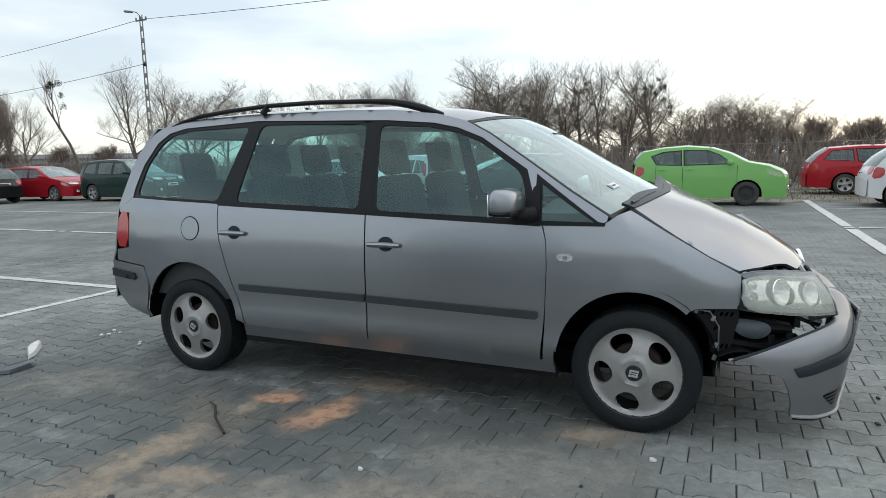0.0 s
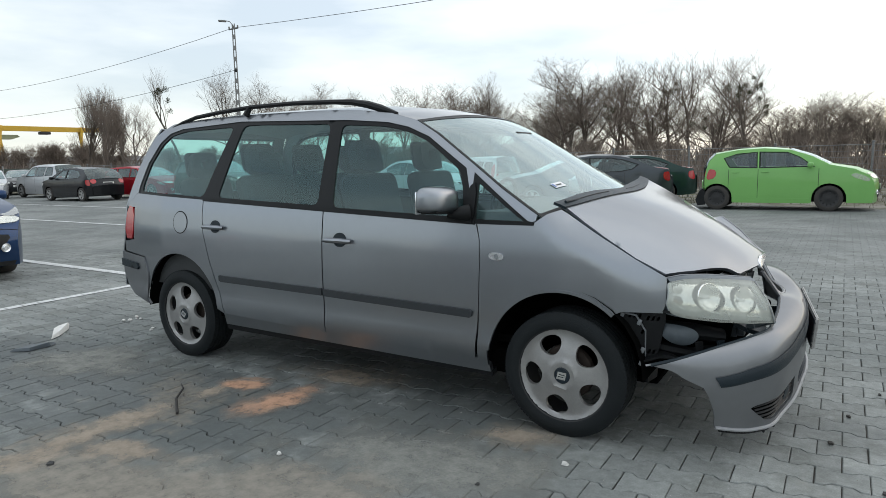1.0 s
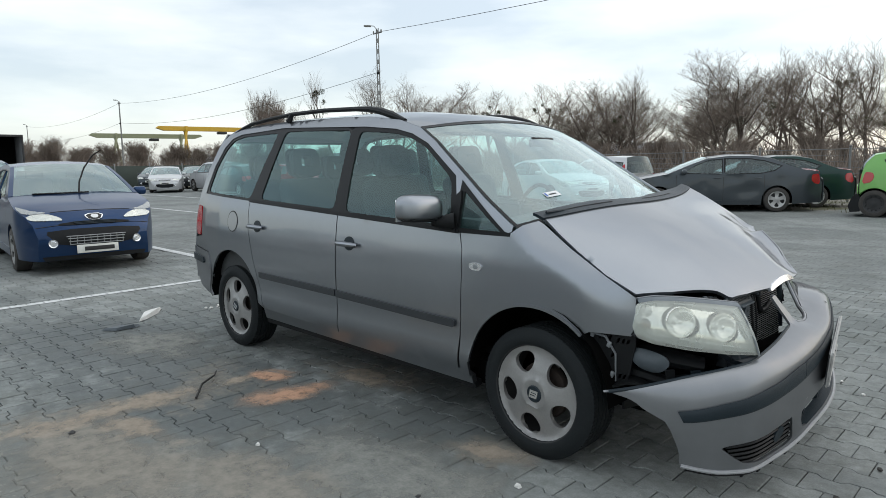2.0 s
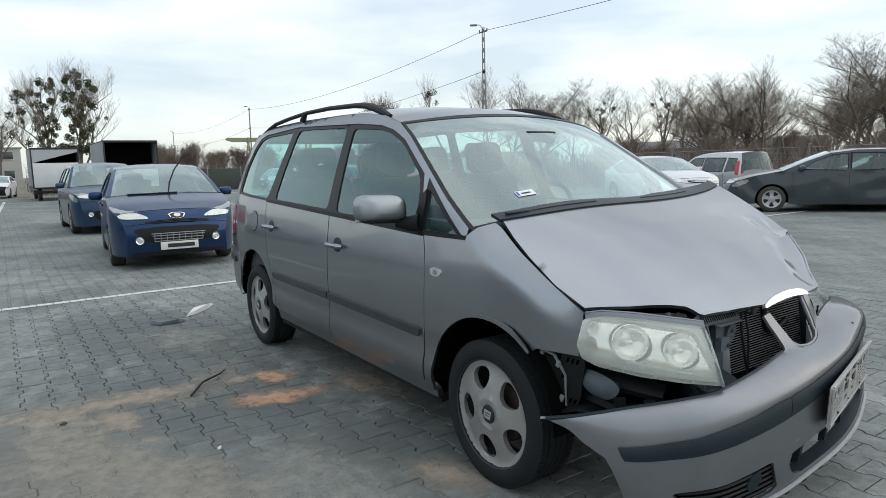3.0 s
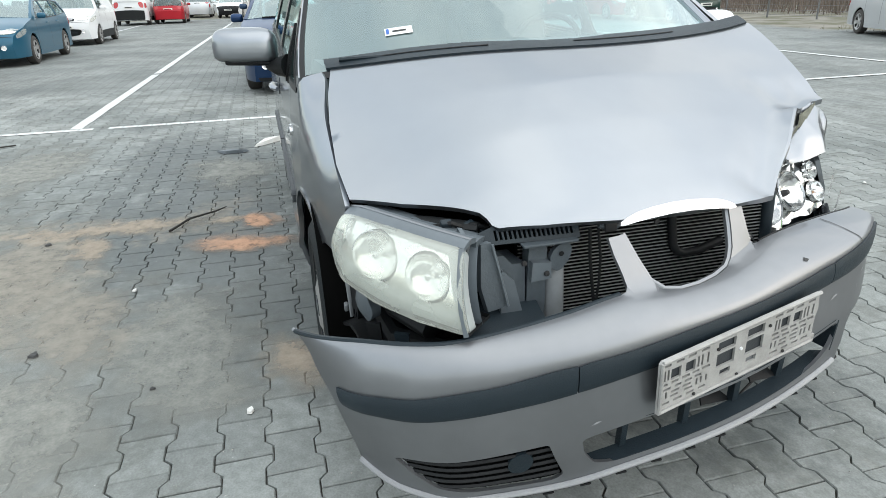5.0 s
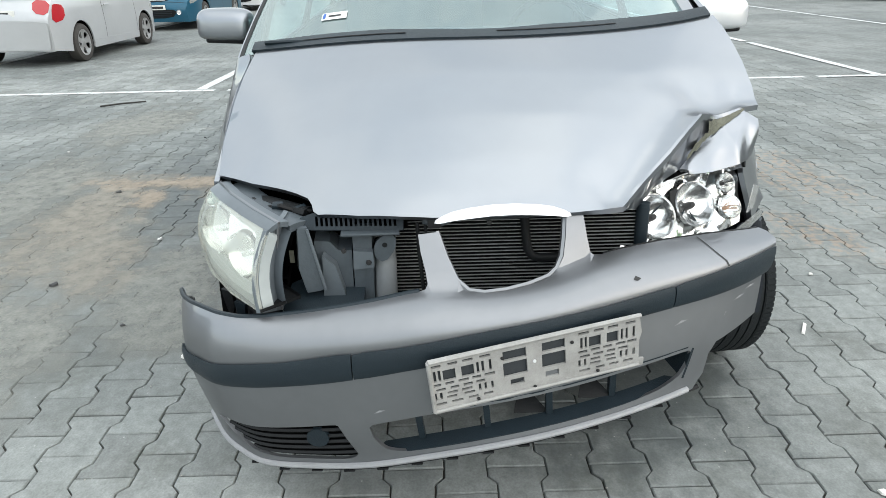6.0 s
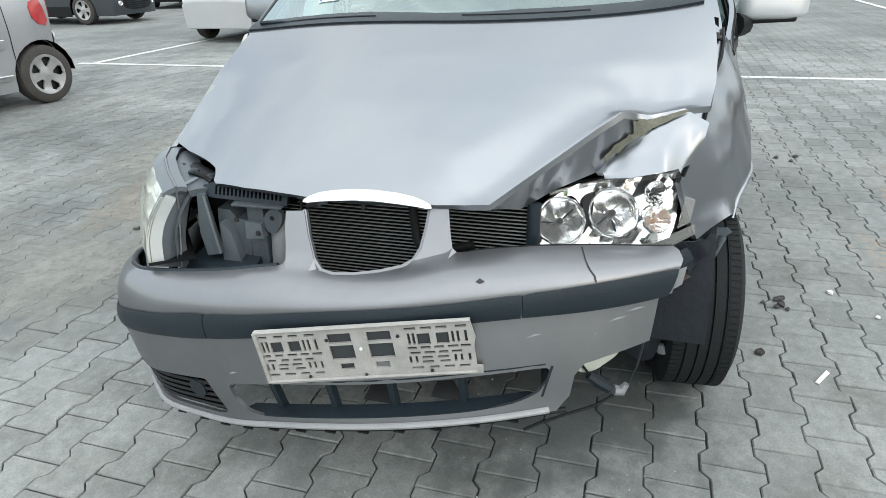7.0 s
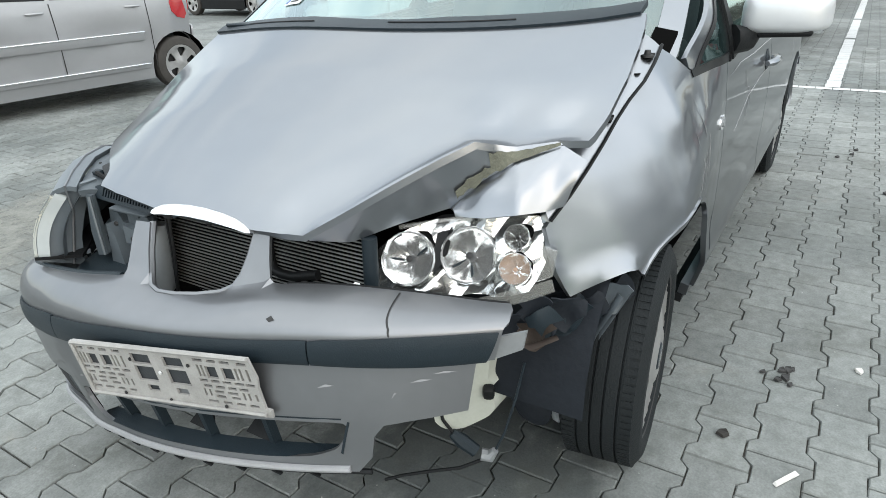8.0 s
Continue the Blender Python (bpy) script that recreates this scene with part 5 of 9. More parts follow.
    both("window_surround", [(p[0] * 1.0, p[1]) for p in daylight], GLOSSBLACK, holes=[v[0] for v in panes.values()], step=0.045, inset=0.006)
    both("quarter_window_surround", [(0.922, 1.03), (1.275, 1.030), (1.28, 1.046), (1.245, 1.052), (0.948, 1.270), (0.922, 1.29)], GLOSSBLACK,
         holes=[[(0.962, 1.055), (1.222, 1.05), (0.955, 1.235)]], step=0.03, inset=-0.003)
    both("quarter_window", [(0.955, 1.050), (1.23, 1.045), (0.95, 1.243)], WIN, inset=0.004, thick=0)
    for k, (o, m_) in panes.items():
        both(k, o, m_, inset=0.012, thick=0.0, step=0.09)
    # black belt strips
    both("window_trim", [(-1.16, 1.118), (0.955, 1.026), (0.957, 1.046), (-1.15, 1.138)], BLACK, inset=-0.006, thick=0.014)
    both("door_moulding", [(-0.06, 0.612), (0.938, 0.590), (0.948, 0.582), (0.946, 0.556), (0.935, 0.548), (-0.06, 0.570)], MOULD, inset=-0.014, thick=0.016, sides="r")
    both("door_moulding", [(-0.985, 0.625), (-0.075, 0.614), (-0.075, 0.572), (-0.965, 0.583), (-0.985, 0.592)], MOULD, inset=-0.014, thick=0.016, sides="r")
    # pale scratches down the left side
    def scratch(pts, w):
        line = [Vector(left(x, z)) + Vector((0, 0.0025, 0)) for x, z in pts]
        part("scratch", tube(line, [0.0005] + [0.5 * w] * (len(line) - 2) + [0.0005], 5, flat=0.5), LIPC, van, "pale scratch in the paint")
    for pts, w in (([(0.92, 0.98), (0.75, 0.995), (0.45, 0.985), (0.15, 0.985), (-0.25, 0.98), (-0.6, 0.95)], 0.004), ([(0.80, 0.78), (0.55, 0.85), (0.25, 0.872), (-0.05, 0.872)], 0.003), ([(0.62, 0.95), (0.60, 0.89), (0.52, 0.88), (0.50, 0.83), (0.60, 0.76)], 0.0025),
                   ([(1.31, 0.98), (1.29, 0.90), (1.275, 0.80), (1.285, 0.72)], 0.0025), ([(1.25, 0.96), (1.245, 0.86), (1.25, 0.76)], 0.002), ([(1.36, 0.90), (1.34, 0.82), (1.35, 0.74)], 0.002)):
        scratch(pts, w)
    # fuel flap on the right
    both("fuel_flap", circle(-1.383, 0.968, 0.072, 26), PAINT, sides="r", inset=-0.003, step=0.03, thick=0.01)
    both("fuel_flap_gap", circle(-1.383, 0.968, 0.079, 26), BLACK, sides="r", inset=-0.001, holes=[circle(-1.383, 0.968, 0.072, 26)], step=0.03, thick=0.0)
    # side repeaters
    both("side_repeater", smooth_poly([(1.045, 0.856), (1.125, 0.854), (1.125, 0.892), (1.045, 0.894)], 2), CHROME_WHITE, inset=-0.006, step=0.02, thick=0.01)
    both("repeater_bulb", circle(1.088, 0.874, 0.012, 12), GREYPLAST, inset=-0.011, step=0.02, thick=0.006)
    # door grips
    for s, fn, sg in (("r", right, -1), ("l", left, 1)):
        for (gx, gz), door in (((0.058, 0.908), fd[0 if s == "r" else 1]), ((-1.028, 0.948), rd[0 if s == "r" else 1])):
            yy = fn(gx, gz)[1]
            cup = sheet(circle(gx + 0.012, gz + 0.002, 0.05, 20, 0.042), lambda x, z: (x, fn(x, z)[1] + sg * 0.0025, z), [], 0.03, 0.004, (0, sg, 0))
            part("handle_recess", cup, TRIM, door)
            grip = tube([(gx - 0.10, yy + sg * 0.012, gz - 0.004), (gx - 0.07, yy + sg * 0.03, gz), (gx, yy + sg * 0.036, gz + 0.002), (gx + 0.07, yy + sg * 0.03, gz), (gx + 0.10, yy + sg * 0.012, gz - 0.003)], [0.012, 0.016, 0.017, 0.016, 0.012], 8, flat=0.95)
            part("door_handle", grip, PAINT, door)
        # mirror
        mx, mz = 0.80, 1.125
        y0 = fn(0.86, 1.09)[1]
        yc = sg * 1.02
        if s == "l":
            yc += 0.03

        def shell(low, high, ex):
            body = bmesh.new()
            bmesh.ops.create_icosphere(body, subdivisions=4, radius=1.0)
            for v in body.verts:
                q = v.co
                out_ = 0.5 + 0.5 * sg * q.y
                px = math.copysign(abs(q.x) ** 0.8, q.x) * (0.095 - 0.02 * out_ if q.x > 0 else 0.045)
                py = math.copysign(abs(q.y) ** ex, q.y) * 0.122
                pz = math.copysign(abs(q.z) ** ex, q.z) * (high * (1.0 + 0.08 * out_) if q.z > 0 else low * (1.0 - 0.25 * out_))
                v.co = (mx + 0.02 + px - 0.02 * out_, yc + py, mz + pz + 0.015)
            return body
        mirror = part("mirror_shell", shell(0.052, 0.082, 0.5), PAINT if s == "r" else mat("white_silver_mirror", (0.62, 0.64, 0.66), 0.3, 0.3, 0.6, 0.05), van)
        part("mirror_base", block(0.10, 0.20, 0.020, pose(mx + 0.022, yc - sg * 0.02, mz - 0.028, sg * 3, 0, 0), 0.010, 3), BLACK, mirror)
        part("mirror_glass", block(0.008, 0.20, 0.11, pose(mx - 0.036, yc, mz + 0.02), 0.02), CHROME, mirror)
        arm = sheet(smooth_poly([(0.885, 1.035), (0.955, 1.03), (0.948, 1.25), (0.90, 1.21)], 1), lambda x, z: (x, fn(x, z)[1] + sg * 0.012, z), [], 0.04, 0.02, (0, sg, 0))
        part("mirror_foot", arm, BLACK, van)
        part("mirror_arm", tube([(0.92, y0 + sg * 0.0, 1.085), (0.87, y0 + sg * 0.04, 1.08), (0.83, yc - sg * 0.09, 1.09)], [0.045, 0.035, 0.03], 10), BLACK, van)
        # roof rail
        rail = [(-1.72, 1.632), (-1.60, 1.668), (-1.45, 1.700), (-1.2, 1.722), (-0.88, 1.738), (-0.5, 1.738), (-0.15, 1.724), (0.0, 1.712), (0.12, 1.690), (0.22, 1.662), (0.34, 1.625)]
        pts = [(x, sg * (lerp(x, [(-1.72, 0.645), (-1.2, 0.63), (-0.1, 0.632), (0.34, 0.66)])), z) for x, z in rail]
        part("roof_rail", tube(pts, [0.012, 0.016, 0.017, 0.017, 0.017, 0.017, 0.018, 0.022, 0.026, 0.026, 0.012], 8, flat=0.85), BLACK, van)
        part("rail_foot", tube([(-0.90, sg * 0.632, 1.735), (-0.93, sg * 0.64, 1.685)], [0.016, 0.024], 8), BLACK, van)

    # roof
    def roof(x, y):
        e = lerp(x, gutter[:9])
        w = half(x, e) - 0.004
        return (x + 0.10 * (1 - (y / w) ** 2) * sstep(0.2, 0.6, x), y, e + 0.052 * (1 - min(1, abs(y) / w) ** 2.2))
    gut = [(x, half(x, z) - 0.004) for x, z in gutter[:8]]
    ro = [(x, -y) for x, y in gut] + [(x, y) for x, y in gut[::-1]] + [(-1.84, 0.60), (-1.86, 0.3), (-1.86, -0.3), (-1.84, -0.60)]
    part("roof", sheet(ro, roof, [], 0.08, 0.01, (0, 0, 1)), PAINT, van)

    # windscreen between the pillars
    pil = [(0.50, 1.578), (0.65, 1.498), (0.89, 1.340), (1.09, 1.205), (1.29, 1.08), (1.40, 1.02)]

    def ws(v, y, lift=0.0):
        x = lerp(v, [(i / 5, p[0]) for i, p in enumerate(pil)])
        z = lerp(v, [(i / 5, p[1]) for i, p in enumerate(pil)])
        w = half(x, min(z, 1.578)) if z > 1.06 else half(1.3, 1.06)
        k = 1 - (y * y)
        return (x + 0.165 * k * (0.6 + 0.45 * v), y * (w - 0.006), z + (0.045 + 0.05 * v) * k + lift)
    part("windscreen", sheet([(0.0, -1), (0.0, 1), (0.86, 1), (0.86, -1)], ws, [], 0.07, 0.004, (1, 0, 0.5)), SCREEN, van, "greenish windscreen with a registration sticker")
    part("windscreen_seal", sheet([(0.0, -1), (0.0, 1), (0.86, 1), (0.86, -1)], lambda v, y: ws(v, y, 0.003), [[(0.030, -0.982), (0.030, 0.982), (0.80, 0.982), (0.80, -0.982)]], 0.06, 0.004, (1, 0, 0.5)), GLOSSBLACK, van)

    # cowl: black strip, lifted at its ends
    def cowl(u, y):
        xh = 1.496 - 0.105 * (abs(y) / 0.78) ** 2
        z = bonnet(xh, max(-0.78, min(0.78, y)))[2] + 0.010
        slim = 0.092 * (1 - 0.45 * sstep(0.45, 0.78, abs(y)))
        return (xh - slim + u * (slim + 0.008), y, z + 0.016 * (1 - u) - 0.006 * u * u)
    part("cowl_panel", sheet([(0, -0.775), (0, 0.775), (1, 0.775), (1, -0.775)], cowl, [], 0.1, 0.014, (0.3, 0, 1)), TRIM, van)
    for y0, y1 in ((-0.60, -0.25), (0.05, 0.45)):
        part("cowl_groove", tube([Vector(cowl(0.55, y)) + Vector((0, 0, 0.001)) for y in np.linspace(y0, y1, 9)], 0.0025, 4), BLACK, van)
    # near-black slab painting in the shade between the lifted bonnet corner and the pillar
    part("pillar_well_shade", sheet([(0, 0), (1, 0), (1, 1), (0, 1)], lambda u, v: (1.24 + 0.20 * u, 0.775 + 0.06 * v, 1.150 - 0.10 * u - 0.01 * v), [], 0.25, 0.03, (0, 0, 1)), DARK, van)
    part("screen_pillar", sheet([(0.20, 0.925), (0.20, 1.0), (0.84, 1.0), (0.78, 0.925)], lambda v, y: ws(v, y, 0.010), [], 0.05, 0.012, (0.6, 0.5, 0.6)), PAINT, van)
    for y0, y1, v1 in ((-0.73, -0.48, 0.81),):
        pa, pb = Vector(cowl(0.45, y0)), Vector(ws(v1, y1))
        up = Vector((0.006, 0, 0.004))
        part("wiper", tube([pa + up, pa.lerp(pb, 0.3) + up * 1.6, pa.lerp(pb, 0.7) + up, pb + up * 0.7], [0.007, 0.006, 0.005, 0.003], 6), TRIM, van)
    # sticker low in the corner of the windscreen
    def stick(lift, a0, a1, b0, b1):
        return sheet([(a0, b0), (a1, b0), (a1, b1), (a0, b1)], lambda v, y: ws(v, y, lift), [], 0.02, 0, (1, 0, 0.5))
    part("registration_sticker", stick(0.004, 0.655, 0.690, -0.660, -0.550), WHITE, van)
    part("sticker_print", stick(0.0055, 0.66, 0.685, -0.655, -0.643), BLUE_MARK, van)
    part("sticker_print", stick(0.0055, 0.670, 0.678, -0.63, -0.575), INK, van)

    make_front(van)

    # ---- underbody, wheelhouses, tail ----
    # dark boxes for the underbody, also keeping light out
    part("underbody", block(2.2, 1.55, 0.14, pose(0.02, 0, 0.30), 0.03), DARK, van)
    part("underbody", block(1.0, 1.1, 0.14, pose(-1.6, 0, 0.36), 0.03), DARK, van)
    for sg in (-1, 1):
        for cx in (1.41 if sg < 0 else 1.50, -1.425):
            well = bmesh.new()
            n = 14
            row = [(cx + 0.40 * math.cos(math.pi * i / n), 0.335 + 0.41 * math.sin(math.pi * i / n)) for i in range(n - 1 if sg > 0 and cx > 0 else n + 1)]
            va = [well.verts.new((x, sg * (0.875 if sg < 0 else 0.86 if cx > 0 else 0.90), z)) for x, z in row]
            vb = [well.verts.new((x, sg * 0.50, z)) for x, z in row]
            for i in range(len(row) - 1):
                well.faces.new((va[i], va[i + 1], vb[i + 1], vb[i]))
            well.faces.new(vb)
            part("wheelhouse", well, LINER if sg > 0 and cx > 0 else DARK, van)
    tail = [(x, z) for x, z in ((-2.20, 0.45), (-2.20, 0.72), (-2.15, 0.80), (-2.13, 1.07), (-2.07, 1.25), (-1.98, 1.48), (-1.86, 1.64))]

    def rear(v, y):
        x = lerp(v, [(i / 6, p[0]) for i, p in enumerate(tail)])
        z = lerp(v, [(i / 6, p[1]) for i, p in enumerate(tail)])
        w = half(x, z)
        return (x - 0.09 * (1 - y * y), y * w, z)
    part("tailgate", sheet([(0, -1), (0, 1), (1, 1), (1, -1)], rear, [[(0.56, -0.86), (0.56, 0.86), (0.93, 0.83), (0.93, -0.83)]], 0.1, 0.01, (-1, 0, 0)), PAINT, van)
    part("rear_window", sheet([(0.55, -0.87), (0.55, 0.87), (0.94, 0.84), (0.94, -0.84)], lambda v, y: (lambda p: (p[0] + 0.01, p[1], p[2]))(rear(v, y)), [], 0.1, 0, (-1, 0, 0)), WIN_REAR, van)

    # ---- cabin ----
    part("cabin_floor", block(3.1, 1.5, 0.04, pose(-0.4, 0, 0.42), 0.0), DARK, van)
    part("headliner", sheet([(x, y * 0.94) for x, y in ro[:]], lambda x, y: (lambda p: (p[0], p[1], p[2] - 0.05))(roof(x, y)), [], 0.2, 0, (0, 0, -1)), CLOTH_LIGHT, van)
    part("dashboard", sheet([(0.62, -0.78), (0.62, 0.78), (1.35, 0.70), (1.45, 0.3), (1.47, 0), (1.45, -0.3), (1.35, -0.70)], lambda x, y: (x, y, 0.98 + 0.10 * sstep(0.62, 0.80, x) + 0.03 * math.sin(5 * y) * sstep(1.0, 0.7, x)), [], 0.06, 0.2, (0, 0, 1)), DASH, van)
    for sg, fn in ((-1, right), (1, left)):
        part("door_card", sheet([(-1.9, 0.5), (0.95, 0.5), (0.95, 1.02), (-1.9, 1.1)], lambda x, z: (x, sg * (half(x, z) - 0.07), z), [], 0.2, 0.0, (0, -sg, 0)), DASH, van)
    wheel = [(0.50 + 0.06 * math.cos(t) * 0.5, 0.38 + 0.185 * math.sin(t), 1.05 + 0.17 * math.cos(t)) for t in np.linspace(0, 2 * math.pi, 25)]
    part("steering_wheel", tube(wheel, 0.014, 8, cap=False), BLACK, van)
    part("steering_column", tube([(0.50, 0.38, 1.04), (0.75, 0.38, 0.98)], [0.06, 0.05], 10), BLACK, van)
    seats = [(0.22, -0.37), (0.22, 0.37), (-0.62, -0.50), (-0.62, 0.0), (-0.62, 0.50), (-1.42, -0.36), (-1.42, 0.36)]
    for i, (sx, sy) in enumerate(seats):
        w = 0.50 if i < 2 else 0.44
        low = 0.0 if i < 5 else -0.02
        st = part("seat", block(0.50, w, 0.16, pose(sx, sy, 0.66 + low, 0, -4, 0), 0.06, 3), SEAT, van)
        part("backrest", block(0.14, w, 0.62, pose(sx - 0.27, sy, 0.98 + low, 0, -14, 0), 0.06, 3), SEAT, st)
        wd = 0.135 if i < 2 else 0.125
        ring_o = cut_corners([(-wd, -0.10), (wd, -0.10), (wd * 0.88, 0.10), (-wd * 0.88, 0.10)], 0.06, 4)
        ring_i = cut_corners([(-0.055, -0.028), (0.055, -0.028), (0.046, 0.045), (-0.046, 0.045)], 0.018, 3)
        hx, hz = sx - 0.365, 1.40 + low * 2
        pad = lambda d: (lambda u, v: (hx + d - 0.2 * v + (0.018 if d > 0 else -0.018) * (1 - (u / wd) ** 2), sy + u, hz + v))
        hr = sheet(ring_o, pad(0.045), [ring_i], 0.03, 0.09, (1, 0, 0))
        sheet(ring_o, pad(-0.045), [ring_i], 0.03, 0, (-1, 0, 0), bm=hr)
        part("headrest", hr, SEAT, st)
        for dy in (-0.06, 0.06):
            part("headrest_post", tube([(sx - 0.34, sy + dy, 1.25 + low), (sx - 0.36, sy + dy, 1.34 + low)], 0.007, 6), STEEL, st)
    part("interior_mirror", block(0.03, 0.22, 0.06, pose(0.82, 0.0, 1.49, 0, 15, 0), 0.02), BLACK, van)
    return van


def make_wheel_mesh(seg=48):
    """Tyre, trim disc with five oval openings, hub and brake, with the outer face towards -y."""
    R = 0.312
    tyre = [(0.222, 0.075), (0.226, 0.094), (0.245, 0.105), (0.278, 0.104), (0.299, 0.092)]
    tread = []
    edges = (0.086, 0.052, 0.046, 0.018, 0.012, -0.012, -0.018, -0.046, -0.052, -0.086)
    for i, h in enumerate(edges):
        deep = 0.0
        tread.append((R - 0.004 * (abs(h) / 0.086) ** 2, h))
        if i in (1, 3, 5, 7):
            tread.append((R - 0.009, h - 0.001))
            tread.append((R - 0.009, edges[i + 1] + 0.001))
    prof = tyre + tread + [(r, -h) for r, h in tyre[::-1]]
    ty = lathe(prof, seg)
    # shoulder blocks
    blocks = bmesh.new()
    for k in range(seg * 2):
        a = 2 * math.pi * k / (seg * 2)
        for s in (-1, 1):
            m_ = Matrix.Rotation(a, 4, "Y") @ Matrix.Translation((R - 0.0035, s * 0.071, 0))
            merge(blocks, block(0.006, 0.030, 0.0145, m_, 0))
    # trim disc
    holes = []
    for k in range(5):
        a = 2 * math.pi * k / 5 + math.pi / 2 + math.pi / 5
        pts = []
        for t in range(20):
            th = 2 * math.pi * t / 20
            du, dv = 0.048 * math.cos(th), 0.058 * math.sin(th) * (1 + 0.22 * math.cos(th))
            r0 = 0.153
            pts.append(((r0 + du) * math.cos(a) - dv * math.sin(a), (r0 + du) * math.sin(a) + dv * math.cos(a)))
        holes.append(pts)

    def dish(u, v):
        r = math.hypot(u, v)
        return (u, -0.078 - 0.020 * sstep(0.21, 0.07, r) - 0.010 * sstep(0.208, 0.222, r) - 0.007 * sstep(0.078, 0.070, r) + 0.005 * sstep(0.058, 0.050, r), v)
    disc = sheet(circle(0, 0, 0.229, 60), dish, holes, 0.016, 0.022, (0, -1, 0))
    rim = lathe([(0.226, -0.094), (0.231, -0.097), (0.233, -0.092), (0.216, -0.08), (0.20, 0.06), (0.22, 0.09)], seg)
    back = lathe([(0.0, -0.03), (0.13, -0.03), (0.135, -0.02), (0.135, 0.0), (0.0, 0.0)], 24)
    cap = lathe([(0.0, -0.107), (0.036, -0.106), (0.041, -0.100), (0.041, -0.09)], 24)
    return ty, disc, rim, back, cap, blocks


def add_wheels(van):
    src = make_wheel_mesh()
    names = (("tyre", RUBBER), ("wheel_trim", ALLOY), ("rim", STEEL), ("brake_disc", RUST), ("hub_cap", TRIM), ("tread", RUBBER))
    meshes = []
    for (nm, m_), bm in zip(names, src):
        ob = part(nm, bm, m_)
        meshes.append(ob.data)
        bpy.data.objects.remove(ob)
    emblem = sheet([(-0.022, -0.022), (0.022, -0.016), (0.022, 0.022), (-0.022, 0.016)], lambda u, v: (u, -0.108, v), [[(-0.016, -0.009), (0.012, -0.006), (0.012, -0.002), (-0.016, -0.005)], [(-0.012, 0.002), (0.016, 0.005), (0.016, 0.009), (-0.012, 0.006)]], 0.01, 0.001, (0, -1, 0))
    eo = part("emblem", emblem, CHROME)
    emesh = eo.data
    bpy.data.objects.remove(eo)
    for sg in (-1, 1):
        for x, spin in ((1.425, 12), (-1.425, 40)):
            base = new("tyre", meshes[0])
            base.parent = van
            m_ = Matrix.Translation((x, -0.775 if sg < 0 else 0.822, 0.309) if x < 0 or sg < 0 else (1.515, 0.836, 0.309)) @ Matrix.Rotation(radians(6.0 if sg > 0 and x > 0 else 0.0), 4, "Z") @ (Matrix.Rotation(math.pi, 4, "Z") if sg > 0 else Matrix()) @ Matrix.Rotation(radians(spin), 4, "Y")
            base.matrix_basis = m_
            for (nm, _), me in list(zip(names, meshes))[1:] + [(("emblem", None), emesh)]:
                ob = new(nm, me)
                ob.parent = base
                if nm == "tread":
                    tagged(ob, kind="stuff")
    return van


minivan = make_minivan()
add_wheels(minivan)


# ---- ground, paving, markings ----
JX, JY, X0, Y0 = 0.2, 0.153, 1.291, 1.126


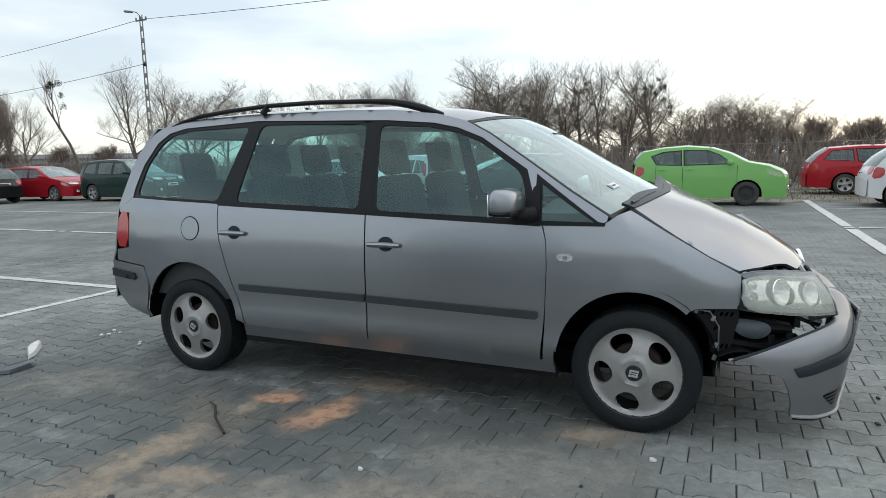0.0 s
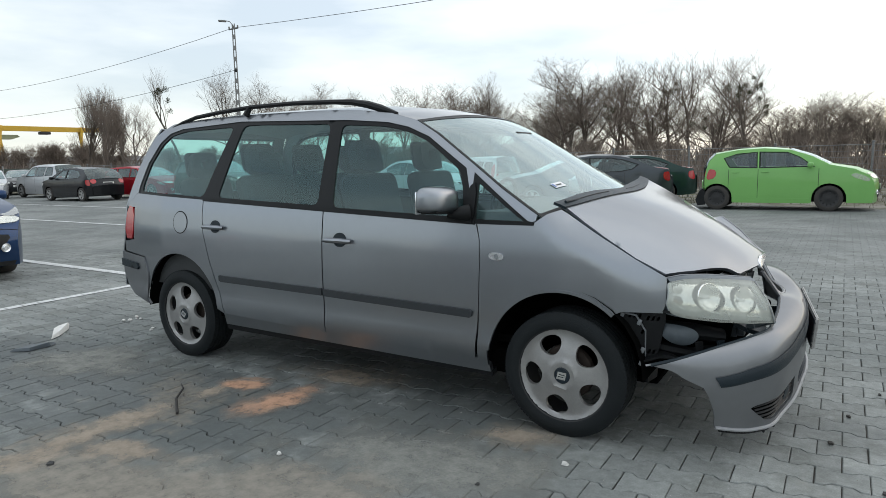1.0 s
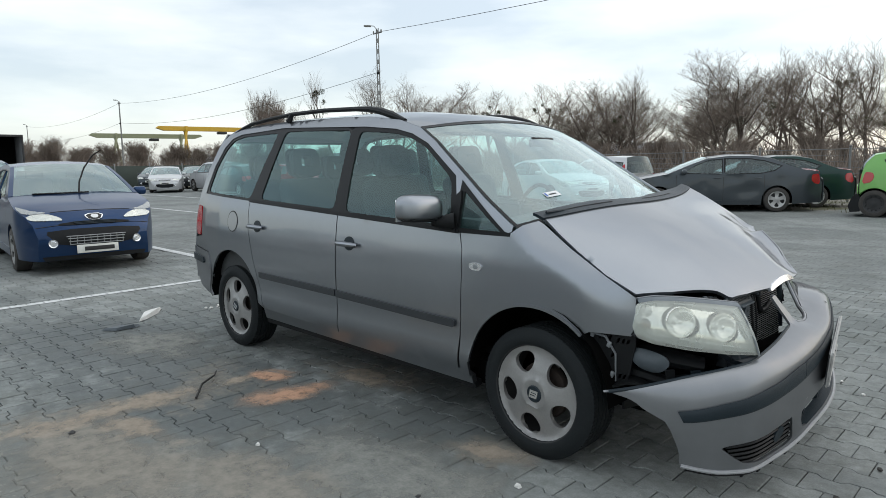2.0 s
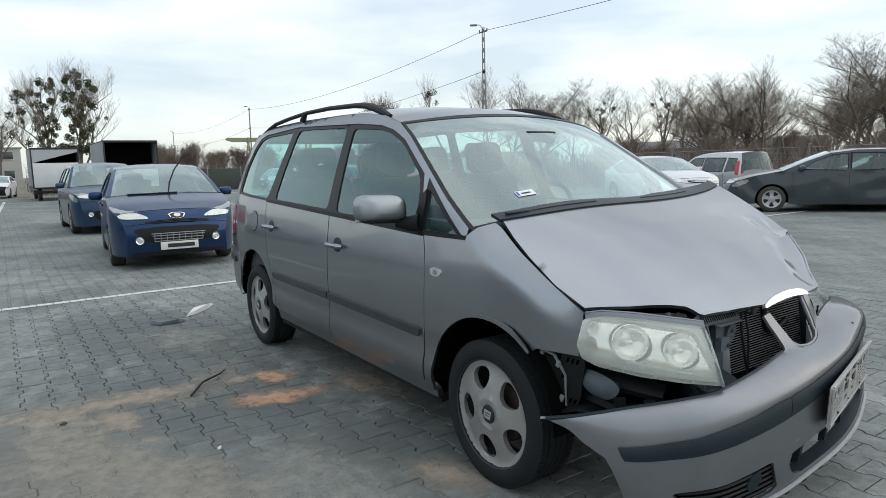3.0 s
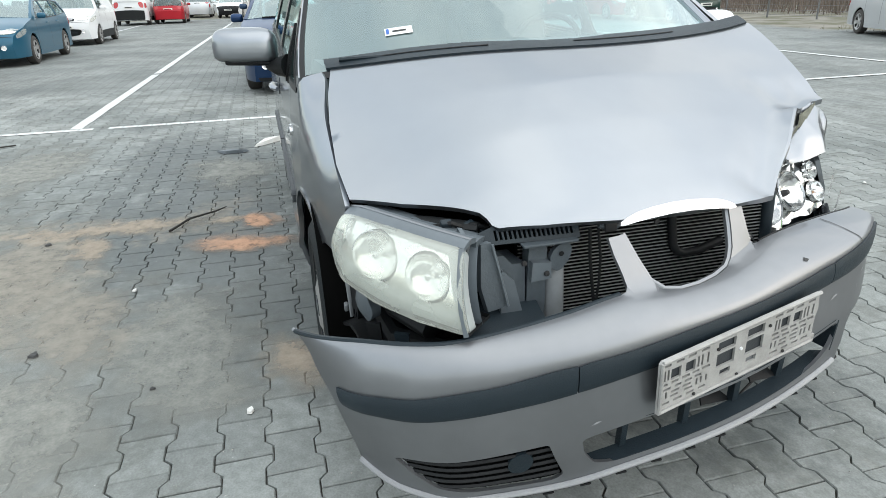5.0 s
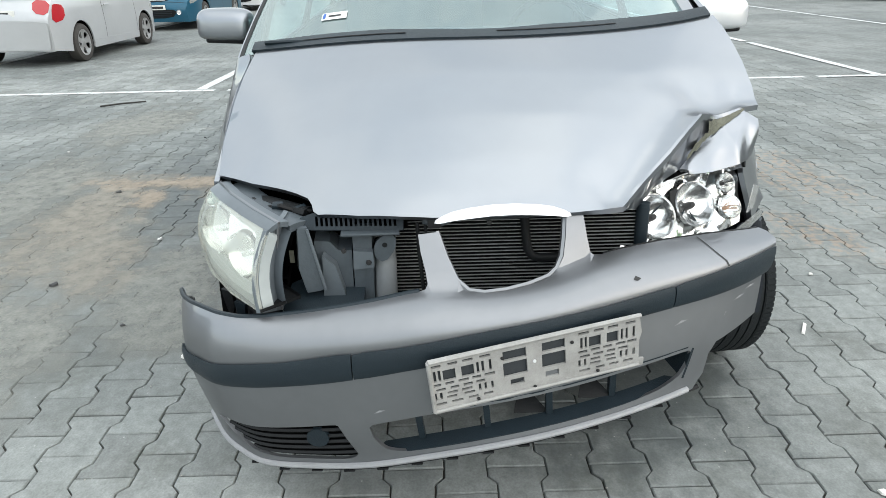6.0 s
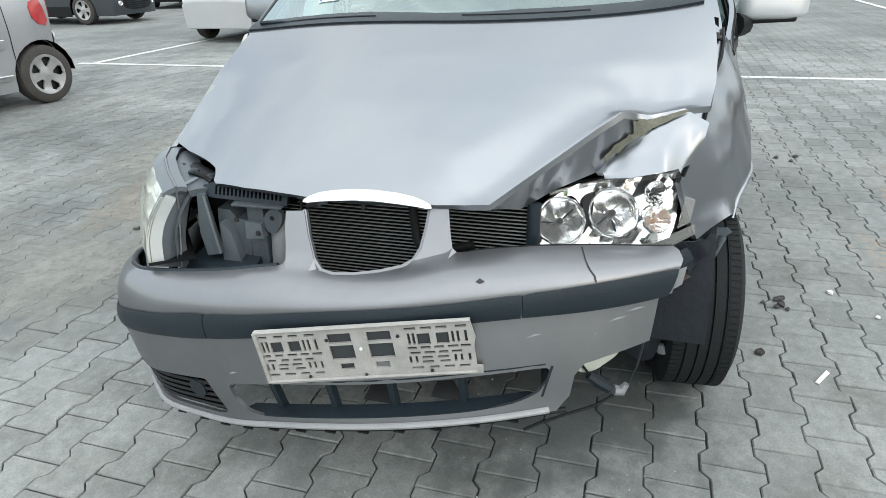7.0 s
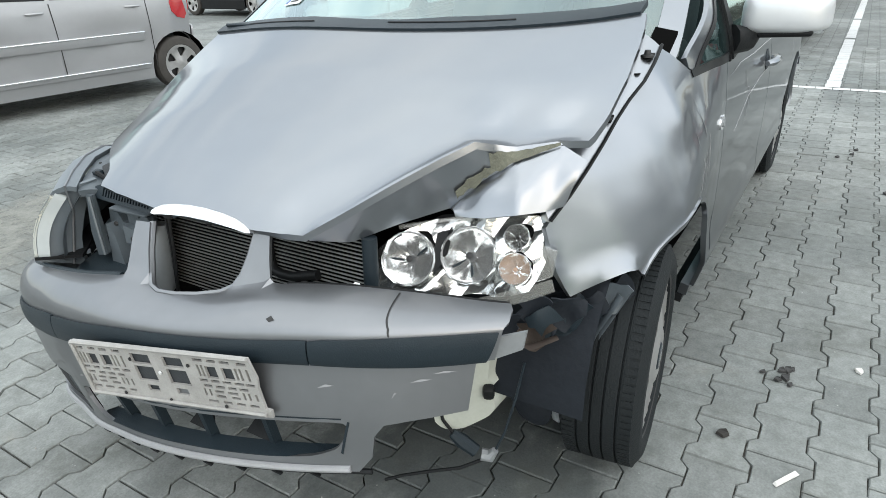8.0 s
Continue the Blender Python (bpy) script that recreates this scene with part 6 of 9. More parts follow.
def paving_material(name, random_from):
    """Worn grey concrete with dark wet stains, painted shade under the van, beige sand and an orange brick-dust spot.
    """
    m = bpy.data.materials.new(name)
    m.use_nodes = True
    n, l = m.node_tree.nodes, m.node_tree.links
    b = n["Principled BSDF"]
    geo = n.new("ShaderNodeNewGeometry")
    pos = geo.outputs["Position"]

    def noise_at(scale, detail=4, rough=0.55, stretch=None):
        t = n.new("ShaderNodeTexNoise")
        t.inputs["Scale"].default_value, t.inputs["Detail"].default_value, t.inputs["Roughness"].default_value = scale, detail, rough
        if stretch:
            mp = n.new("ShaderNodeMapping")
            mp.inputs["Scale"].default_value = stretch
            l.new(pos, mp.inputs[0])
            l.new(mp.outputs[0], t.inputs[0])
        else:
            l.new(pos, t.inputs[0])
        return t.outputs["Fac"]

    def ramp(src, a, b_, lo=0.0, hi=1.0):
        r = n.new("ShaderNodeMapRange")
        r.interpolation_type = "SMOOTHSTEP"
        r.inputs["From Min"].default_value, r.inputs["From Max"].default_value = a, b_
        r.inputs["To Min"].default_value, r.inputs["To Max"].default_value = lo, hi
        l.new(src, r.inputs[0])
        return r.outputs[0]

    def math_(op, a, b_):
        k = n.new("ShaderNodeMath")
        k.operation = op
        for i, v in enumerate((a, b_)):
            if isinstance(v, (int, float)):
                k.inputs[i].default_value = v
            else:
                l.new(v, k.inputs[i])
        return k.outputs[0]

    def mixed(fac, a, b_):
        k = n.new("ShaderNodeMix")
        k.data_type = "RGBA"
        for sock, v in (("Factor", fac), ("A", a), ("B", b_)):
            if isinstance(v, tuple):
                k.inputs[sock].default_value = (*v, 1)
            elif isinstance(v, float):
                k.inputs[sock].default_value = v
            else:
                l.new(v, k.inputs[sock])
        return k.outputs["Result"]

    def spot(x, y, rx, ry, turn, soft=0.5):
        """One where a noisy oval lies."""
        mp = n.new("ShaderNodeMapping")
        mp.vector_type = "TEXTURE"
        mp.inputs["Location"].default_value = (x, y, 0)
        mp.inputs["Rotation"].default_value = (0, 0, radians(turn))
        mp.inputs["Scale"].default_value = (rx, ry, 1)
        l.new(pos, mp.inputs[0])
        flat = n.new("ShaderNodeVectorMath")
        flat.operation = "MULTIPLY"
        flat.inputs[1].default_value = (1, 1, 0)
        l.new(mp.outputs[0], flat.inputs[0])
        ln = n.new("ShaderNodeVectorMath")
        ln.operation = "LENGTH"
        l.new(flat.outputs[0], ln.inputs[0])
        w = math_("ADD", ln.outputs["Value"], math_("MULTIPLY", math_("SUBTRACT", mid, 0.5), 2.4))
        return ramp(w, 1.0 + soft * 0.4, 1.0 - soft, 0.0, 1.0)

    mid = noise_at(7.0, 5, 0.65)
    big = noise_at(0.55, 4)
    fine = noise_at(140.0, 3)
    med = noise_at(22.0, 4)
    if random_from == "object":
        inf = n.new("ShaderNodeObjectInfo")
        rnd = inf.outputs["Random"]
    else:
        rnd = geo.outputs["Random Per Island"]
    base = mixed(ramp(big, 0.35, 0.65), (0.158, 0.172, 0.167), (0.238, 0.252, 0.243))
    tone = n.new("ShaderNodeHueSaturation")
    l.new(base, tone.inputs["Color"])
    v1 = math_("ADD", math_("MULTIPLY", rnd, 0.28), 0.86)
    v2 = math_("ADD", math_("MULTIPLY", fine, 0.7), 0.65)
    v3 = math_("ADD", math_("MULTIPLY", med, 0.8), 0.60)
    l.new(math_("MULTIPLY", math_("MULTIPLY", v1, v2), v3), tone.inputs["Value"])
    col = tone.outputs["Color"]
    # dark damp stains, plus a van-sized oval that paints in its shade
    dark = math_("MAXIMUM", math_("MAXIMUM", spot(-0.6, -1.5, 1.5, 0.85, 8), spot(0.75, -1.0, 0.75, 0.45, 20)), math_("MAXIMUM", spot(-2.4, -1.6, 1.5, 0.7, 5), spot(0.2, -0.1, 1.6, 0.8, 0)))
    # first oval: painted shade on the ground below the front bumper
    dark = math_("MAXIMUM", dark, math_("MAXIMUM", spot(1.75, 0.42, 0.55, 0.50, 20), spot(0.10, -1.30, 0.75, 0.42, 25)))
    # more dark ovals, along the flank and by the front wheel
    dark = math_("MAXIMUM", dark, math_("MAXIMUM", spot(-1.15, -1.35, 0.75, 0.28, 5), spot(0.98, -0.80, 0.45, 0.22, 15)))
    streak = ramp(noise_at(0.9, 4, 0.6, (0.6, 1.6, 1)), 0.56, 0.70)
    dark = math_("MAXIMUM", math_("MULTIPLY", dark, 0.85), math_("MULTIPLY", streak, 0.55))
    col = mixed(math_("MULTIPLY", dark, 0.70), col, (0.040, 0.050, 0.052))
    # ingrained dirt in patches
    dirt = math_("MULTIPLY", ramp(noise_at(2.3, 6, 0.68), 0.47, 0.66), ramp(noise_at(31.0, 4, 0.7), 0.30, 0.62, 0.35, 1.0))
    col = mixed(math_("MULTIPLY", dirt, 0.50), col, (0.085, 0.090, 0.078))
    pale = math_("MULTIPLY", ramp(noise_at(1.7, 6, 0.7, (1.3, 0.8, 1)), 0.58, 0.74), ramp(mid, 0.38, 0.6))
    col = mixed(math_("MULTIPLY", pale, 0.35), col, (0.36, 0.34, 0.29))
    # pale sand, then orange dust
    sand = math_("MAXIMUM", math_("MAXIMUM", spot(-0.72, -2.0, 0.85, 0.16, 72), spot(0.2, -2.3, 0.7, 0.35, 10)), math_("MAXIMUM", spot(-0.1, -0.62, 0.5, 0.22, 10), spot(1.22, -0.98, 0.22, 0.16, 30)))
    sand = math_("MAXIMUM", sand, spot(-0.75, -1.45, 0.18, 0.5, 50))
    sand = math_("MULTIPLY", sand, ramp(med, 0.35, 0.6, 0.35, 1.0))
    col = mixed(math_("MULTIPLY", sand, 0.35), col, (0.33, 0.27, 0.20))
    orange = math_("MAXIMUM", spot(-0.22, -1.18, 0.12, 0.30, -22, 0.6), spot(-0.62, -1.04, 0.17, 0.09, 40, 0.6))
    orange = math_("MULTIPLY", orange, ramp(mid, 0.36, 0.56, 0.05, 1.0))
    col = mixed(math_("MULTIPLY", orange, 0.5), col, (0.50, 0.27, 0.15))
    left_sand = math_("MAXIMUM", spot(0.5, 1.9, 0.4, 0.2, 20), spot(-0.6, 2.3, 0.7, 0.3, 0))
    col = mixed(math_("MULTIPLY", math_("MULTIPLY", left_sand, ramp(med, 0.45, 0.6)), 0.5), col, (0.32, 0.22, 0.15))
    # specks of grit
    sp = n.new("ShaderNodeTexVoronoi")
    sp.inputs["Scale"].default_value = 26
    l.new(pos, sp.inputs["Vector"])
    speck = math_("MULTIPLY", ramp(sp.outputs["Distance"], 0.09, 0.05), ramp(mid, 0.50, 0.62))
    col = mixed(math_("MULTIPLY", speck, 0.7), col, (0.45, 0.45, 0.43))
    if random_from == "far":
        # the paving goes on as a finer pattern where it stays far off, then bare earth and grass by the fence
        br = n.new("ShaderNodeTexBrick")
        br.inputs["Scale"].default_value = 1.0
        br.inputs["Brick Width"].default_value, br.inputs["Row Height"].default_value = JX, JY
        br.inputs["Mortar Size"].default_value, br.inputs["Mortar Smooth"].default_value = 0.006, 0.3
        br.inputs["Color1"].default_value, br.inputs["Color2"].default_value, br.inputs["Mortar"].default_value = (1, 1, 1, 1), (0.90, 0.90, 0.90, 1), (0.60, 0.60, 0.60, 1)
        l.new(pos, br.inputs["Vector"])
        k = n.new("ShaderNodeMix")
        k.data_type, k.blend_type = "RGBA", "MULTIPLY"
        k.inputs["Factor"].default_value = 1.0
        l.new(col, k.inputs["A"])
        l.new(br.outputs["Color"], k.inputs["B"])
        col = k.outputs["Result"]
        sep = n.new("ShaderNodeSeparateXYZ")
        l.new(pos, sep.inputs[0])
        edge = math_("ADD", sep.outputs["Y"], math_("MULTIPLY", math_("SUBTRACT", noise_at(0.35, 5, 0.7), 0.5), 7.0))
        earth = ramp(edge, 15.2, 16.4)
        soil = mixed(ramp(noise_at(0.8, 5), 0.4, 0.62), (0.20, 0.185, 0.16), (0.085, 0.085, 0.045))
        col = mixed(earth, col, soil)
        west = ramp(sep.outputs["X"], -44.0, -47.0)
        col = mixed(west, col, soil)
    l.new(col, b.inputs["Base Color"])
    rough = ramp(dark, 0.0, 1.0, 0.86, 0.62)
    l.new(rough, b.inputs["Roughness"])
    b.inputs["Specular IOR Level"].default_value = 0.4
    bp = n.new("ShaderNodeBump")
    bp.inputs["Strength"].default_value, bp.inputs["Distance"].default_value = 0.35, 0.006
    hsum = math_("ADD", math_("MULTIPLY", fine, 0.5), med)
    l.new(hsum, bp.inputs["Height"])
    l.new(bp.outputs[0], b.inputs["Normal"])
    return m


PAVE_PIECE = paving_material("concrete_paver", "object")
PAVE_JOINED = paving_material("concrete_pavers", "island")
PAVE_FAR = paving_material("concrete_paving_far", "far")
SANDY = mat("sandy_joint", (0.078, 0.074, 0.064), 0.95, 0, 0, 0.3, 3.0, 0.4, 200)
LINEPAINT = mat("worn_white_road_paint", (0.62, 0.63, 0.63), 0.7, 0, 0, 0.10, 5, 0.2, 120, var2=(0.40, 0.41, 0.40))



def silt_material():
    """Thin dried silt and blown sand that fills the joints in patches and leaves the rest bare."""
    m = bpy.data.materials.new("dried_silt")
    m.use_nodes = True
    n, l = m.node_tree.nodes, m.node_tree.links
    b = n["Principled BSDF"]
    pos = n.new("ShaderNodeNewGeometry").outputs["Position"]

    def noise_at(scale, detail=5, rough=0.6):
        t = n.new("ShaderNodeTexNoise")
        t.inputs["Scale"].default_value, t.inputs["Detail"].default_value, t.inputs["Roughness"].default_value = scale, detail, rough
        l.new(pos, t.inputs[0])
        return t.outputs["Fac"]

    def ramp(src, a, b_, lo=0.0, hi=1.0):
        r = n.new("ShaderNodeMapRange")
        r.interpolation_type = "SMOOTHSTEP"
        for i, v in enumerate((a, b_, lo, hi)):
            r.inputs[i + 1].default_value = v
        l.new(src, r.inputs[0])
        return r.outputs[0]

    def calc(op, a, b_):
        k = n.new("ShaderNodeMath")
        k.operation = op
        for i, v in enumerate((a, b_)):
            if isinstance(v, (int, float)):
                k.inputs[i].default_value = v
            else:
                l.new(v, k.inputs[i])
        return k.outputs[0]

    wide, mid, fine = noise_at(3.2), noise_at(11.0, 5, 0.65), noise_at(90.0, 4, 0.6)

    def patch(x, y, rx, ry, turn):
        mp = n.new("ShaderNodeMapping")
        mp.vector_type = "TEXTURE"
        mp.inputs["Location"].default_value = (x, y, 0)
        mp.inputs["Rotation"].default_value = (0, 0, radians(turn))
        mp.inputs["Scale"].default_value = (rx, ry, 100)
        l.new(pos, mp.inputs[0])
        ln = n.new("ShaderNodeVectorMath")
        ln.operation = "LENGTH"
        l.new(mp.outputs[0], ln.inputs[0])
        return ramp(calc("ADD", ln.outputs["Value"], calc("MULTIPLY", calc("SUBTRACT", wide, 0.5), 2.2)), 1.25, 0.35)

    def most(rows):
        out = None
        for r in rows:
            p = patch(*r)
            out = p if out is None else calc("MAXIMUM", out, p)
        return out
    silt = most([(0.95, -1.45, 0.65, 0.36, 15), (0.25, -2.15, 0.75, 0.34, 5), (1.35, -1.95, 0.60, 0.36, 20), (-1.95, -1.30, 0.55, 0.36, 10), (-0.6, -2.9, 1.0, 0.5, 10), (1.6, -2.7, 0.8, 0.5, 30), (-2.6, -3.0, 0.9, 0.5, 0)])
    tan = most([(-0.05, -2.30, 0.95, 0.34, 6), (0.7, -1.9, 0.5, 0.3, 0)])
    sand = most([(-0.69, -1.95, 0.15, 0.62, 2), (-0.35, -2.05, 0.35, 0.12, 10), (-0.05, -0.68, 0.34, 0.14, 5), (1.22, -1.00, 0.26, 0.12, 15), (-0.64, -1.30, 0.10, 0.16, 0)])
    brick = most([(-0.16, -1.20, 0.14, 0.33, -14), (-0.55, -1.11, 0.19, 0.10, 10)])
    cover = calc("MAXIMUM", calc("MULTIPLY", calc("MAXIMUM", silt, tan), ramp(mid, 0.24, 0.66, 0.35, 0.82)), calc("MAXIMUM", calc("MULTIPLY", sand, ramp(mid, 0.22, 0.70, 0.35, 0.80)), calc("MULTIPLY", brick, ramp(mid, 0.28, 0.55, 0.25, 0.97))))

    def mixed(fac, a, b_):
        k = n.new("ShaderNodeMix")
        k.data_type = "RGBA"
        for sock, v in (("Factor", fac), ("A", a), ("B", b_)):
            if isinstance(v, tuple):
                k.inputs[sock].default_value = (*v, 1)
            else:
                l.new(v, k.inputs[sock])
        return k.outputs["Result"]
    col = mixed(ramp(fine, 0.3, 0.7), (0.235, 0.240, 0.222), (0.320, 0.320, 0.290))
    col = mixed(calc("MULTIPLY", tan, 0.6), col, (0.330, 0.290, 0.240))
    col = mixed(sand, col, mixed(ramp(fine, 0.2, 0.8), (0.370, 0.305, 0.240), (0.450, 0.380, 0.305)))
    col = mixed(brick, col, mixed(ramp(fine, 0.2, 0.8), (0.46, 0.265, 0.175), (0.56, 0.345, 0.235)))
    l.new(col, b.inputs["Base Color"])
    b.inputs["Roughness"].default_value = 0.92
    b.inputs["Specular IOR Level"].default_value = 0.2
    clear = n.new("ShaderNodeBsdfTransparent")
    mx = n.new("ShaderNodeMixShader")
    l.new(cover, mx.inputs[0])
    l.new(clear.outputs[0], mx.inputs[1])
    l.new(b.outputs[0], mx.inputs[2])
    l.new(mx.outputs[0], n["Material Output"].inputs[0])
    return m


film_bm = sheet(smooth_poly([(-4.0, -0.95), (-2.0, -0.45), (-0.6, -0.35), (1.0, -0.50), (2.2, -1.2), (2.7, -2.4), (2.3, -3.3), (0.0, -3.7), (-2.6, -3.8), (-4.2, -3.2)], 2), lambda x, y: (x, y, 0.0034), [], 0.3, 0.0, (0, 0, 1))
tagged(part("silt", film_bm, silt_material(), smooth=False), "thin dried silt, sand and orange brick dust on paving", "silt", kind="stuff")

# where single pavers lie
PX0, PX1, PY0, PY1 = -7.5, 5.6, -8.0, 4.6
gb = bmesh.new()
xs = [-900, -120, -40, PX0, PX1, 40, 120, 900]
ys = [-900, -120, -40, PY0, PY1, 40, 120, 900]
gv = {}
for i, gx_ in enumerate(xs):
    for j, gy_ in enumerate(ys):
        gv[i, j] = gb.verts.new((gx_, gy_, -0.006))
low = {(i, j): gb.verts.new((xs[i], ys[j], -0.013)) for i in (3, 4) for j in (3, 4)}
for i in range(7):
    for j in range(7):
        if (i, j) == (3, 3):
            gb.faces.new([low[3, 3], low[4, 3], low[4, 4], low[3, 4]])
        else:
            gb.faces.new([gv[i, j], gv[i + 1, j], gv[i + 1, j + 1], gv[i, j + 1]])
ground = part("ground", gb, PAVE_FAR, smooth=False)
tagged(ground, "grey concrete block paving, sandy and damp stains, shade painted under the van", "paving", kind="structure")
ground.data.materials.append(SANDY)
for p in ground.data.polygons:
    if p.center.z < -0.010:
        p.material_index = 1

SHAPE = [(-0.098, -0.0872), (-0.064, -0.0872), (-0.038, -0.0622), (0.038, -0.0622), (0.064, -0.0872), (0.098, -0.0872)]
SHAPE = SHAPE + [(-x, -y) for x, y in SHAPE]


def paver_geometry(cx=0.0, cy=0.0, dz=0.0, tx=0.0, ty=0.0):
    top = [(cx + x * 0.965, cy + y * 0.96, dz + x * tx + y * ty) for x, y in SHAPE]
    foot = [(cx + x, cy + y, dz - 0.0045 + x * tx + y * ty) for x, y in SHAPE]
    base = [(cx + x, cy + y, -0.024) for x, y in SHAPE]
    return top + foot + base


def paver_faces(o=0):
    n = 12
    f = [tuple(range(o, o + n))]
    for k in range(n):
        j = (k + 1) % n
        f.append((o + j, o + k, o + n + k, o + n + j))
        f.append((o + n + j, o + n + k, o + 2 * n + k, o + 2 * n + j))
    return f


def lay_paving():
    rp = random.Random(11)
    co, faces, single = [], [], []
    for k in range(int((PY0 - Y0) / JY) - 1, int((PY1 - Y0) / JY) + 2):
        cy = Y0 + k * JY
        if not PY0 - 0.09 < cy < PY1 + 0.09:
            continue
        for i in range(int((PX0 - X0) / JX) - 2, int((PX1 - X0) / JX) + 2):
            cx = X0 + 0.1 + i * JX + (0.1 if k % 2 else 0.0)
            if not PX0 - 0.12 < cx < PX1 + 0.12:
                continue
            dz, tx, ty = rp.uniform(-0.0025, 0.0005), rp.uniform(-0.012, 0.012), rp.uniform(-0.012, 0.012)
            jx, jy = rp.uniform(-0.0015, 0.0015), rp.uniform(-0.0012, 0.0012)
            if 1.8 < cx < 3.65 and -2.6 < cy < 2.2:
                single.append((cx + jx, cy + jy, dz, tx, ty))
                continue
            o = len(co)
            co += paver_geometry(cx + jx, cy + jy, dz, tx, ty)
            faces += paver_faces(o)
    me = bpy.data.meshes.new("paving")
    me.from_pydata(co, [], faces)
    me.materials.append(PAVE_JOINED)
    ob = new("paving", me)
    ob.parent = ground
    tagged(ob, kind="stuff")
    one = bpy.data.meshes.new("paver")
    one.from_pydata(paver_geometry(), [], paver_faces())
    one.materials.append(PAVE_PIECE)
    for cx, cy, dz, tx, ty in single[:300]:
        p = new("paver", one)
        p.parent = ground
        p.matrix_basis = Matrix.Translation((cx, cy, dz)) @ Euler((ty, -tx, 0)).to_matrix().to_4x4()


def road_line(x0, y0, x1, y1, w=0.11, z=0.0035):
    """A painted line, broken where the pavers meet."""
    bm = bmesh.new()
    d = Vector((x1 - x0, y1 - y0, 0))
    ln = d.length
    d.normalize()
    s = Vector((-d.y, d.x, 0)) * w / 2
    rl = random.Random(int(abs(x0 * 31 + y0 * 17)) + 3)
    k = 0.0
    while k < ln:
        e = min(ln, k + (JY if abs(d.y) > 0.5 else JX))
        a, b = Vector((x0, y0, z)) + d * (k + 0.004), Vector((x0, y0, z)) + d * (e - 0.004)
        ja, jb = rl.uniform(0.9, 1.08), rl.uniform(0.9, 1.08)
        if rl.random() > 0.03:
            bm.faces.new([bm.verts.new(a - s * ja), bm.verts.new(b - s * jb), bm.verts.new(b + s * ja), bm.verts.new(a + s * jb)])
        k = e
    ob = part("road_marking", bm, LINEPAINT, smooth=False)
    return tagged(ob, "worn white painted parking bay line on paving", "road marking", "parking lines", "structure")


road_line(-4.45, -10.5, -4.45, 14.0)
for yy in (-7.35, -3.05, 1.12, 5.45, 9.7):
    road_line(-4.52, yy, -40.0, yy + (0.95 if yy == -3.05 else 0.3), 0.13)
road_line(3.8, 5.9, 3.8, 16.4, 0.18)
road_line(3.95, 9.25, 9.0, 9.3, 0.10)
road_line(3.95, 13.6, 9.0, 13.6, 0.10)

# ---- loose things on the ground ----
DEBRIS_WHITE = mat("white_plastic_shard_mat", (0.68, 0.67, 0.64), 0.5, 0, 0.2, 0.15, 20)
TWIG = mat("dark_stick", (0.03, 0.028, 0.025), 0.8)


def shard(name, label, pts, h, material, cat="debris"):
    bm = bmesh.new()
    n = len(pts)
    mid = Vector((sum(p[0] for p in pts) / n, sum(p[1] for p in pts) / n, h))
    a = [bm.verts.new((p[0], p[1], 0.003)) for p in pts]
    b = [bm.verts.new((p[0] * 0.85 + mid.x * 0.15, p[1] * 0.85 + mid.y * 0.15, h * (0.5 + 0.5 * ((i * 7) % 3) / 2) + 0.004)) for i, p in enumerate(pts)]
    for i in range(n):
        j = (i + 1) % n
        bm.faces.new((a[i], a[j], b[j], b[i]))
    bm.faces.new(b)
    return tagged(part(name, bm, material, smooth=False), label, cat)


shard("plastic_shard", "long curved white plastic shard on paving", [(-2.80, -1.12), (-2.86, -1.02), (-3.02, -0.86), (-3.20, -0.76), (-3.10, -0.90), (-2.96, -1.02)], 0.045, DEBRIS_WHITE)
shard("trim_fragment", "dark broken plastic trim strip on paving", [(-2.72, -1.46), (-2.60, -1.38), (-2.60, -1.22), (-2.64, -1.16), (-2.70, -1.30)], 0.03, BLUEGREY)
tagged(part("stick", tube([(-0.50, -1.63, 0.012), (-0.66, -1.52, 0.03), (-0.80, -1.37, 0.02), (-0.90, -1.31, 0.012)], [0.008, 0.007, 0.006, 0.004], 6), TWIG), "thin dark bent stick on stained paving", "stick")
tagged(part("stick", tube([(-3.52, -3.83, 0.012), (-3.62, -3.65, 0.018), (-3.76, -3.42, 0.012)], [0.010, 0.010, 0.008], 6), TWIG), "dark straight stick on paving", "stick")
shard("plastic_strip", "small pale plastic strip on paving", [(1.515, 1.285), (1.505, 1.275), (1.425, 1.325), (1.435, 1.335)], 0.006, DEBRIS_WHITE)
rg = random.Random(5)
GRIT = mat("grit", (0.05, 0.05, 0.05), 0.8, 0, 0, 0.4, 40)
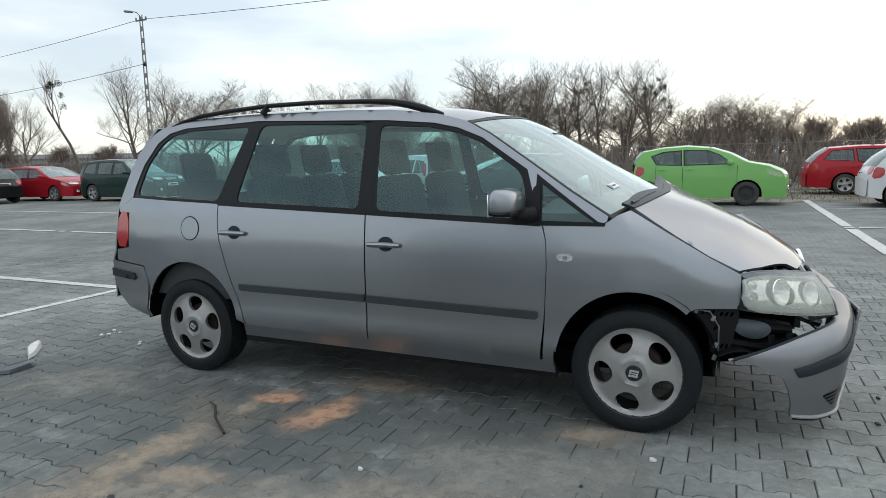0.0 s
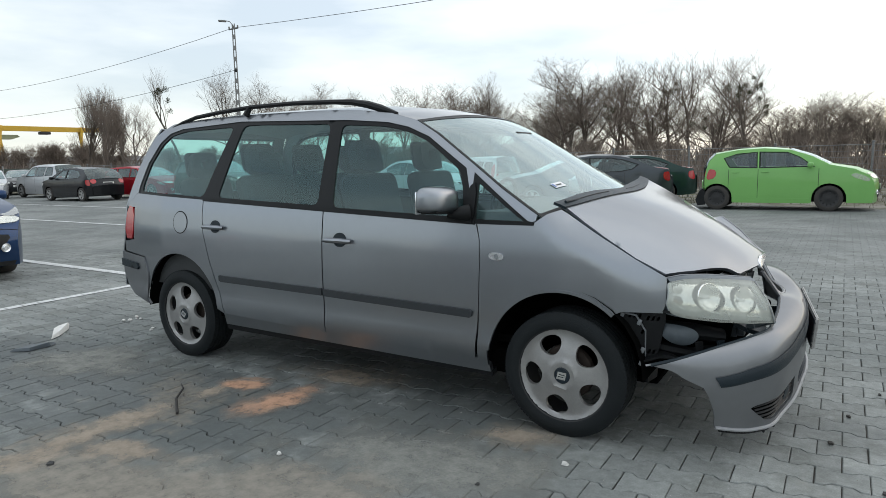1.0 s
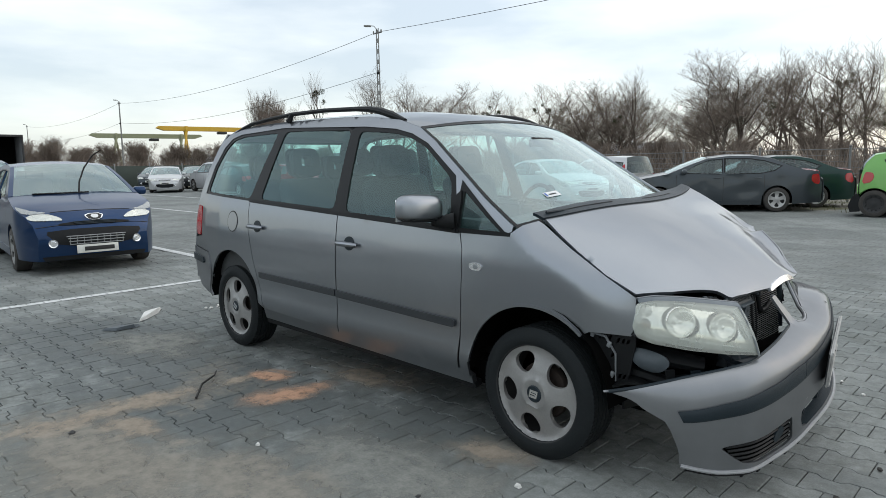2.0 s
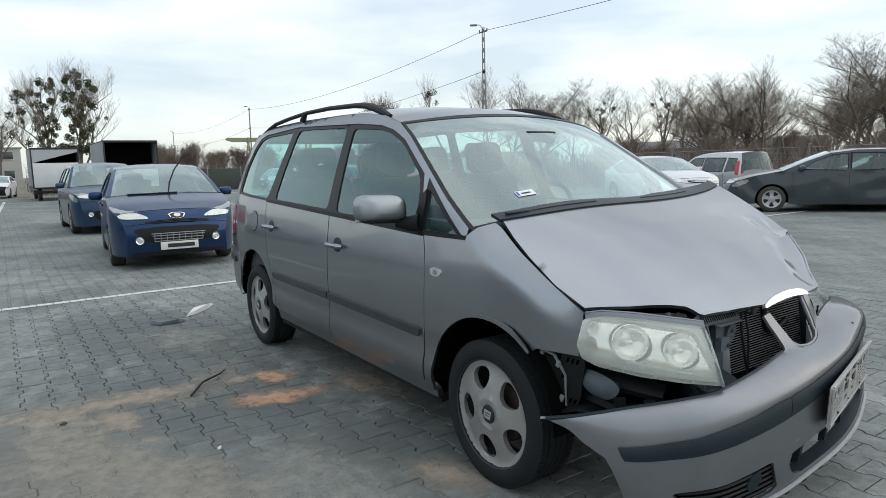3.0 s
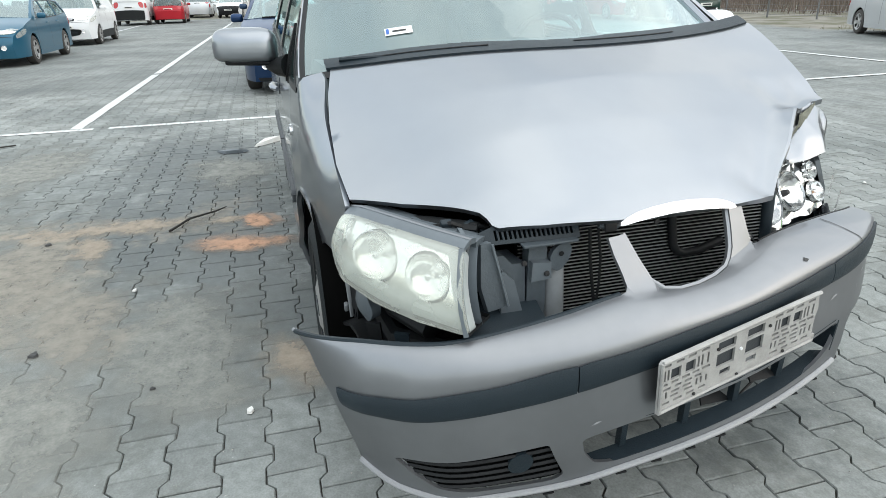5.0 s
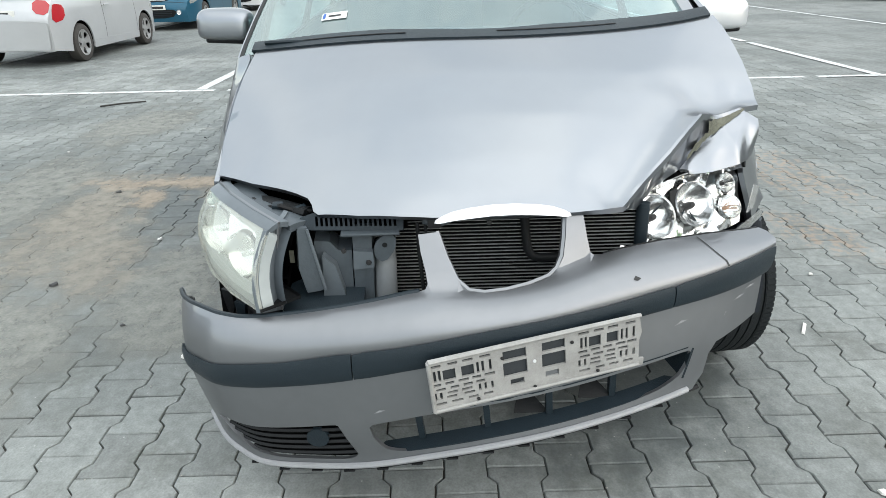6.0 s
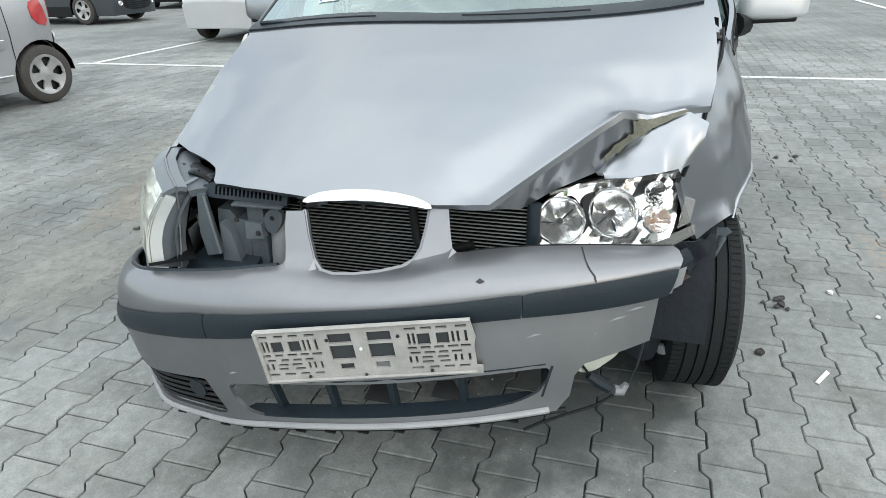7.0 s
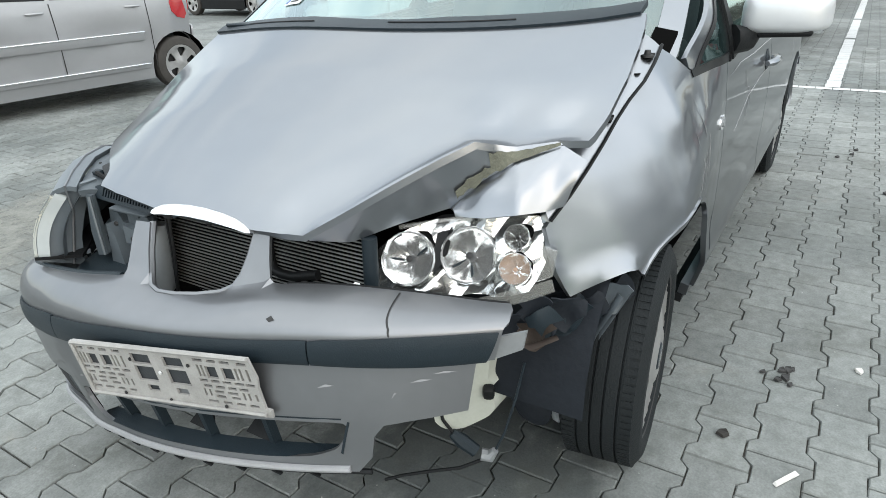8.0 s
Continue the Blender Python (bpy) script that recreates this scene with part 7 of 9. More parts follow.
for (cx, cy, n_, sp_, mat_, lab) in ((0.96, 1.23, 7, 0.05, GRIT, "dark broken glass and plastic crumbs on paving"), (1.3, -1.5, 1, 0.0, GRIT, "small dark plastic crumb on paving"), (0.35, -1.7, 1, 0.0, DEBRIS_WHITE, "small pale stone on paving"),
                                     (2.55, -0.35, 1, 0.0, TWIG, "small black plastic piece on paving"), (2.62, 0.05, 1, 0.0, TWIG, "small black plastic piece on paving"), (1.36, 1.12, 1, 0.0, TWIG, "small black curled rubber piece on paving"), (1.55, -1.15, 1, 0.0, DEBRIS_WHITE, "small pale chip on paving"),
                                     (0.9, -2.0, 1, 0, GRIT, "small dark plastic crumb on paving"), (-0.5, -2.3, 1, 0, GRIT, "small dark plastic crumb on paving"), (-2.0, -2.2, 1, 0, GRIT, "small dark plastic crumb on paving"), (-1.6, -3.2, 1, 0, DEBRIS_WHITE, "small pale chip on paving"), (-2.85, -0.38, 5, 0.10, DEBRIS_WHITE, "pale plastic splinters on paving"), (-2.35, -0.55, 2, 0.08, DEBRIS_WHITE, "pale plastic splinters on paving"), (-1.2, 1.6, 3, 0.12, GRIT, "dark crumbs on paving"), (0.9, 1.55, 2, 0.10, DEBRIS_WHITE, "small pale chips on paving"), (-2.0, 1.45, 3, 0.25, GRIT, "dark crumbs on paving"), (2.75, -0.85, 2, 0.10, GRIT, "small dark plastic crumb on paving"), (2.85, 0.55, 2, 0.12, TWIG, "small black plastic piece on paving"), (2.2, 1.1, 2, 0.15, DEBRIS_WHITE, "small pale chip on paving"), (0.3, 3.2, 6, 0.25, DEBRIS_WHITE, "pale broken glass crumbs on paving")):
    for _ in range(n_):
        x, y = cx + rg.uniform(-sp_, sp_), cy + rg.uniform(-sp_, sp_)
        s_ = rg.uniform(0.008, 0.018)
        pts = [(x + s_ * rg.uniform(0.7, 1.6) * math.cos(a), y + s_ * rg.uniform(0.7, 1.5) * math.sin(a)) for a in (0.3, 1.5, 2.7, 3.9, 5.2)]
        shard("crumb", lab, pts, s_ * 0.8, mat_)
gr = bmesh.new()
for _ in range(900):
    x, y = rg.uniform(-5, 4.5), rg.uniform(-5, 3.5)
    s_ = rg.uniform(0.0012, 0.0045)
    vs = [gr.verts.new((x + s_ * math.cos(a), y + s_ * math.sin(a), 0.001)) for a in (0, 2.1, 4.2)]
    tp = gr.verts.new((x, y, s_ * 1.2 + 0.001))
    for i in range(3):
        gr.faces.new((vs[i], vs[(i + 1) % 3], tp))
tagged(part("grit", gr, mat("pale_grit", (0.42, 0.41, 0.38), 0.9, 0, 0, 0.4, 3), smooth=False), "scattered pale grit on paving", "grit", kind="stuff")


# ---- parked cars ----
def plain_paint(name, color, metal=0.3):
    return mat(name, color, 0.35, metal, 0.5, 0.05, 2.0, spec=0.12)


P_BLUE = plain_paint("dark_blue_paint", (0.010, 0.036, 0.100), 0.65)
P_TEAL = plain_paint("teal_blue_paint", (0.02, 0.10, 0.16))
P_GREEN = plain_paint("apple_green_paint", (0.19, 0.44, 0.13), 0.0)
P_RED = plain_paint("red_paint", (0.38, 0.012, 0.022), 0.15)
P_SILVER = plain_paint("silver_paint", (0.52, 0.53, 0.54), 0.45)
P_DULL_SILVER = plain_paint("dull_silver_paint", (0.36, 0.365, 0.375), 0.55)
P_WHITE = plain_paint("white_paint", (0.66, 0.67, 0.68), 0.0)
P_DARK = plain_paint("dark_grey_paint", (0.060, 0.070, 0.078), 0.5)
P_BLACK = plain_paint("black_paint", (0.012, 0.013, 0.015))
P_DGREEN = plain_paint("dark_green_paint", (0.014, 0.04, 0.034))
P_BLUEGREY = plain_paint("dusty_blue_paint", (0.02, 0.045, 0.09))
LAMP = glass("car_lamp_lens", (0.88, 0.88, 0.85), 1.2, 0.30, (0.78, 0.79, 0.74))
PLATE = mat("white_plate", (0.68, 0.68, 0.64), 0.5, 0, 0, 0.08, 20)
CARGLASS = glass("parked_car_glass", (0.52, 0.62, 0.62), 1.5, 0.06, (0.5, 0.6, 0.6))

BODIES = {
    "hatch": dict(W=1.72, wb=2.54, fw=1.27, r=0.30, belt=0.96,
                  up=[(2.10, 0.30), (2.12, 0.48), (2.06, 0.66), (1.93, 0.78), (1.62, 0.90), (1.12, 1.01), (0.65, 1.25), (0.22, 1.42), (-0.20, 1.465), (-0.75, 1.46), (-1.32, 1.39), (-1.62, 1.15), (-1.78, 0.95), (-1.90, 0.72), (-1.92, 0.30)], tags=(4, 5, 7, 10, 12),
                  win=[[(0.80, 1.02), (-0.08, 0.99), (-0.10, 1.375), (0.22, 1.36), (0.52, 1.22)], [(-0.16, 0.99), (-1.10, 1.04), (-1.22, 1.14), (-1.02, 1.30), (-0.62, 1.38), (-0.18, 1.385)]], seams=(0.93, -0.12, -0.98)),
    "wagon": dict(W=1.80, wb=2.72, fw=1.36, r=0.315, belt=0.98,
                  up=[(2.26, 0.30), (2.28, 0.48), (2.22, 0.66), (2.10, 0.76), (1.75, 0.88), (1.12, 1.00), (0.66, 1.22), (0.20, 1.41), (-0.30, 1.47), (-1.00, 1.47), (-1.80, 1.42), (-2.10, 1.20), (-2.28, 0.98), (-2.38, 0.72), (-2.40, 0.30)], tags=(4, 5, 7, 10, 12),
                  win=[[(0.78, 1.02), (-0.10, 1.0), (-0.12, 1.38), (0.20, 1.355), (0.52, 1.21)], [(-0.18, 1.0), (-1.02, 1.02), (-1.08, 1.38), (-0.20, 1.39)], [(-1.14, 1.03), (-1.95, 1.08), (-1.72, 1.34), (-1.18, 1.38)]], seams=(0.95, -0.14, -1.02)),
    "sedan": dict(W=1.77, wb=2.68, fw=1.34, r=0.31, belt=0.97,
                  up=[(2.24, 0.30), (2.26, 0.48), (2.20, 0.65), (2.08, 0.75), (1.72, 0.87), (1.10, 0.99), (0.64, 1.20), (0.18, 1.38), (-0.30, 1.44), (-0.85, 1.43), (-1.25, 1.35), (-1.62, 1.17), (-1.88, 1.07), (-2.24, 1.02), (-2.34, 0.74), (-2.36, 0.30)], tags=(4, 5, 7, 10, 12),
                  win=[[(0.75, 1.01), (-0.10, 0.98), (-0.12, 1.35), (0.18, 1.325), (0.50, 1.19)], [(-0.18, 0.98), (-0.95, 0.99), (-1.25, 1.05), (-1.42, 1.17), (-1.05, 1.30), (-0.72, 1.355), (-0.20, 1.36)]], seams=(0.93, -0.14, -1.05)),
    "suv": dict(W=1.80, wb=2.62, fw=1.31, r=0.34, belt=1.08,
                up=[(2.12, 0.34), (2.14, 0.55), (2.08, 0.80), (1.98, 0.92), (1.65, 1.02), (1.02, 1.10), (0.65, 1.38), (0.30, 1.60), (-0.10, 1.67), (-0.90, 1.67), (-1.75, 1.62), (-1.98, 1.36), (-2.10, 1.08), (-2.18, 0.80), (-2.20, 0.34)], tags=(4, 5, 7, 10, 12),
                win=[[(0.74, 1.12), (-0.10, 1.11), (-0.12, 1.56), (0.28, 1.54), (0.52, 1.38)], [(-0.18, 1.11), (-0.98, 1.12), (-1.02, 1.57), (-0.20, 1.57)], [(-1.10, 1.13), (-1.82, 1.16), (-1.70, 1.52), (-1.14, 1.57)]], seams=(0.92, -0.14, -1.02)),
    "van": dict(W=1.72, wb=2.70, fw=1.35, r=0.30, belt=1.06,
                up=[(2.02, 0.30), (2.05, 0.50), (2.00, 0.72), (1.90, 0.86), (1.60, 0.99), (1.15, 1.10), (0.80, 1.42), (0.48, 1.68), (0.10, 1.79), (-0.90, 1.81), (-1.95, 1.78), (-2.05, 1.50), (-2.10, 1.10), (-2.13, 0.75), (-2.14, 0.30)], tags=(4, 5, 7, 10, 12),
                win=[[(0.95, 1.13), (0.0, 1.10), (-0.02, 1.62), (0.45, 1.60), (0.72, 1.36)], [(-0.10, 1.10), (-1.0, 1.10), (-1.0, 1.60), (-0.10, 1.62)], [(-1.10, 1.10), (-1.95, 1.12), (-1.92, 1.56), (-1.10, 1.60)]], seams=(0.98, -0.05, -1.05)),
    "coupe": dict(W=1.70, wb=2.57, fw=1.28, r=0.30, belt=0.94,
                  up=[(2.10, 0.28), (2.12, 0.45), (2.06, 0.62), (1.94, 0.72), (1.62, 0.84), (1.05, 0.97), (0.60, 1.20), (0.12, 1.37), (-0.30, 1.41), (-0.85, 1.385), (-1.25, 1.29), (-1.62, 1.09), (-1.85, 0.98), (-1.98, 0.72), (-2.0, 0.28)], tags=(4, 5, 7, 10, 12),
                  win=[[(0.70, 0.99), (-0.40, 0.96), (-0.42, 1.32), (0.12, 1.31), (0.45, 1.18)], [(-0.48, 0.96), (-1.05, 0.98), (-1.35, 1.10), (-1.05, 1.25), (-0.50, 1.32)]], seams=(0.88, -0.44)),
}
BODIES["supermini"] = dict(W=1.66, wb=2.50, fw=0.95, r=0.30, belt=1.02,
                           up=[(1.86, 0.30), (1.88, 0.50), (1.84, 0.70), (1.74, 0.84), (1.45, 0.98), (0.92, 1.09), (0.52, 1.30), (0.05, 1.45), (-0.5, 1.50), (-1.1, 1.47), (-1.62, 1.38), (-1.78, 1.20), (-1.84, 1.0), (-1.88, 0.75), (-1.88, 0.32)], tags=(4, 5, 7, 10, 12),
                           win=[[(0.60, 1.06), (-0.55, 1.04), (-0.57, 1.405), (0.02, 1.385), (0.28, 1.28)], [(-0.64, 1.04), (-1.26, 1.06), (-1.40, 1.27), (-1.1, 1.37), (-0.66, 1.40)]], seams=(0.72, -0.60, -1.28))
BODIES["short_van"] = dict(BODIES["van"], up=BODIES["van"]["up"][:10] + [(-1.50, 1.78), (-1.58, 1.50), (-1.64, 1.10), (-1.63, 0.75), (-1.60, 0.36)],
                           win=BODIES["van"]["win"][:2] + [[(-1.10, 1.10), (-1.46, 1.12), (-1.44, 1.56), (-1.10, 1.60)]])
_wheel_cache = {}


def wheel_meshes(kind, r):
    key = (kind, r)
    if key in _wheel_cache:
        return _wheel_cache[key]
    ty = part("tyre", lathe([(r * 0.66, 0.085), (r * 0.70, 0.10), (r * 0.88, 0.10), (r * 0.97, 0.085), (r, 0.06), (r, -0.06), (r * 0.97, -0.085), (r * 0.88, -0.10), (r * 0.70, -0.10), (r * 0.66, -0.085)], 28), RUBBER_DUSTY)
    holes = []
    n = 5 if kind == "alloy" else 12
    for k in range(n):
        a = 2 * math.pi * k / n
        wr = 0.30 if kind == "alloy" else 0.09
        r0, r1 = (0.26, 0.60) if kind == "alloy" else (0.47, 0.57)
        holes.append([(r * rr_ * math.cos(a + s), r * rr_ * math.sin(a + s)) for rr_, s in ((r0, -wr * 0.5), (r1 * 0.9, -wr * 1.1), (r1, -wr * 0.6), (r1, wr * 0.6), (r1 * 0.9, wr * 1.1), (r0, wr * 0.5))])
    di = part("rim", sheet(circle(0, 0, r * 0.69, 36), lambda u, v: (u, -0.075 - 0.02 * sstep(r * 0.5, r * 0.62, math.hypot(u, v)) - 0.012 * sstep(r * 0.2, r * 0.12, math.hypot(u, v)), v), holes, 0.04, 0.02, (0, -1, 0)), ALLOY if kind == "alloy" else STEEL)
    bk = part("brake_disc", lathe([(0, -0.03), (r * 0.55, -0.03), (r * 0.67, -0.02), (r * 0.67, 0.03), (0, 0.03)], 18), STEEL)
    out = [o.data for o in (ty, di, bk)]
    for o in (ty, di, bk):
        bpy.data.objects.remove(o)
    _wheel_cache[key] = out
    return out


def parked_car(name, label, at, turn, body, paint, wheels="alloy", scale=(1, 1, 1), dark_lower=False, tail=REDLAMP, dents=0.0, seed=1, rails=False, solid_rear=False, no_nose=False, front="", tall_lamps=False):
    s = BODIES[body]
    car = thing(name, label, "van" if body.endswith("van") else "car", (at[0], at[1], 0.0), turn, "parked cars")
    up = [(x * scale[0], z * scale[2]) for x, z in s["up"]]
    up[0] = (up[0][0] - 0.03, 0.19 * scale[2])
    up[-1] = (up[-1][0] + 0.03, 0.23 * scale[2])
    W = s["W"] * scale[1] / 2
    belt = s["belt"] * scale[2]
    xf, xr = max(p[0] for p in up), min(p[0] for p in up)
    sill = 0.20 * scale[2]

    def hw(x, z):
        w = W * (1 - 0.035 * ((z - 0.62) / 0.5) ** 2) if z < belt else W * (1 - 0.035 * ((belt - 0.62) / 0.5) ** 2) - 0.19 * ((z - belt) / 0.48) ** 1.15
        w -= 0.20 * max(0.0, (x - xf + 0.55) / 0.55) ** 2 + 0.14 * max(0.0, (xr + 0.45 - x) / 0.45) ** 2
        if dents and z < belt:
            w -= dents * max(0.0, noise.noise(Vector((x * 2.2 + seed * 5, z * 2.6, seed))))
        return w
    r = s["r"] * scale[2]
    fx = s["fw"] * scale[0]
    rx = fx - s["wb"] * scale[0]

    def arch_pts(cx):
        return [(cx + r * 1.17 * math.cos(math.pi * k / 12), r + r * 1.17 * math.sin(math.pi * k / 12)) for k in range(13)]
    low = [(xr + 0.01, sill + 0.04), (rx - r * 1.17, sill)] + arch_pts(rx)[::-1] + [(rx + r * 1.17, sill), (fx - r * 1.17, sill)] + arch_pts(fx)[::-1] + [(fx + r * 1.17, sill)]
    outline = low + up
    wins = [[(x * scale[0], z * scale[2]) for x, z in w] for w in s["win"]]
    if solid_rear:
        wins = wins[:1]
    for sg in (-1, 1):
        fn = lambda x, z, d=0.0: (x, sg * (hw(x, z) - d), z)
        side = part("body_side", sheet(outline, fn, wins, 0.11, 0.02, (0, sg, 0)), paint, car)
        for w in wins:
            part("side_window", sheet(w, lambda x, z: fn(x, z, 0.012), [], 0.2, 0, (0, sg, 0)), CARGLASS, side)
            grow = [(x + (x - sum(p[0] for p in w) / len(w)) * 0.06, z + (z - sum(p[1] for p in w) / len(w)) * 0.10) for x, z in w]
            part("window_rubber", sheet(grow, lambda x, z: fn(x, z, -0.003), [w], 0.12, 0.006, (0, sg, 0)), GLOSSBLACK, side)
        for x in s["seams"]:
            x *= scale[0]
            bm = sheet([(x - 0.005, sill + 0.10), (x + 0.005, sill + 0.10), (x + 0.005, belt - 0.02), (x - 0.005, belt - 0.02)], lambda a, b: fn(a, b, -0.003), [], 0.12, 0, (0, sg, 0))
            part("door_gap", bm, INK, side)
        for x in s["seams"][1:]:
            x *= scale[0]
            p = fn(x + 0.16, belt - 0.10)
            part("door_handle", tube([(p[0] - 0.08, p[1] + sg * 0.005, p[2]), (p[0] - 0.05, p[1] + sg * 0.025, p[2]), (p[0] + 0.05, p[1] + sg * 0.025, p[2]), (p[0] + 0.08, p[1] + sg * 0.005, p[2])], 0.012, 6), paint, side)
        part("sill_trim", sheet([(rx + r * 1.2, sill - 0.02), (fx - r * 1.2, sill - 0.02), (fx - r * 1.2, sill + 0.10 + (0.12 if dark_lower else 0)), (rx + r * 1.2, sill + 0.10 + (0.12 if dark_lower else 0))], lambda x, z: fn(x, z, -0.006), [], 0.2, 0.02, (0, sg, 0)), BLACK if dark_lower else paint, car)
        mx = s["seams"][0] * scale[0] - 0.18
        y0 = sg * hw(mx, belt)
        part("wing_mirror", block(0.13, 0.19, 0.13, pose(mx, y0 + sg * 0.12, belt + 0.07), 0.045, 3), paint, car)
        # lamps: wrapped round the corners
        hx, hz = up[3][0], up[3][1]
        if front != "long":
            part("headlamp", sheet(smooth_poly([(xf - 0.52, hz - 0.02), (xf - 0.14, hz - 0.17), (xf - 0.10, hz - 0.10), (xf - 0.20, hz - 0.02), (xf - 0.44, hz + 0.055)], 1), lambda x, z: fn(x, z, -0.008), [], 0.06, 0.01, (0, sg, 0)), LAMP, car)
        tz = belt - 0.06
        tail_o = [(xr + 0.03, tz - 0.04), (xr + 0.17, tz - 0.02), (xr + 0.20, tz + 0.42), (xr + 0.10, tz + 0.44)] if tall_lamps else [(xr + 0.04, tz - 0.24), (xr + 0.28, tz - 0.18), (xr + 0.30, tz + 0.02), (xr + 0.16, tz + 0.05), (xr + 0.10, tz + 0.03)]
        part("tail_lamp", sheet(smooth_poly(tail_o, 1), lambda x, z: fn(x, z, -0.008), [], 0.06, 0.01, (0, sg, 0)), tail, car)
        if rails:
            part("roof_rail", tube([(up[7][0], sg * (hw(up[7][0], up[7][1]) - 0.06), up[7][1] + 0.0), (up[8][0], sg * (hw(*up[8]) - 0.05), up[8][1] + 0.06), (up[9][0], sg * (hw(*up[9]) - 0.05), up[9][1] + 0.06), (up[10][0], sg * (hw(*up[10]) - 0.06), up[10][1] + 0.02)], 0.018, 6), BLACK, car)
    # the strip over the top, from nose to tail
    t0, t1, t2, t3, t4 = s["tags"]

    def over(i0, i1, name, material, thick=0.0, inset=0.0, shrink=1.0):
        seg = up[i0:i1 + 1]
        n = len(seg) - 1

        def f(v, y):
            k = min(n - 1, int(v * n)) if n else 0
            t = v * n - k
            x = seg[k][0] + (seg[k + 1][0] - seg[k][0]) * t
            z = seg[k][1] + (seg[k + 1][1] - seg[k][1]) * t
            w = hw(x, z)
            c = 1 - min(1.0, abs(y)) ** 2.4
            lift = 0.045 * c * (1 if z > 0.6 else 0.3)
            nose_ = sstep(xf - 0.9, xf, x) * 0.12 - sstep(xr + 0.7, xr, x) * 0.08
            if name in ("windscreen", "screen_rim"):
                nose_ += 0.07
            if name in ("rear_window", "backlight_rim"):
                nose_ -= 0.05
            return (x + nose_ * c, y * w * shrink, z + lift - inset)
        part(name, sheet([(0, -1), (0, 1), (1, 1), (1, -1)], f, [], 1.0 / max(5, n * 2), thick, (0, 0, 1) if name not in ("nose", "tailgate") else ((1, 0, 0) if name == "nose" else (-1, 0, 0))), material, car)
        return f
    nose = over(0, 4 - 1, "nose", BLACK if no_nose else paint)
    bon_f = over(3, t1, "bonnet", paint)
    ws_f = over(t1, t2, "windscreen", SCREEN)
    over(t2, t3, "roof", paint)
    over(t3, t4, "rear_window", CARGLASS if not solid_rear else paint)
    tail_f = over(t4, len(up) - 1, "tailgate", paint)
    for y0, y1, x0 in ((-1, -0.93, 0), (0.93, 1, 0)):
        part("screen_pillar", sheet([(0, y0), (0, y1), (1, y1), (1, y0)], lambda v, y: (lambda p: (p[0], p[1], p[2] + 0.006))(ws_f(v, y)), [], 0.12, 0.01, (0, 0, 1)), paint, car)
    # grille, lower intake, plates
    long_ = front == "long"
    g_lo, g_hi = (0.575, 0.66) if front == "long" else (0.62, 0.88)
    i_lo, i_hi = (0.19, 0.54) if front == "long" else (0.10, 0.34)
    p_v = 0.15 if front == "long" else 0.42
    part("grille", sheet(smooth_poly([(g_lo, -0.62 if long_ else -0.40), (g_lo, 0.62 if long_ else 0.40), (g_hi, 0.60 if long_ else 0.44), (g_hi, -0.60 if long_ else -0.44)], 1), lambda v, y: (lambda p: (p[0] + 0.008, p[1], p[2]))(nose(v, y)), [], 0.1, 0.006, (1, 0, 0)), BLACK, car)
    part("lower_intake", sheet(smooth_poly([(i_lo, -0.60), (i_lo, 0.60), (i_hi - 0.14, 0.86), (i_hi, 0.80), (i_hi, -0.80), (i_hi - 0.14, -0.86)] if long_ else [(i_lo, -0.52), (i_lo, 0.52), (i_hi - 0.08, 0.70), (i_hi, 0.62), (i_hi, -0.62), (i_hi - 0.08, -0.70)], 1), lambda v, y: (lambda p: (p[0] + 0.008, p[1], p[2]))(nose(v, y)), [], 0.1, 0.006, (1, 0, 0)), BLACK, car)
    on_nose = lambda d: (lambda v, y: (lambda p: (p[0] + d, p[1], p[2] + d * 0.3))(nose(v, y)))
    on_bon = lambda d: (lambda v, y: (lambda p: (p[0] + d * 0.4, p[1], p[2] + d))(bon_f(v, y)))
    if not no_nose:
        for sg in (-1, 1):
            flip = lambda pts: [(v, sg * y) for v, y in pts]
            lamp_o = [(0.72, 0.50), (0.74, 0.62), (0.78, 0.84), (0.84, 0.985), (1.0, 0.985), (1.0, 0.70), (0.86, 0.56)] if front == "long" else [(0.72, 0.52), (0.74, 0.80), (0.86, 0.985), (1.0, 0.985), (1.0, 0.66), (0.90, 0.52)]
            back = part("headlamp", sheet(smooth_poly(flip(lamp_o), 1), on_nose(0.006), [], 0.06, 0.004, (1, 0, 0)), BEZEL, car)
            part("lens", sheet(smooth_poly(flip([(v, y + 0.004) for v, y in lamp_o]), 1), on_nose(0.020), [], 0.06, 0.016, (1, 0, 0)), LAMP, back)
            part("lens", sheet(smooth_poly(flip([(0.0, 0.64 if long_ else 0.70), (0.0, 0.99), (0.44 if front == "long" else 0.12, 0.99), (0.36 if front == "long" else 0.08, 0.94), (0.12, 0.82)]), 1), on_bon(0.012), [], 0.04, 0.010, (0.5, 0, 1)), LAMP, back)
            c = Vector(nose(0.26, sg * 0.76)) + Vector((0.004, 0, 0))
            part("fog_lamp", lathe([(0, 0.014), (0.030, 0.014), (0.038, 0.006), (0.052, 0.016), (0.060, 0.0)], 20, m=Matrix.Translation(c) @ pose(0, 0, 0, 0, 0, -90 + sg * 16)), CHROME_WHITE, car)
        for k in range(3):
            part("grille_slat", tube([Vector(on_nose(0.014)(g_lo + (g_hi - g_lo) * (k + 0.5) / 3, y)) for y in np.linspace(-0.34 - 0.02 * k, 0.34 + 0.02 * k, 9)], 0.007, 5), CHROME if front != "long" else TRIM, car)
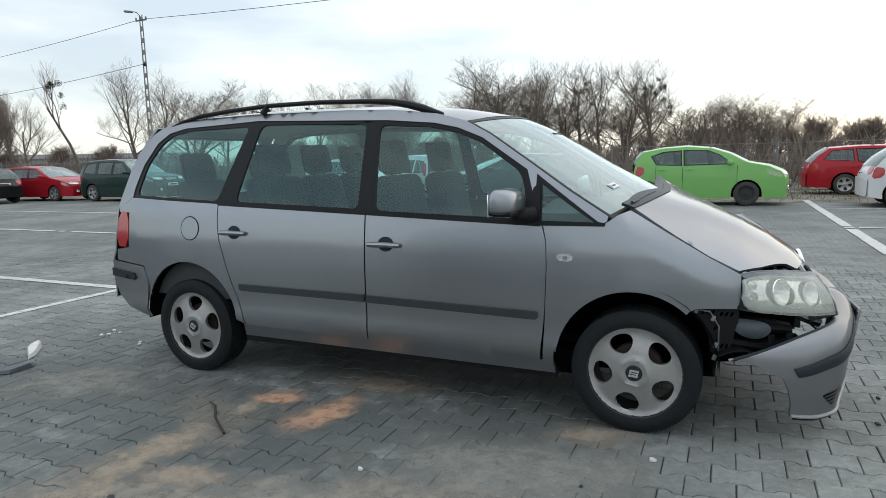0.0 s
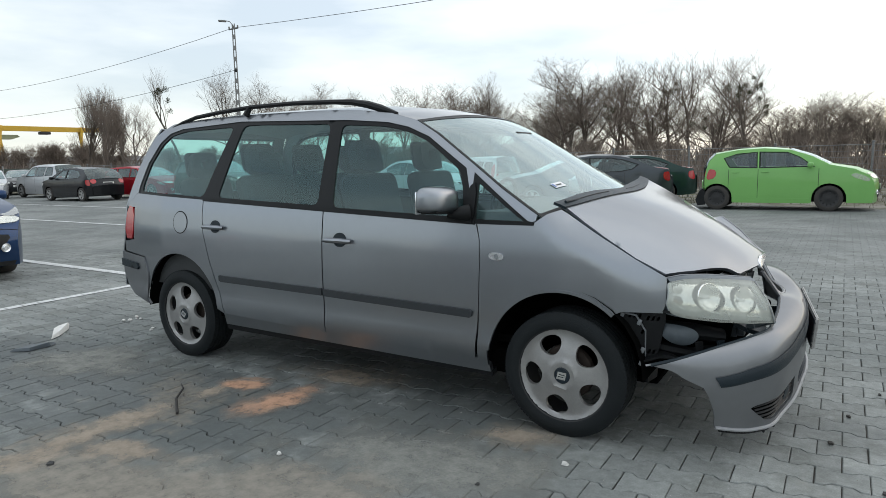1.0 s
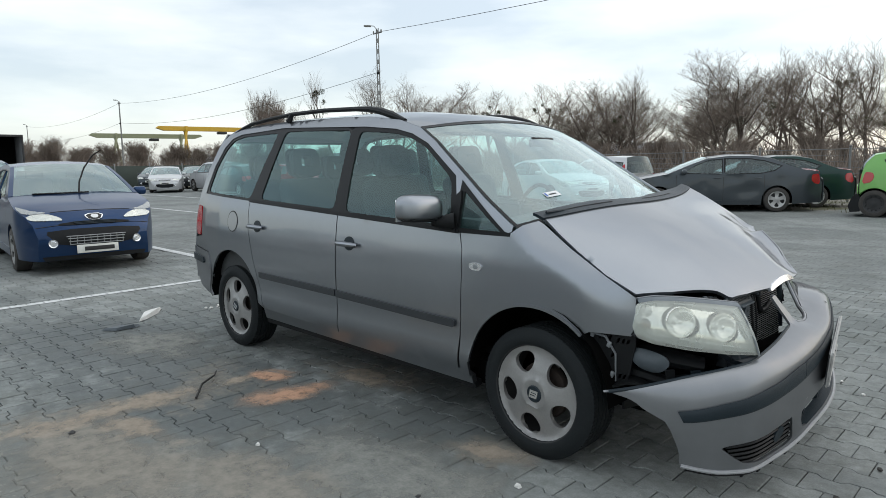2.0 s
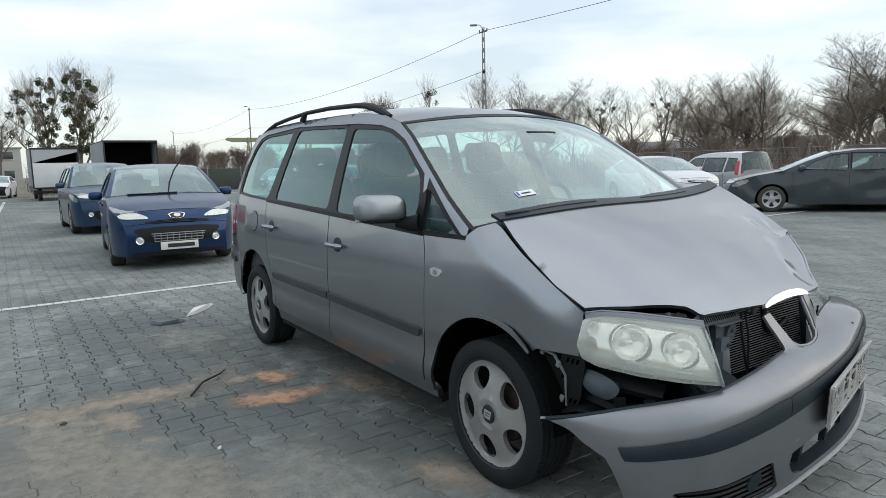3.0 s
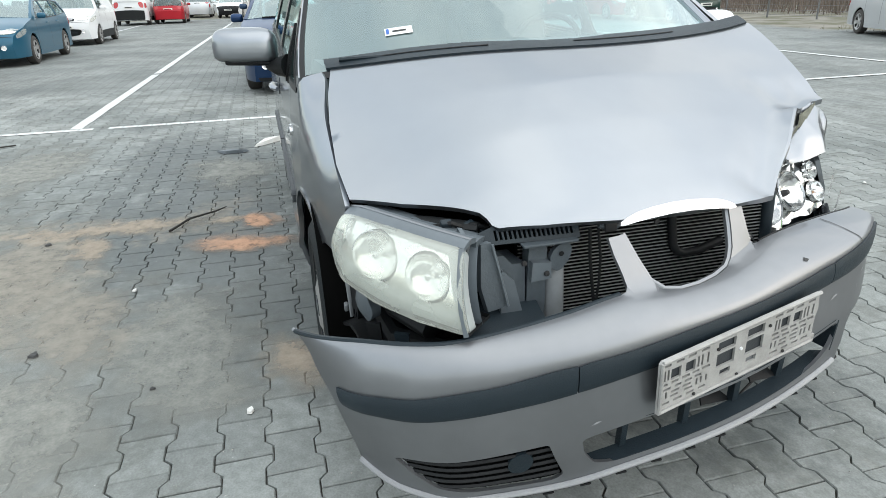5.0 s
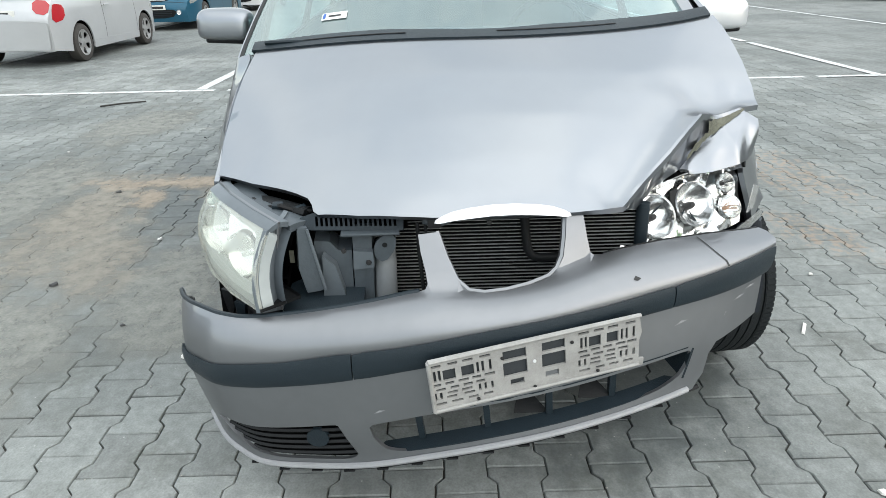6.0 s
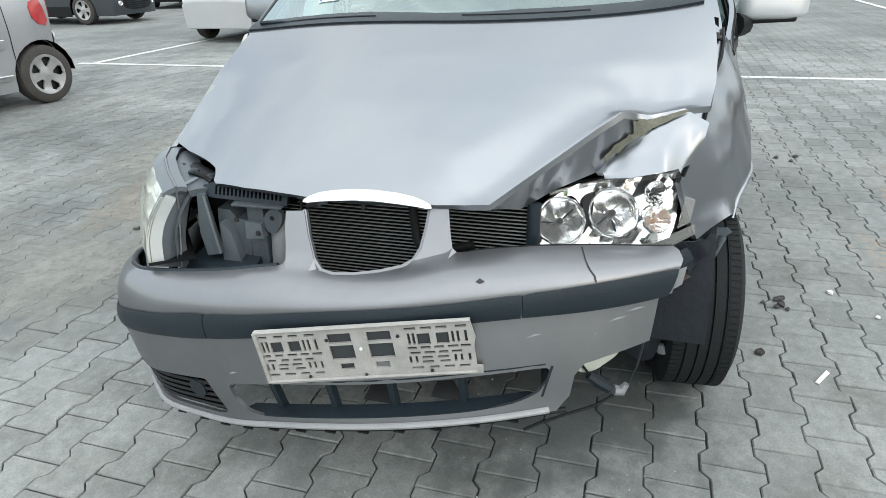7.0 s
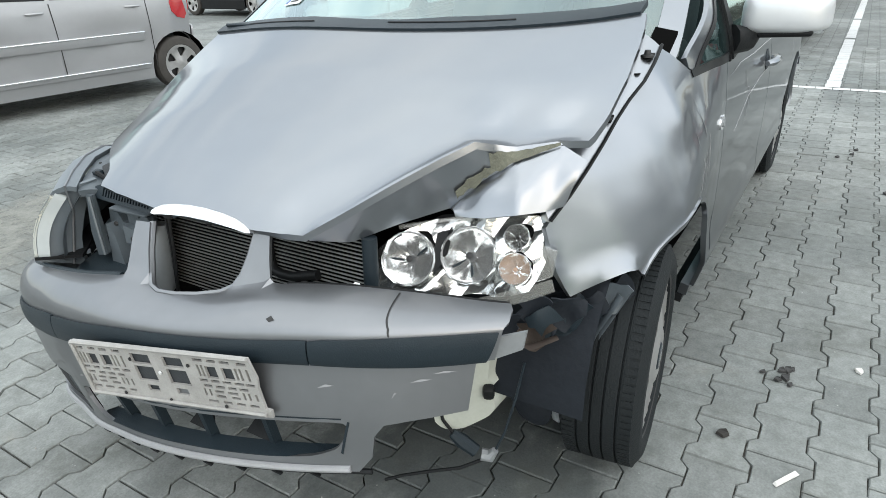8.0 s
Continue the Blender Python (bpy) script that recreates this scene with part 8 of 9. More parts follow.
        for k in range(4):
            part("intake_slat", tube([Vector(on_nose(0.016)(i_lo + 0.035 + 0.045 * k, y)) for y in np.linspace(-0.48 - 0.02 * k, 0.48 + 0.02 * k, 9)], 0.0065, 5), ALU if front == "long" else TRIM, car)
        if long_:
            for k in range(9):
                y = -0.48 + 0.12 * k
                part("intake_bar", tube([Vector(on_nose(0.016)(v, y)) for v in (i_lo + 0.03, i_lo + 0.10, i_lo + 0.18)], 0.004, 4), ALU, car)
            part("lower_valance", sheet([(0.0, -0.90), (0.0, 0.90), (0.06, 0.94), (0.06, -0.94)], on_nose(0.006), [], 0.06, 0.004, (1, 0, 0)), BLACK, car)
        part("bumper_seam", tube([Vector(on_nose(0.003)(0.60, y)) for y in np.linspace(-0.98, 0.98, 21)], 0.004, 4), INK, car)
    part("bonnet_gap", tube([Vector(bon_f(0.03, y)) + Vector((0, 0, 0.002)) for y in np.linspace(-0.62, 0.62, 13)], 0.004, 4), INK, car)
    part("number_plate", block(0.012, 0.50, 0.11, pose(nose(p_v, 0)[0] + 0.020, 0, nose(p_v, 0)[2]), 0.004), PLATE, car)
    part("plate_bar", block(0.006, 0.36, 0.055, pose(nose(p_v, 0)[0] + 0.027, 0.02, nose(p_v, 0)[2]), 0.002), INK, car)
    tp = tail_f(0.35, 0)
    part("number_plate", block(0.012, 0.50, 0.11, pose(tp[0] - 0.012, 0, tp[2] - 0.05), 0.004), PLATE, car)
    part("plate_bar", block(0.006, 0.36, 0.055, pose(tp[0] - 0.018, 0.02, tp[2] - 0.05), 0.002), INK, car)
    part("rear_bumper_trim", sheet(cut_corners([(0.56, -0.99), (0.56, 0.99), (0.98, 0.95), (0.98, -0.95)], 0.05), lambda v, y: (lambda p: (p[0] - 0.045, p[1] * 1.0, p[2]))(tail_f(v, y)), [], 0.15, 0.02, (-1, 0, 0)), BLACK if dark_lower else paint, car)
    for sg in (-1, 1):
        part("rear_lamp", sheet(smooth_poly([(0.02, sg * 0.66), (0.02, sg * 0.985), (0.42, sg * 0.985), (0.38, sg * 0.70)] if not tall_lamps else [(0.0, sg * 0.86), (0.0, sg * 0.985), (0.14, sg * 0.985), (0.12, sg * 0.88)], 1), lambda v, y: (lambda p: (p[0] - 0.012, p[1], p[2]))(tail_f(v, y)), [], 0.06, 0.012, (-1, 0, 0)), tail, car)
    # inside and below
    part("cabin", block(2.2 * scale[0], 1.3 * scale[1], 0.5, pose(-0.35 * scale[0], 0, sill + 0.35), 0.05), SEAT, car)
    for x, y in ((0.10, 0.34), (0.10, -0.34), (-0.75, 0.36), (-0.75, -0.36)):
        part("seat_back", block(0.16, 0.46, 0.55, pose(x * scale[0], y, belt + 0.02, 0, -12, 0), 0.06), SEAT, car)
        part("headrest", block(0.10, 0.25, 0.16, pose(x * scale[0] - 0.08, y, belt + 0.32, 0, -10, 0), 0.04), SEAT, car)
    part("underbody", block((xf - xr) * 0.9, W * 1.7, 0.22, pose((xf + xr) / 2, 0, sill + 0.12), 0.05), DARK, car)
    meshes = wheel_meshes(wheels, round(r, 3))
    for sg in (-1, 1):
        for cx in (fx, rx):
            wh = new("tyre", meshes[0])
            wh.parent = car
            wh.matrix_basis = Matrix.Translation((cx, sg * (W - 0.10), r)) @ (Matrix.Rotation(math.pi, 4, "Z") if sg > 0 else Matrix()) @ Matrix.Rotation(seed * 0.7, 4, "Y")
            for nm, me in (("rim", meshes[1]), ("brake_disc", meshes[2])):
                o = new(nm, me)
                o.parent = wh
            well = bmesh.new()
            rowp = [(cx + r * 1.19 * math.cos(math.pi * k / 10), r + r * 1.19 * math.sin(math.pi * k / 10)) for k in range(11)]
            va = [well.verts.new((x, sg * (W - 0.03), z)) for x, z in rowp]
            vb = [well.verts.new((x, sg * (W - 0.34), z)) for x, z in rowp]
            for k in range(10):
                well.faces.new((va[k], va[k + 1], vb[k + 1], vb[k]))
            well.faces.new(vb)
            part("wheelhouse", well, DARK, car)
    return car


def moulding(car, body, sc, z0, z1, x0, x1, material):
    """A side strip along both flanks."""
    W = BODIES[body]["W"] * sc / 2
    for sg in (-1, 1):
        part("side_moulding", block(x1 - x0, 0.03, z1 - z0, pose((x0 + x1) / 2, sg * (W + 0.004), (z0 + z1) / 2), 0.01), material, car)


# the blue hatchback behind the minivan, its wiper bent upright
blue = parked_car("hatchback", "dark blue hatchback with one wiper bent upright", (-8.38, -0.20), -5, "hatch", P_BLUE, seed=2, front="long")
part("bent_wiper", tube([(1.22, 0.02, 1.03), (1.10, 0.06, 1.20), (0.98, 0.16, 1.40), (0.92, 0.30, 1.58), (0.90, 0.42, 1.66)], [0.012, 0.012, 0.012, 0.010, 0.007], 6), BLACK, blue)
part("wiper", tube([(1.17, -0.55, 1.04), (1.22, -0.2, 1.045), (1.2, 0.15, 1.05)], 0.012, 6), BLACK, blue)
part("badge", sheet(smooth_poly([(-0.125, 0.055), (0.125, 0.055), (0.08, -0.06), (-0.08, -0.06)], 1), lambda u, v: (2.152 - v * 0.7, u, 0.755 + v * 0.7), [], 0.05, 0.02, (1, 0, 0.5)), CHROME_WHITE, blue)
part("badge_shape", sheet(smooth_poly([(-0.105, 0.045), (0.105, 0.045), (0.068, -0.048), (-0.068, -0.048)], 1), lambda u, v: (2.160 - v * 0.7, u, 0.757 + v * 0.7), [], 0.05, 0.004, (1, 0, 0.5)), INK, blue)
part("badge_mark", sheet(smooth_poly([(-0.05, 0.025), (0.04, 0.036), (0.05, -0.01), (0.02, -0.036), (-0.03, -0.03)], 1), lambda u, v: (2.166 - v * 0.7, u, 0.759 + v * 0.7), [], 0.05, 0.003, (1, 0, 0.5)), WHITE, blue)

parked_car("people_carrier", "dusty dark blue people carrier behind a hatchback", (-15.25, -0.22), 0, "suv", P_BLUEGREY, seed=3, scale=(0.98, 0.97, 0.97))
parked_car("estate_car", "teal blue estate car with pale number plate", (-15.55, -6.85), 0, "wagon", P_TEAL, seed=4)
parked_car("delivery_van", "white delivery van with dark lower bumper", (-22.7, -6.8), 0, "van", P_WHITE, seed=5, dark_lower=True, solid_rear=True)
parked_car("coupe", "silver coupe with red tail lamps", (-8.95, -6.78), 180, "coupe", P_SILVER, seed=6)
partner = parked_car("small_van", "silver small van with a crushed rear corner and flat tyre", (-0.72, -6.50), -6.6, "short_van", P_DULL_SILVER, seed=7, dents=0.05)
parked_car("off_roader", "dark grey off-roader on paving", (-11.0, -14.1), 88, "suv", P_DARK, seed=8, dark_lower=True)
parked_car("saloon", "black saloon seen from its front", (-17.2, -15.0), 20, "sedan", P_BLACK, seed=9)
green_car = parked_car("hatchback", "apple green hatchback with torn off rear bumper", (1.28, 15.10), 1, "supermini", P_GREEN, "steel", (1.0, 1.0, 1.03), seed=10)
parked_car("estate_car", "red estate car with chrome window trim", (6.45, 20.0), 0, "wagon", P_RED, seed=11)
parked_car("hatchback", "white hatchback with smashed rear", (6.75, 14.75), 0, "hatch", P_WHITE, seed=12, dents=0.06)
parked_car("saloon", "dark grey saloon with a dented side", (-4.22, 14.75), 213, "sedan", P_DARK, scale=(1.10, 1, 1.02), seed=13, dents=0.07)
parked_car("saloon", "dark green saloon by the fence", (-3.75, 16.95), 213, "sedan", P_DGREEN, seed=14)
parked_car("compact_van", "silver white compact van by the fence", (-9.6, 18.3), 163, "short_van", P_SILVER, seed=15, scale=(1.06, 0.96, 0.84), tall_lamps=True)
parked_car("saloon", "silver saloon with orange side lamps", (-9.75, 15.1), -24, "sedan", P_SILVER, seed=16)
parked_car("hatchback", "black hatchback in a row of cars", (-27.3, 12.9), 180, "hatch", P_BLACK, seed=17, scale=(1.05, 1.02, 1.0))
parked_car("off_roader", "silver off-roader in a row of cars", (-33.4, 14.6), 180, "suv", P_SILVER, seed=18)
parked_car("hatchback", "red hatchback in a row of cars", (-26.0, 15.3), 4, "wagon", P_RED, seed=19)
parked_car("off_roader", "dark green off-roader in a row of cars", (-20.9, 15.4), 0, "suv", P_DGREEN, seed=20)
parked_car("saloon", "silver white saloon with damaged front", (-35.8, 12.6), -25, "sedan", P_SILVER, seed=21)
parked_car("hatchback", "dark hatchback in a far row", (-42.0, 14.5), -35, "hatch", P_DARK, seed=22)
parked_car("saloon", "black saloon in a far row", (-40.5, 16.5), -30, "sedan", P_BLACK, seed=23)
parked_car("saloon", "dark saloon in a far row", (-38.5, 18.0), 180, "sedan", P_DARK, seed=24)
parked_car("saloon", "white wrecked saloon without front bumper", (-49.0, -2.3), -8, "sedan", P_WHITE, seed=25, dents=0.08, no_nose=True)
parked_car("delivery_van", "white delivery van standing with its rear to the lane", (-40.4, -7.6), 180, "van", P_WHITE, seed=26, scale=(1.1, 1.08, 1.12), solid_rear=True, dark_lower=True)
parked_car("hatchback", "red hatchback beside a white van", (-41.0, -5.7), 180, "hatch", P_RED, seed=27)
parked_car("saloon", "grey saloon at the end of the lane", (-52.0, -4.8), 180, "sedan", P_SILVER, seed=28)
parked_car("hatchback", "dark hatchback at the end of the lane", (-54.0, -7.2), 90, "hatch", P_DARK, seed=29)
parked_car("hatchback", "silver hatchback at the end of the lane", (-58.0, -5.0), 60, "hatch", P_SILVER, seed=30)


def box_truck(at, turn, label, open_top, cab):
    t = thing("box_truck", label, "truck", (at[0], at[1], 0), turn, "parked trucks")
    W, H, L, z0 = 2.35, 2.15, 4.6, 0.75
    wm = mat("truck_white_panel", (0.62, 0.63, 0.63), 0.55, 0, 0, 0.10, 1.5)
    part("bed", block(L, W, 0.16, pose(-L / 2, 0, z0), 0.02), STEEL, t)
    for sg in (-1, 1):
        part("side_wall", block(L, 0.05, H, pose(-L / 2, sg * (W / 2 - 0.03), z0 + H / 2), 0.01), mat("grey_tarpaulin", (0.22, 0.23, 0.24), 0.7, 0, 0, 0.15, 1.5), t)
    part("front_wall", block(0.05, W, H, pose(-L, 0, z0 + H / 2), 0.01), wm, t)
    part("tail_board", block(0.06, W - 0.02, H * open_top, pose(0.0, 0, z0 + H * open_top / 2), 0.01), wm, t)
    part("roof", block(L, W, 0.05, pose(-L / 2, 0, z0 + H), 0.01), BLACK, t)
    part("roof_beam", block(0.08, W, 0.10, pose(0, 0, z0 + H - 0.03), 0.02), STEEL, t)
    for sg in (-1, 1):
        part("corner_post", block(0.07, 0.07, H, pose(0.0, sg * (W / 2 - 0.035), z0 + H / 2), 0.01), STEEL, t)
    if open_top > 0.5:
        part("torn_tarpaulin", prism([(-W / 2 + 0.05, z0 + H * open_top), (-W / 2 + 0.05, z0 + H), (W / 2 - 0.05, z0 + H), (W / 2 - 0.05, z0 + H * 0.90), (-W / 2 + 0.5, z0 + H * (open_top + 0.06))], lambda u, v: Vector((0.02, u, v)), lambda u, v: Vector((-0.01, u, v))), mat("pale_tarpaulin", (0.40, 0.41, 0.42), 0.7, 0, 0, 0.15, 1.5), t, "torn pale tarpaulin")
    # dark panel inside, painting in the unlit load space
    part("cargo_shade", block(0.04, W - 0.2, H * 0.98, pose(-1.2, 0, z0 + H / 2), 0), DARK, t)
    part("cab", block(1.7, 1.95, 1.7, pose(-L - 1.0, 0, 1.35), 0.15, 3), cab, t)
    part("bumper", block(0.10, W * 0.9, 0.16, pose(-0.1, 0, 0.48), 0.02), BLACK, t)
    me = wheel_meshes("steel", 0.36)
    for sg in (-1, 1):
        for x in (-0.9, -L - 0.9):
            w = new("tyre", me[0])
            w.parent = t
            w.matrix_basis = Matrix.Translation((x, sg * 0.85, 0.36)) @ (Matrix.Rotation(math.pi, 4, "Z") if sg > 0 else Matrix())
            o = new("rim", me[1])
            o.parent = w
    return t


box_truck((-38.6, 0.45), 0, "white box truck with its tail board lowered halfway", 0.62, P_WHITE)
box_truck((-30.0, 2.95), 0, "white and black box truck behind parked cars", 0.42, P_WHITE)

for z0, z1 in ((0.60, 0.70), (0.30, 0.36)):
    moulding(partner, "van", 1.0, z0, z1, -0.95, 0.95, P_DULL_SILVER)
    moulding(partner, "van", 1.03, z1 - 0.016, z1, -0.95, 0.95, CHROME_WHITE)
part("torn_bumper", prism([(0, 0.0), (0.20, 0.02), (0.24, 0.30), (0.12, 0.44), (0.03, 0.36), (-0.05, 0.15)], lambda u, v: Vector((-2.02 + u, -0.80, 0.10 + v)), lambda u, v: Vector((-2.16 + u, 0.3, 0.12 + v))), BLACK, green_car, "torn black rear bumper")
part("tail_gap", block(0.05, 1.35, 0.5, pose(-1.88, 0, 0.85), 0.05), BLACK, green_car)


# ---- fence, poles, cranes, buildings, trees ----
GALV = mat("galvanised_steel", (0.20, 0.205, 0.205), 0.5, 0.6, 0, 0.15, 10)
CONCRETE = mat("weathered_concrete", (0.26, 0.26, 0.25), 0.9, 0, 0, 0.2, 3, 0.3, 40)
CRANE_Y = mat("yellow_crane_paint", (0.60, 0.36, 0.03), 0.5, 0, 0, 0.12, 2)
CRANE_G = mat("pale_green_crane_paint", (0.26, 0.28, 0.17), 0.6, 0, 0, 0.12, 2)
BARK = mat("bark", (0.135, 0.110, 0.092), 0.95, 0, 0, 0.25, 4, 0.5, 30)
BARK_PALE = mat("pale_bark", (0.16, 0.145, 0.125), 0.95, 0, 0, 0.25, 4, 0.5, 30)
TWIGS = mat("fine_twigs", (0.195, 0.155, 0.128), 0.95, 0, 0, 0.3, 0.7)
MISTLE = mat("mistletoe_leaves", (0.045, 0.055, 0.018), 0.8, 0, 0, 0.35, 3)
BROWNLEAF = mat("withered_brown_leaves", (0.17, 0.115, 0.082), 0.9, 0, 0, 0.4, 2)
GRASS = mat("dry_grass", (0.12, 0.115, 0.055), 0.95, 0, 0, 0.4, 2)


def make_fence():
    f = thing("wire_fence", "low wire mesh fence with grey steel posts", "fence", (0, 19.9, 0))
    posts = [-2.06 + 2.65 * k for k in range(-16, 14)]
    for x in posts:
        part("post", tube([(x, 0, 0), (x, 0, 1.72)], 0.035, 8), GALV, f)
        part("post_cap", block(0.09, 0.09, 0.05, pose(x, 0, 1.73), 0.015), GALV, f)
    for k in range(9):
        part("wire", tube([(posts[0], 0, 0.12 + 0.19 * k), (posts[-1], 0, 0.12 + 0.19 * k)], 0.006 if k < 8 else 0.012, 4), GALV, f)
    bm = bmesh.new()
    x = posts[0]
    while x < posts[-1]:
        tube([(x, 0, 0.1), (x, 0, 1.64)], 0.004, 3, bm, cap=False)
        x += 0.13
    ob = part("mesh_wire", bm, GALV, f)
    tagged(ob, kind="stuff")
    w = thing("panel_fence", "dark green panel fence behind a row of cars", "fence", (-44.5, 9.0, 0), 96)
    green = mat("dark_green_panel", (0.05, 0.065, 0.055), 0.8, 0, 0, 0.2, 1)
    for k in range(-1, 12):
        part("panel", block(2.44, 0.04, 1.55, pose(k * 2.5, 0, 0.80), 0.01), green, w)
        part("post", block(0.08, 0.08, 1.75, pose(k * 2.5 + 1.25, 0, 0.875), 0.01), GALV, w)


make_fence()

POLES = [(36.0, 16.4), (-24.5, 19.8), (-72.0, 22.7), (-120.0, 24.7)]


def concrete_pole(x, y, h, lamp):
    p = thing("power_pole", "tall concrete power pole with a small lamp", "pole", (x, y, 0), 0, "power poles")
    bm = bmesh.new()
    for sx, sy in ((-1, 0), (1, 0)):
        tube([(sx * 0.13, 0, 0), (sx * 0.08, 0, h)], [0.05, 0.035], 4, bm)
    for k in range(int(h / 0.55)):
        z = 0.3 + k * 0.55
        merge(bm, block(0.24 - 0.08 * z / h, 0.07, 0.22, pose(0, 0, z), 0.0))
    part("shaft", bm, CONCRETE, p, smooth=False)
    part("cross_arm", tube([(-0.35, 0, h - 0.25), (0.35, 0, h - 0.25)], 0.035, 6), GALV, p)
    for dx in (-0.32, 0.0, 0.32):
        part("insulator", lathe([(0, 0.13), (0.03, 0.12), (0.045, 0.06), (0.03, 0.0)], 8, m=Matrix.Translation((dx, 0, h - 0.22)) @ pose(0, 0, 0, 90)), CONCRETE, p)
    part("bracket", block(0.16, 0.10, 0.12, pose(0.10, -0.10, h - 2.35), 0.02), BLACK, p)
    if lamp:
        part("lamp_arm", tube([(0, 0, h - 0.1), (-0.15, -0.1, h + 0.12), (-0.45, -0.2, h + 0.18)], 0.022, 6), GALV, p)
        part("lamp_head", block(0.42, 0.16, 0.10, pose(-0.55, -0.22, h + 0.17, 0, 6, 20), 0.04), CONCRETE, p)


for i, (x, y) in enumerate(POLES):
    concrete_pole(x, y, 8.65, True)
wires = thing("power_wires", "two thin sagging power wires between poles", "wires", (0, 0, 0))
for (x0, y0), (x1, y1) in zip(POLES, POLES[1:]):
    for z0, sag in ((8.45, 0.9), (6.35, 0.9)):
        if x0 > 0 and z0 < 7:
            continue
        part("wire", tube([(x0 + (x1 - x0) * t, y0 + (y1 - y0) * t, z0 - sag * 4 * t * (1 - t)) for t in np.linspace(0, 1, 17)], 0.012, 5), BLACK, wires)


def gantry(p0, p1, h, material, label, legs):
    c = thing("gantry_crane", label, "crane", (*p0, 0), math.degrees(math.atan2(p1[1] - p0[1], p1[0] - p0[0])))
    ln = math.hypot(p1[0] - p0[0], p1[1] - p0[1])
    part("girder", prism([(0.0, -0.1), (1.2, -0.5), (ln - 1.2, -0.5), (ln, -0.1), (ln - 0.4, 0.2), (0.4, 0.2)], lambda u, v: Vector((u, -0.5, h + v)), lambda u, v: Vector((u, 0.5, h + v))), material, c)
    part("trolley", block(1.4, 1.2, 0.4, pose(ln * 0.55, 0, h - 0.75), 0.1), STEEL, c)
    for x in legs:
        for sy in (-1, 1):
            part("leg", tube([(ln * x, sy * 0.5, h - 0.4), (ln * x + 1.5 * sy, sy * 2.6, 0)], [0.20, 0.13], 4), material, c)
        part("cross_brace", tube([(ln * x, -1.8, h * 0.4), (ln * x, 1.8, h * 0.4)], 0.15, 4), material, c)
        part("stiffener", block(0.4, 1.4, 0.9, pose(ln * x, 0, h - 0.2), 0.05), material, c)


def from_eye(az, d, ex=2.7, ey=-3.6):
    return (ex + d * math.cos(radians(az)), ey + d * math.sin(radians(az)))


gantry(from_eye(158.2, 112), from_eye(149.3, 118), 7.8, CRANE_Y, "yellow gantry crane standing far off", (0.24, 0.82))
gantry(from_eye(163.0, 118), from_eye(154.8, 122), 6.9, CRANE_G, "pale green gantry crane standing far off", (0.22, 0.80))


def shed(at, turn, lx, ly, h, wall, label, rows=1, cols=6, roof_h=0.8):
    b = thing("building", label, "building", (*at, 0), turn, "far buildings")
    wm = mat("plaster_" + label.split()[0], wall, 0.9, 0, 0, 0.12, 0.4)
    part("wall", block(lx, ly, h, pose(0, 0, h / 2), 0.02), wm, b)
    part("roof", prism([(-ly / 2 - 0.4, 0), (ly / 2 + 0.4, 0), (0, roof_h)], lambda u, v: Vector((-lx / 2 - 0.4, u, h + v)), lambda u, v: Vector((lx / 2 + 0.4, u, h + v))), mat("roof_sheet", (0.10, 0.10, 0.10), 0.7, 0, 0, 0.2, 0.5), b)
    for r_ in range(rows):
        for k in range(cols):
            x = -lx / 2 + lx * (k + 0.5) / cols
            z = h * (r_ + 0.55) / rows
            w = part("window", block(min(1.6, lx / cols * 0.5), 0.06, min(1.4, h / rows * 0.42), pose(x, -ly / 2 - 0.01, z), 0.01), mat("dark_pane", (0.05, 0.06, 0.065), 0.15), b)
            part("sill", block(min(1.8, lx / cols * 0.55), 0.16, 0.08, pose(x, -ly / 2 - 0.08, z - min(0.75, h / rows * 0.24)), 0.01), WHITE, w)


shed((-150, -4.0), 90, 12.5, 10, 7.0, (0.36, 0.36, 0.34), "grey flat two-storey building far off", 2, 3, 0.15)
shed((-150, -22.0), 90, 20, 10, 6.0, (0.33, 0.33, 0.31), "pale flat building far off", 2, 5, 0.15)
bx, by = from_eye(146, 118)
shed((bx, by), 55, 46, 12, 2.8, (0.40, 0.41, 0.41), "long pale storage hall far off", 1, 9, 0.8)
bx, by = from_eye(121, 84)
shed((bx, by), 30, 20, 9, 2.6, (0.22, 0.22, 0.21), "dark long shed behind bare trees", 1, 7, 1.0)


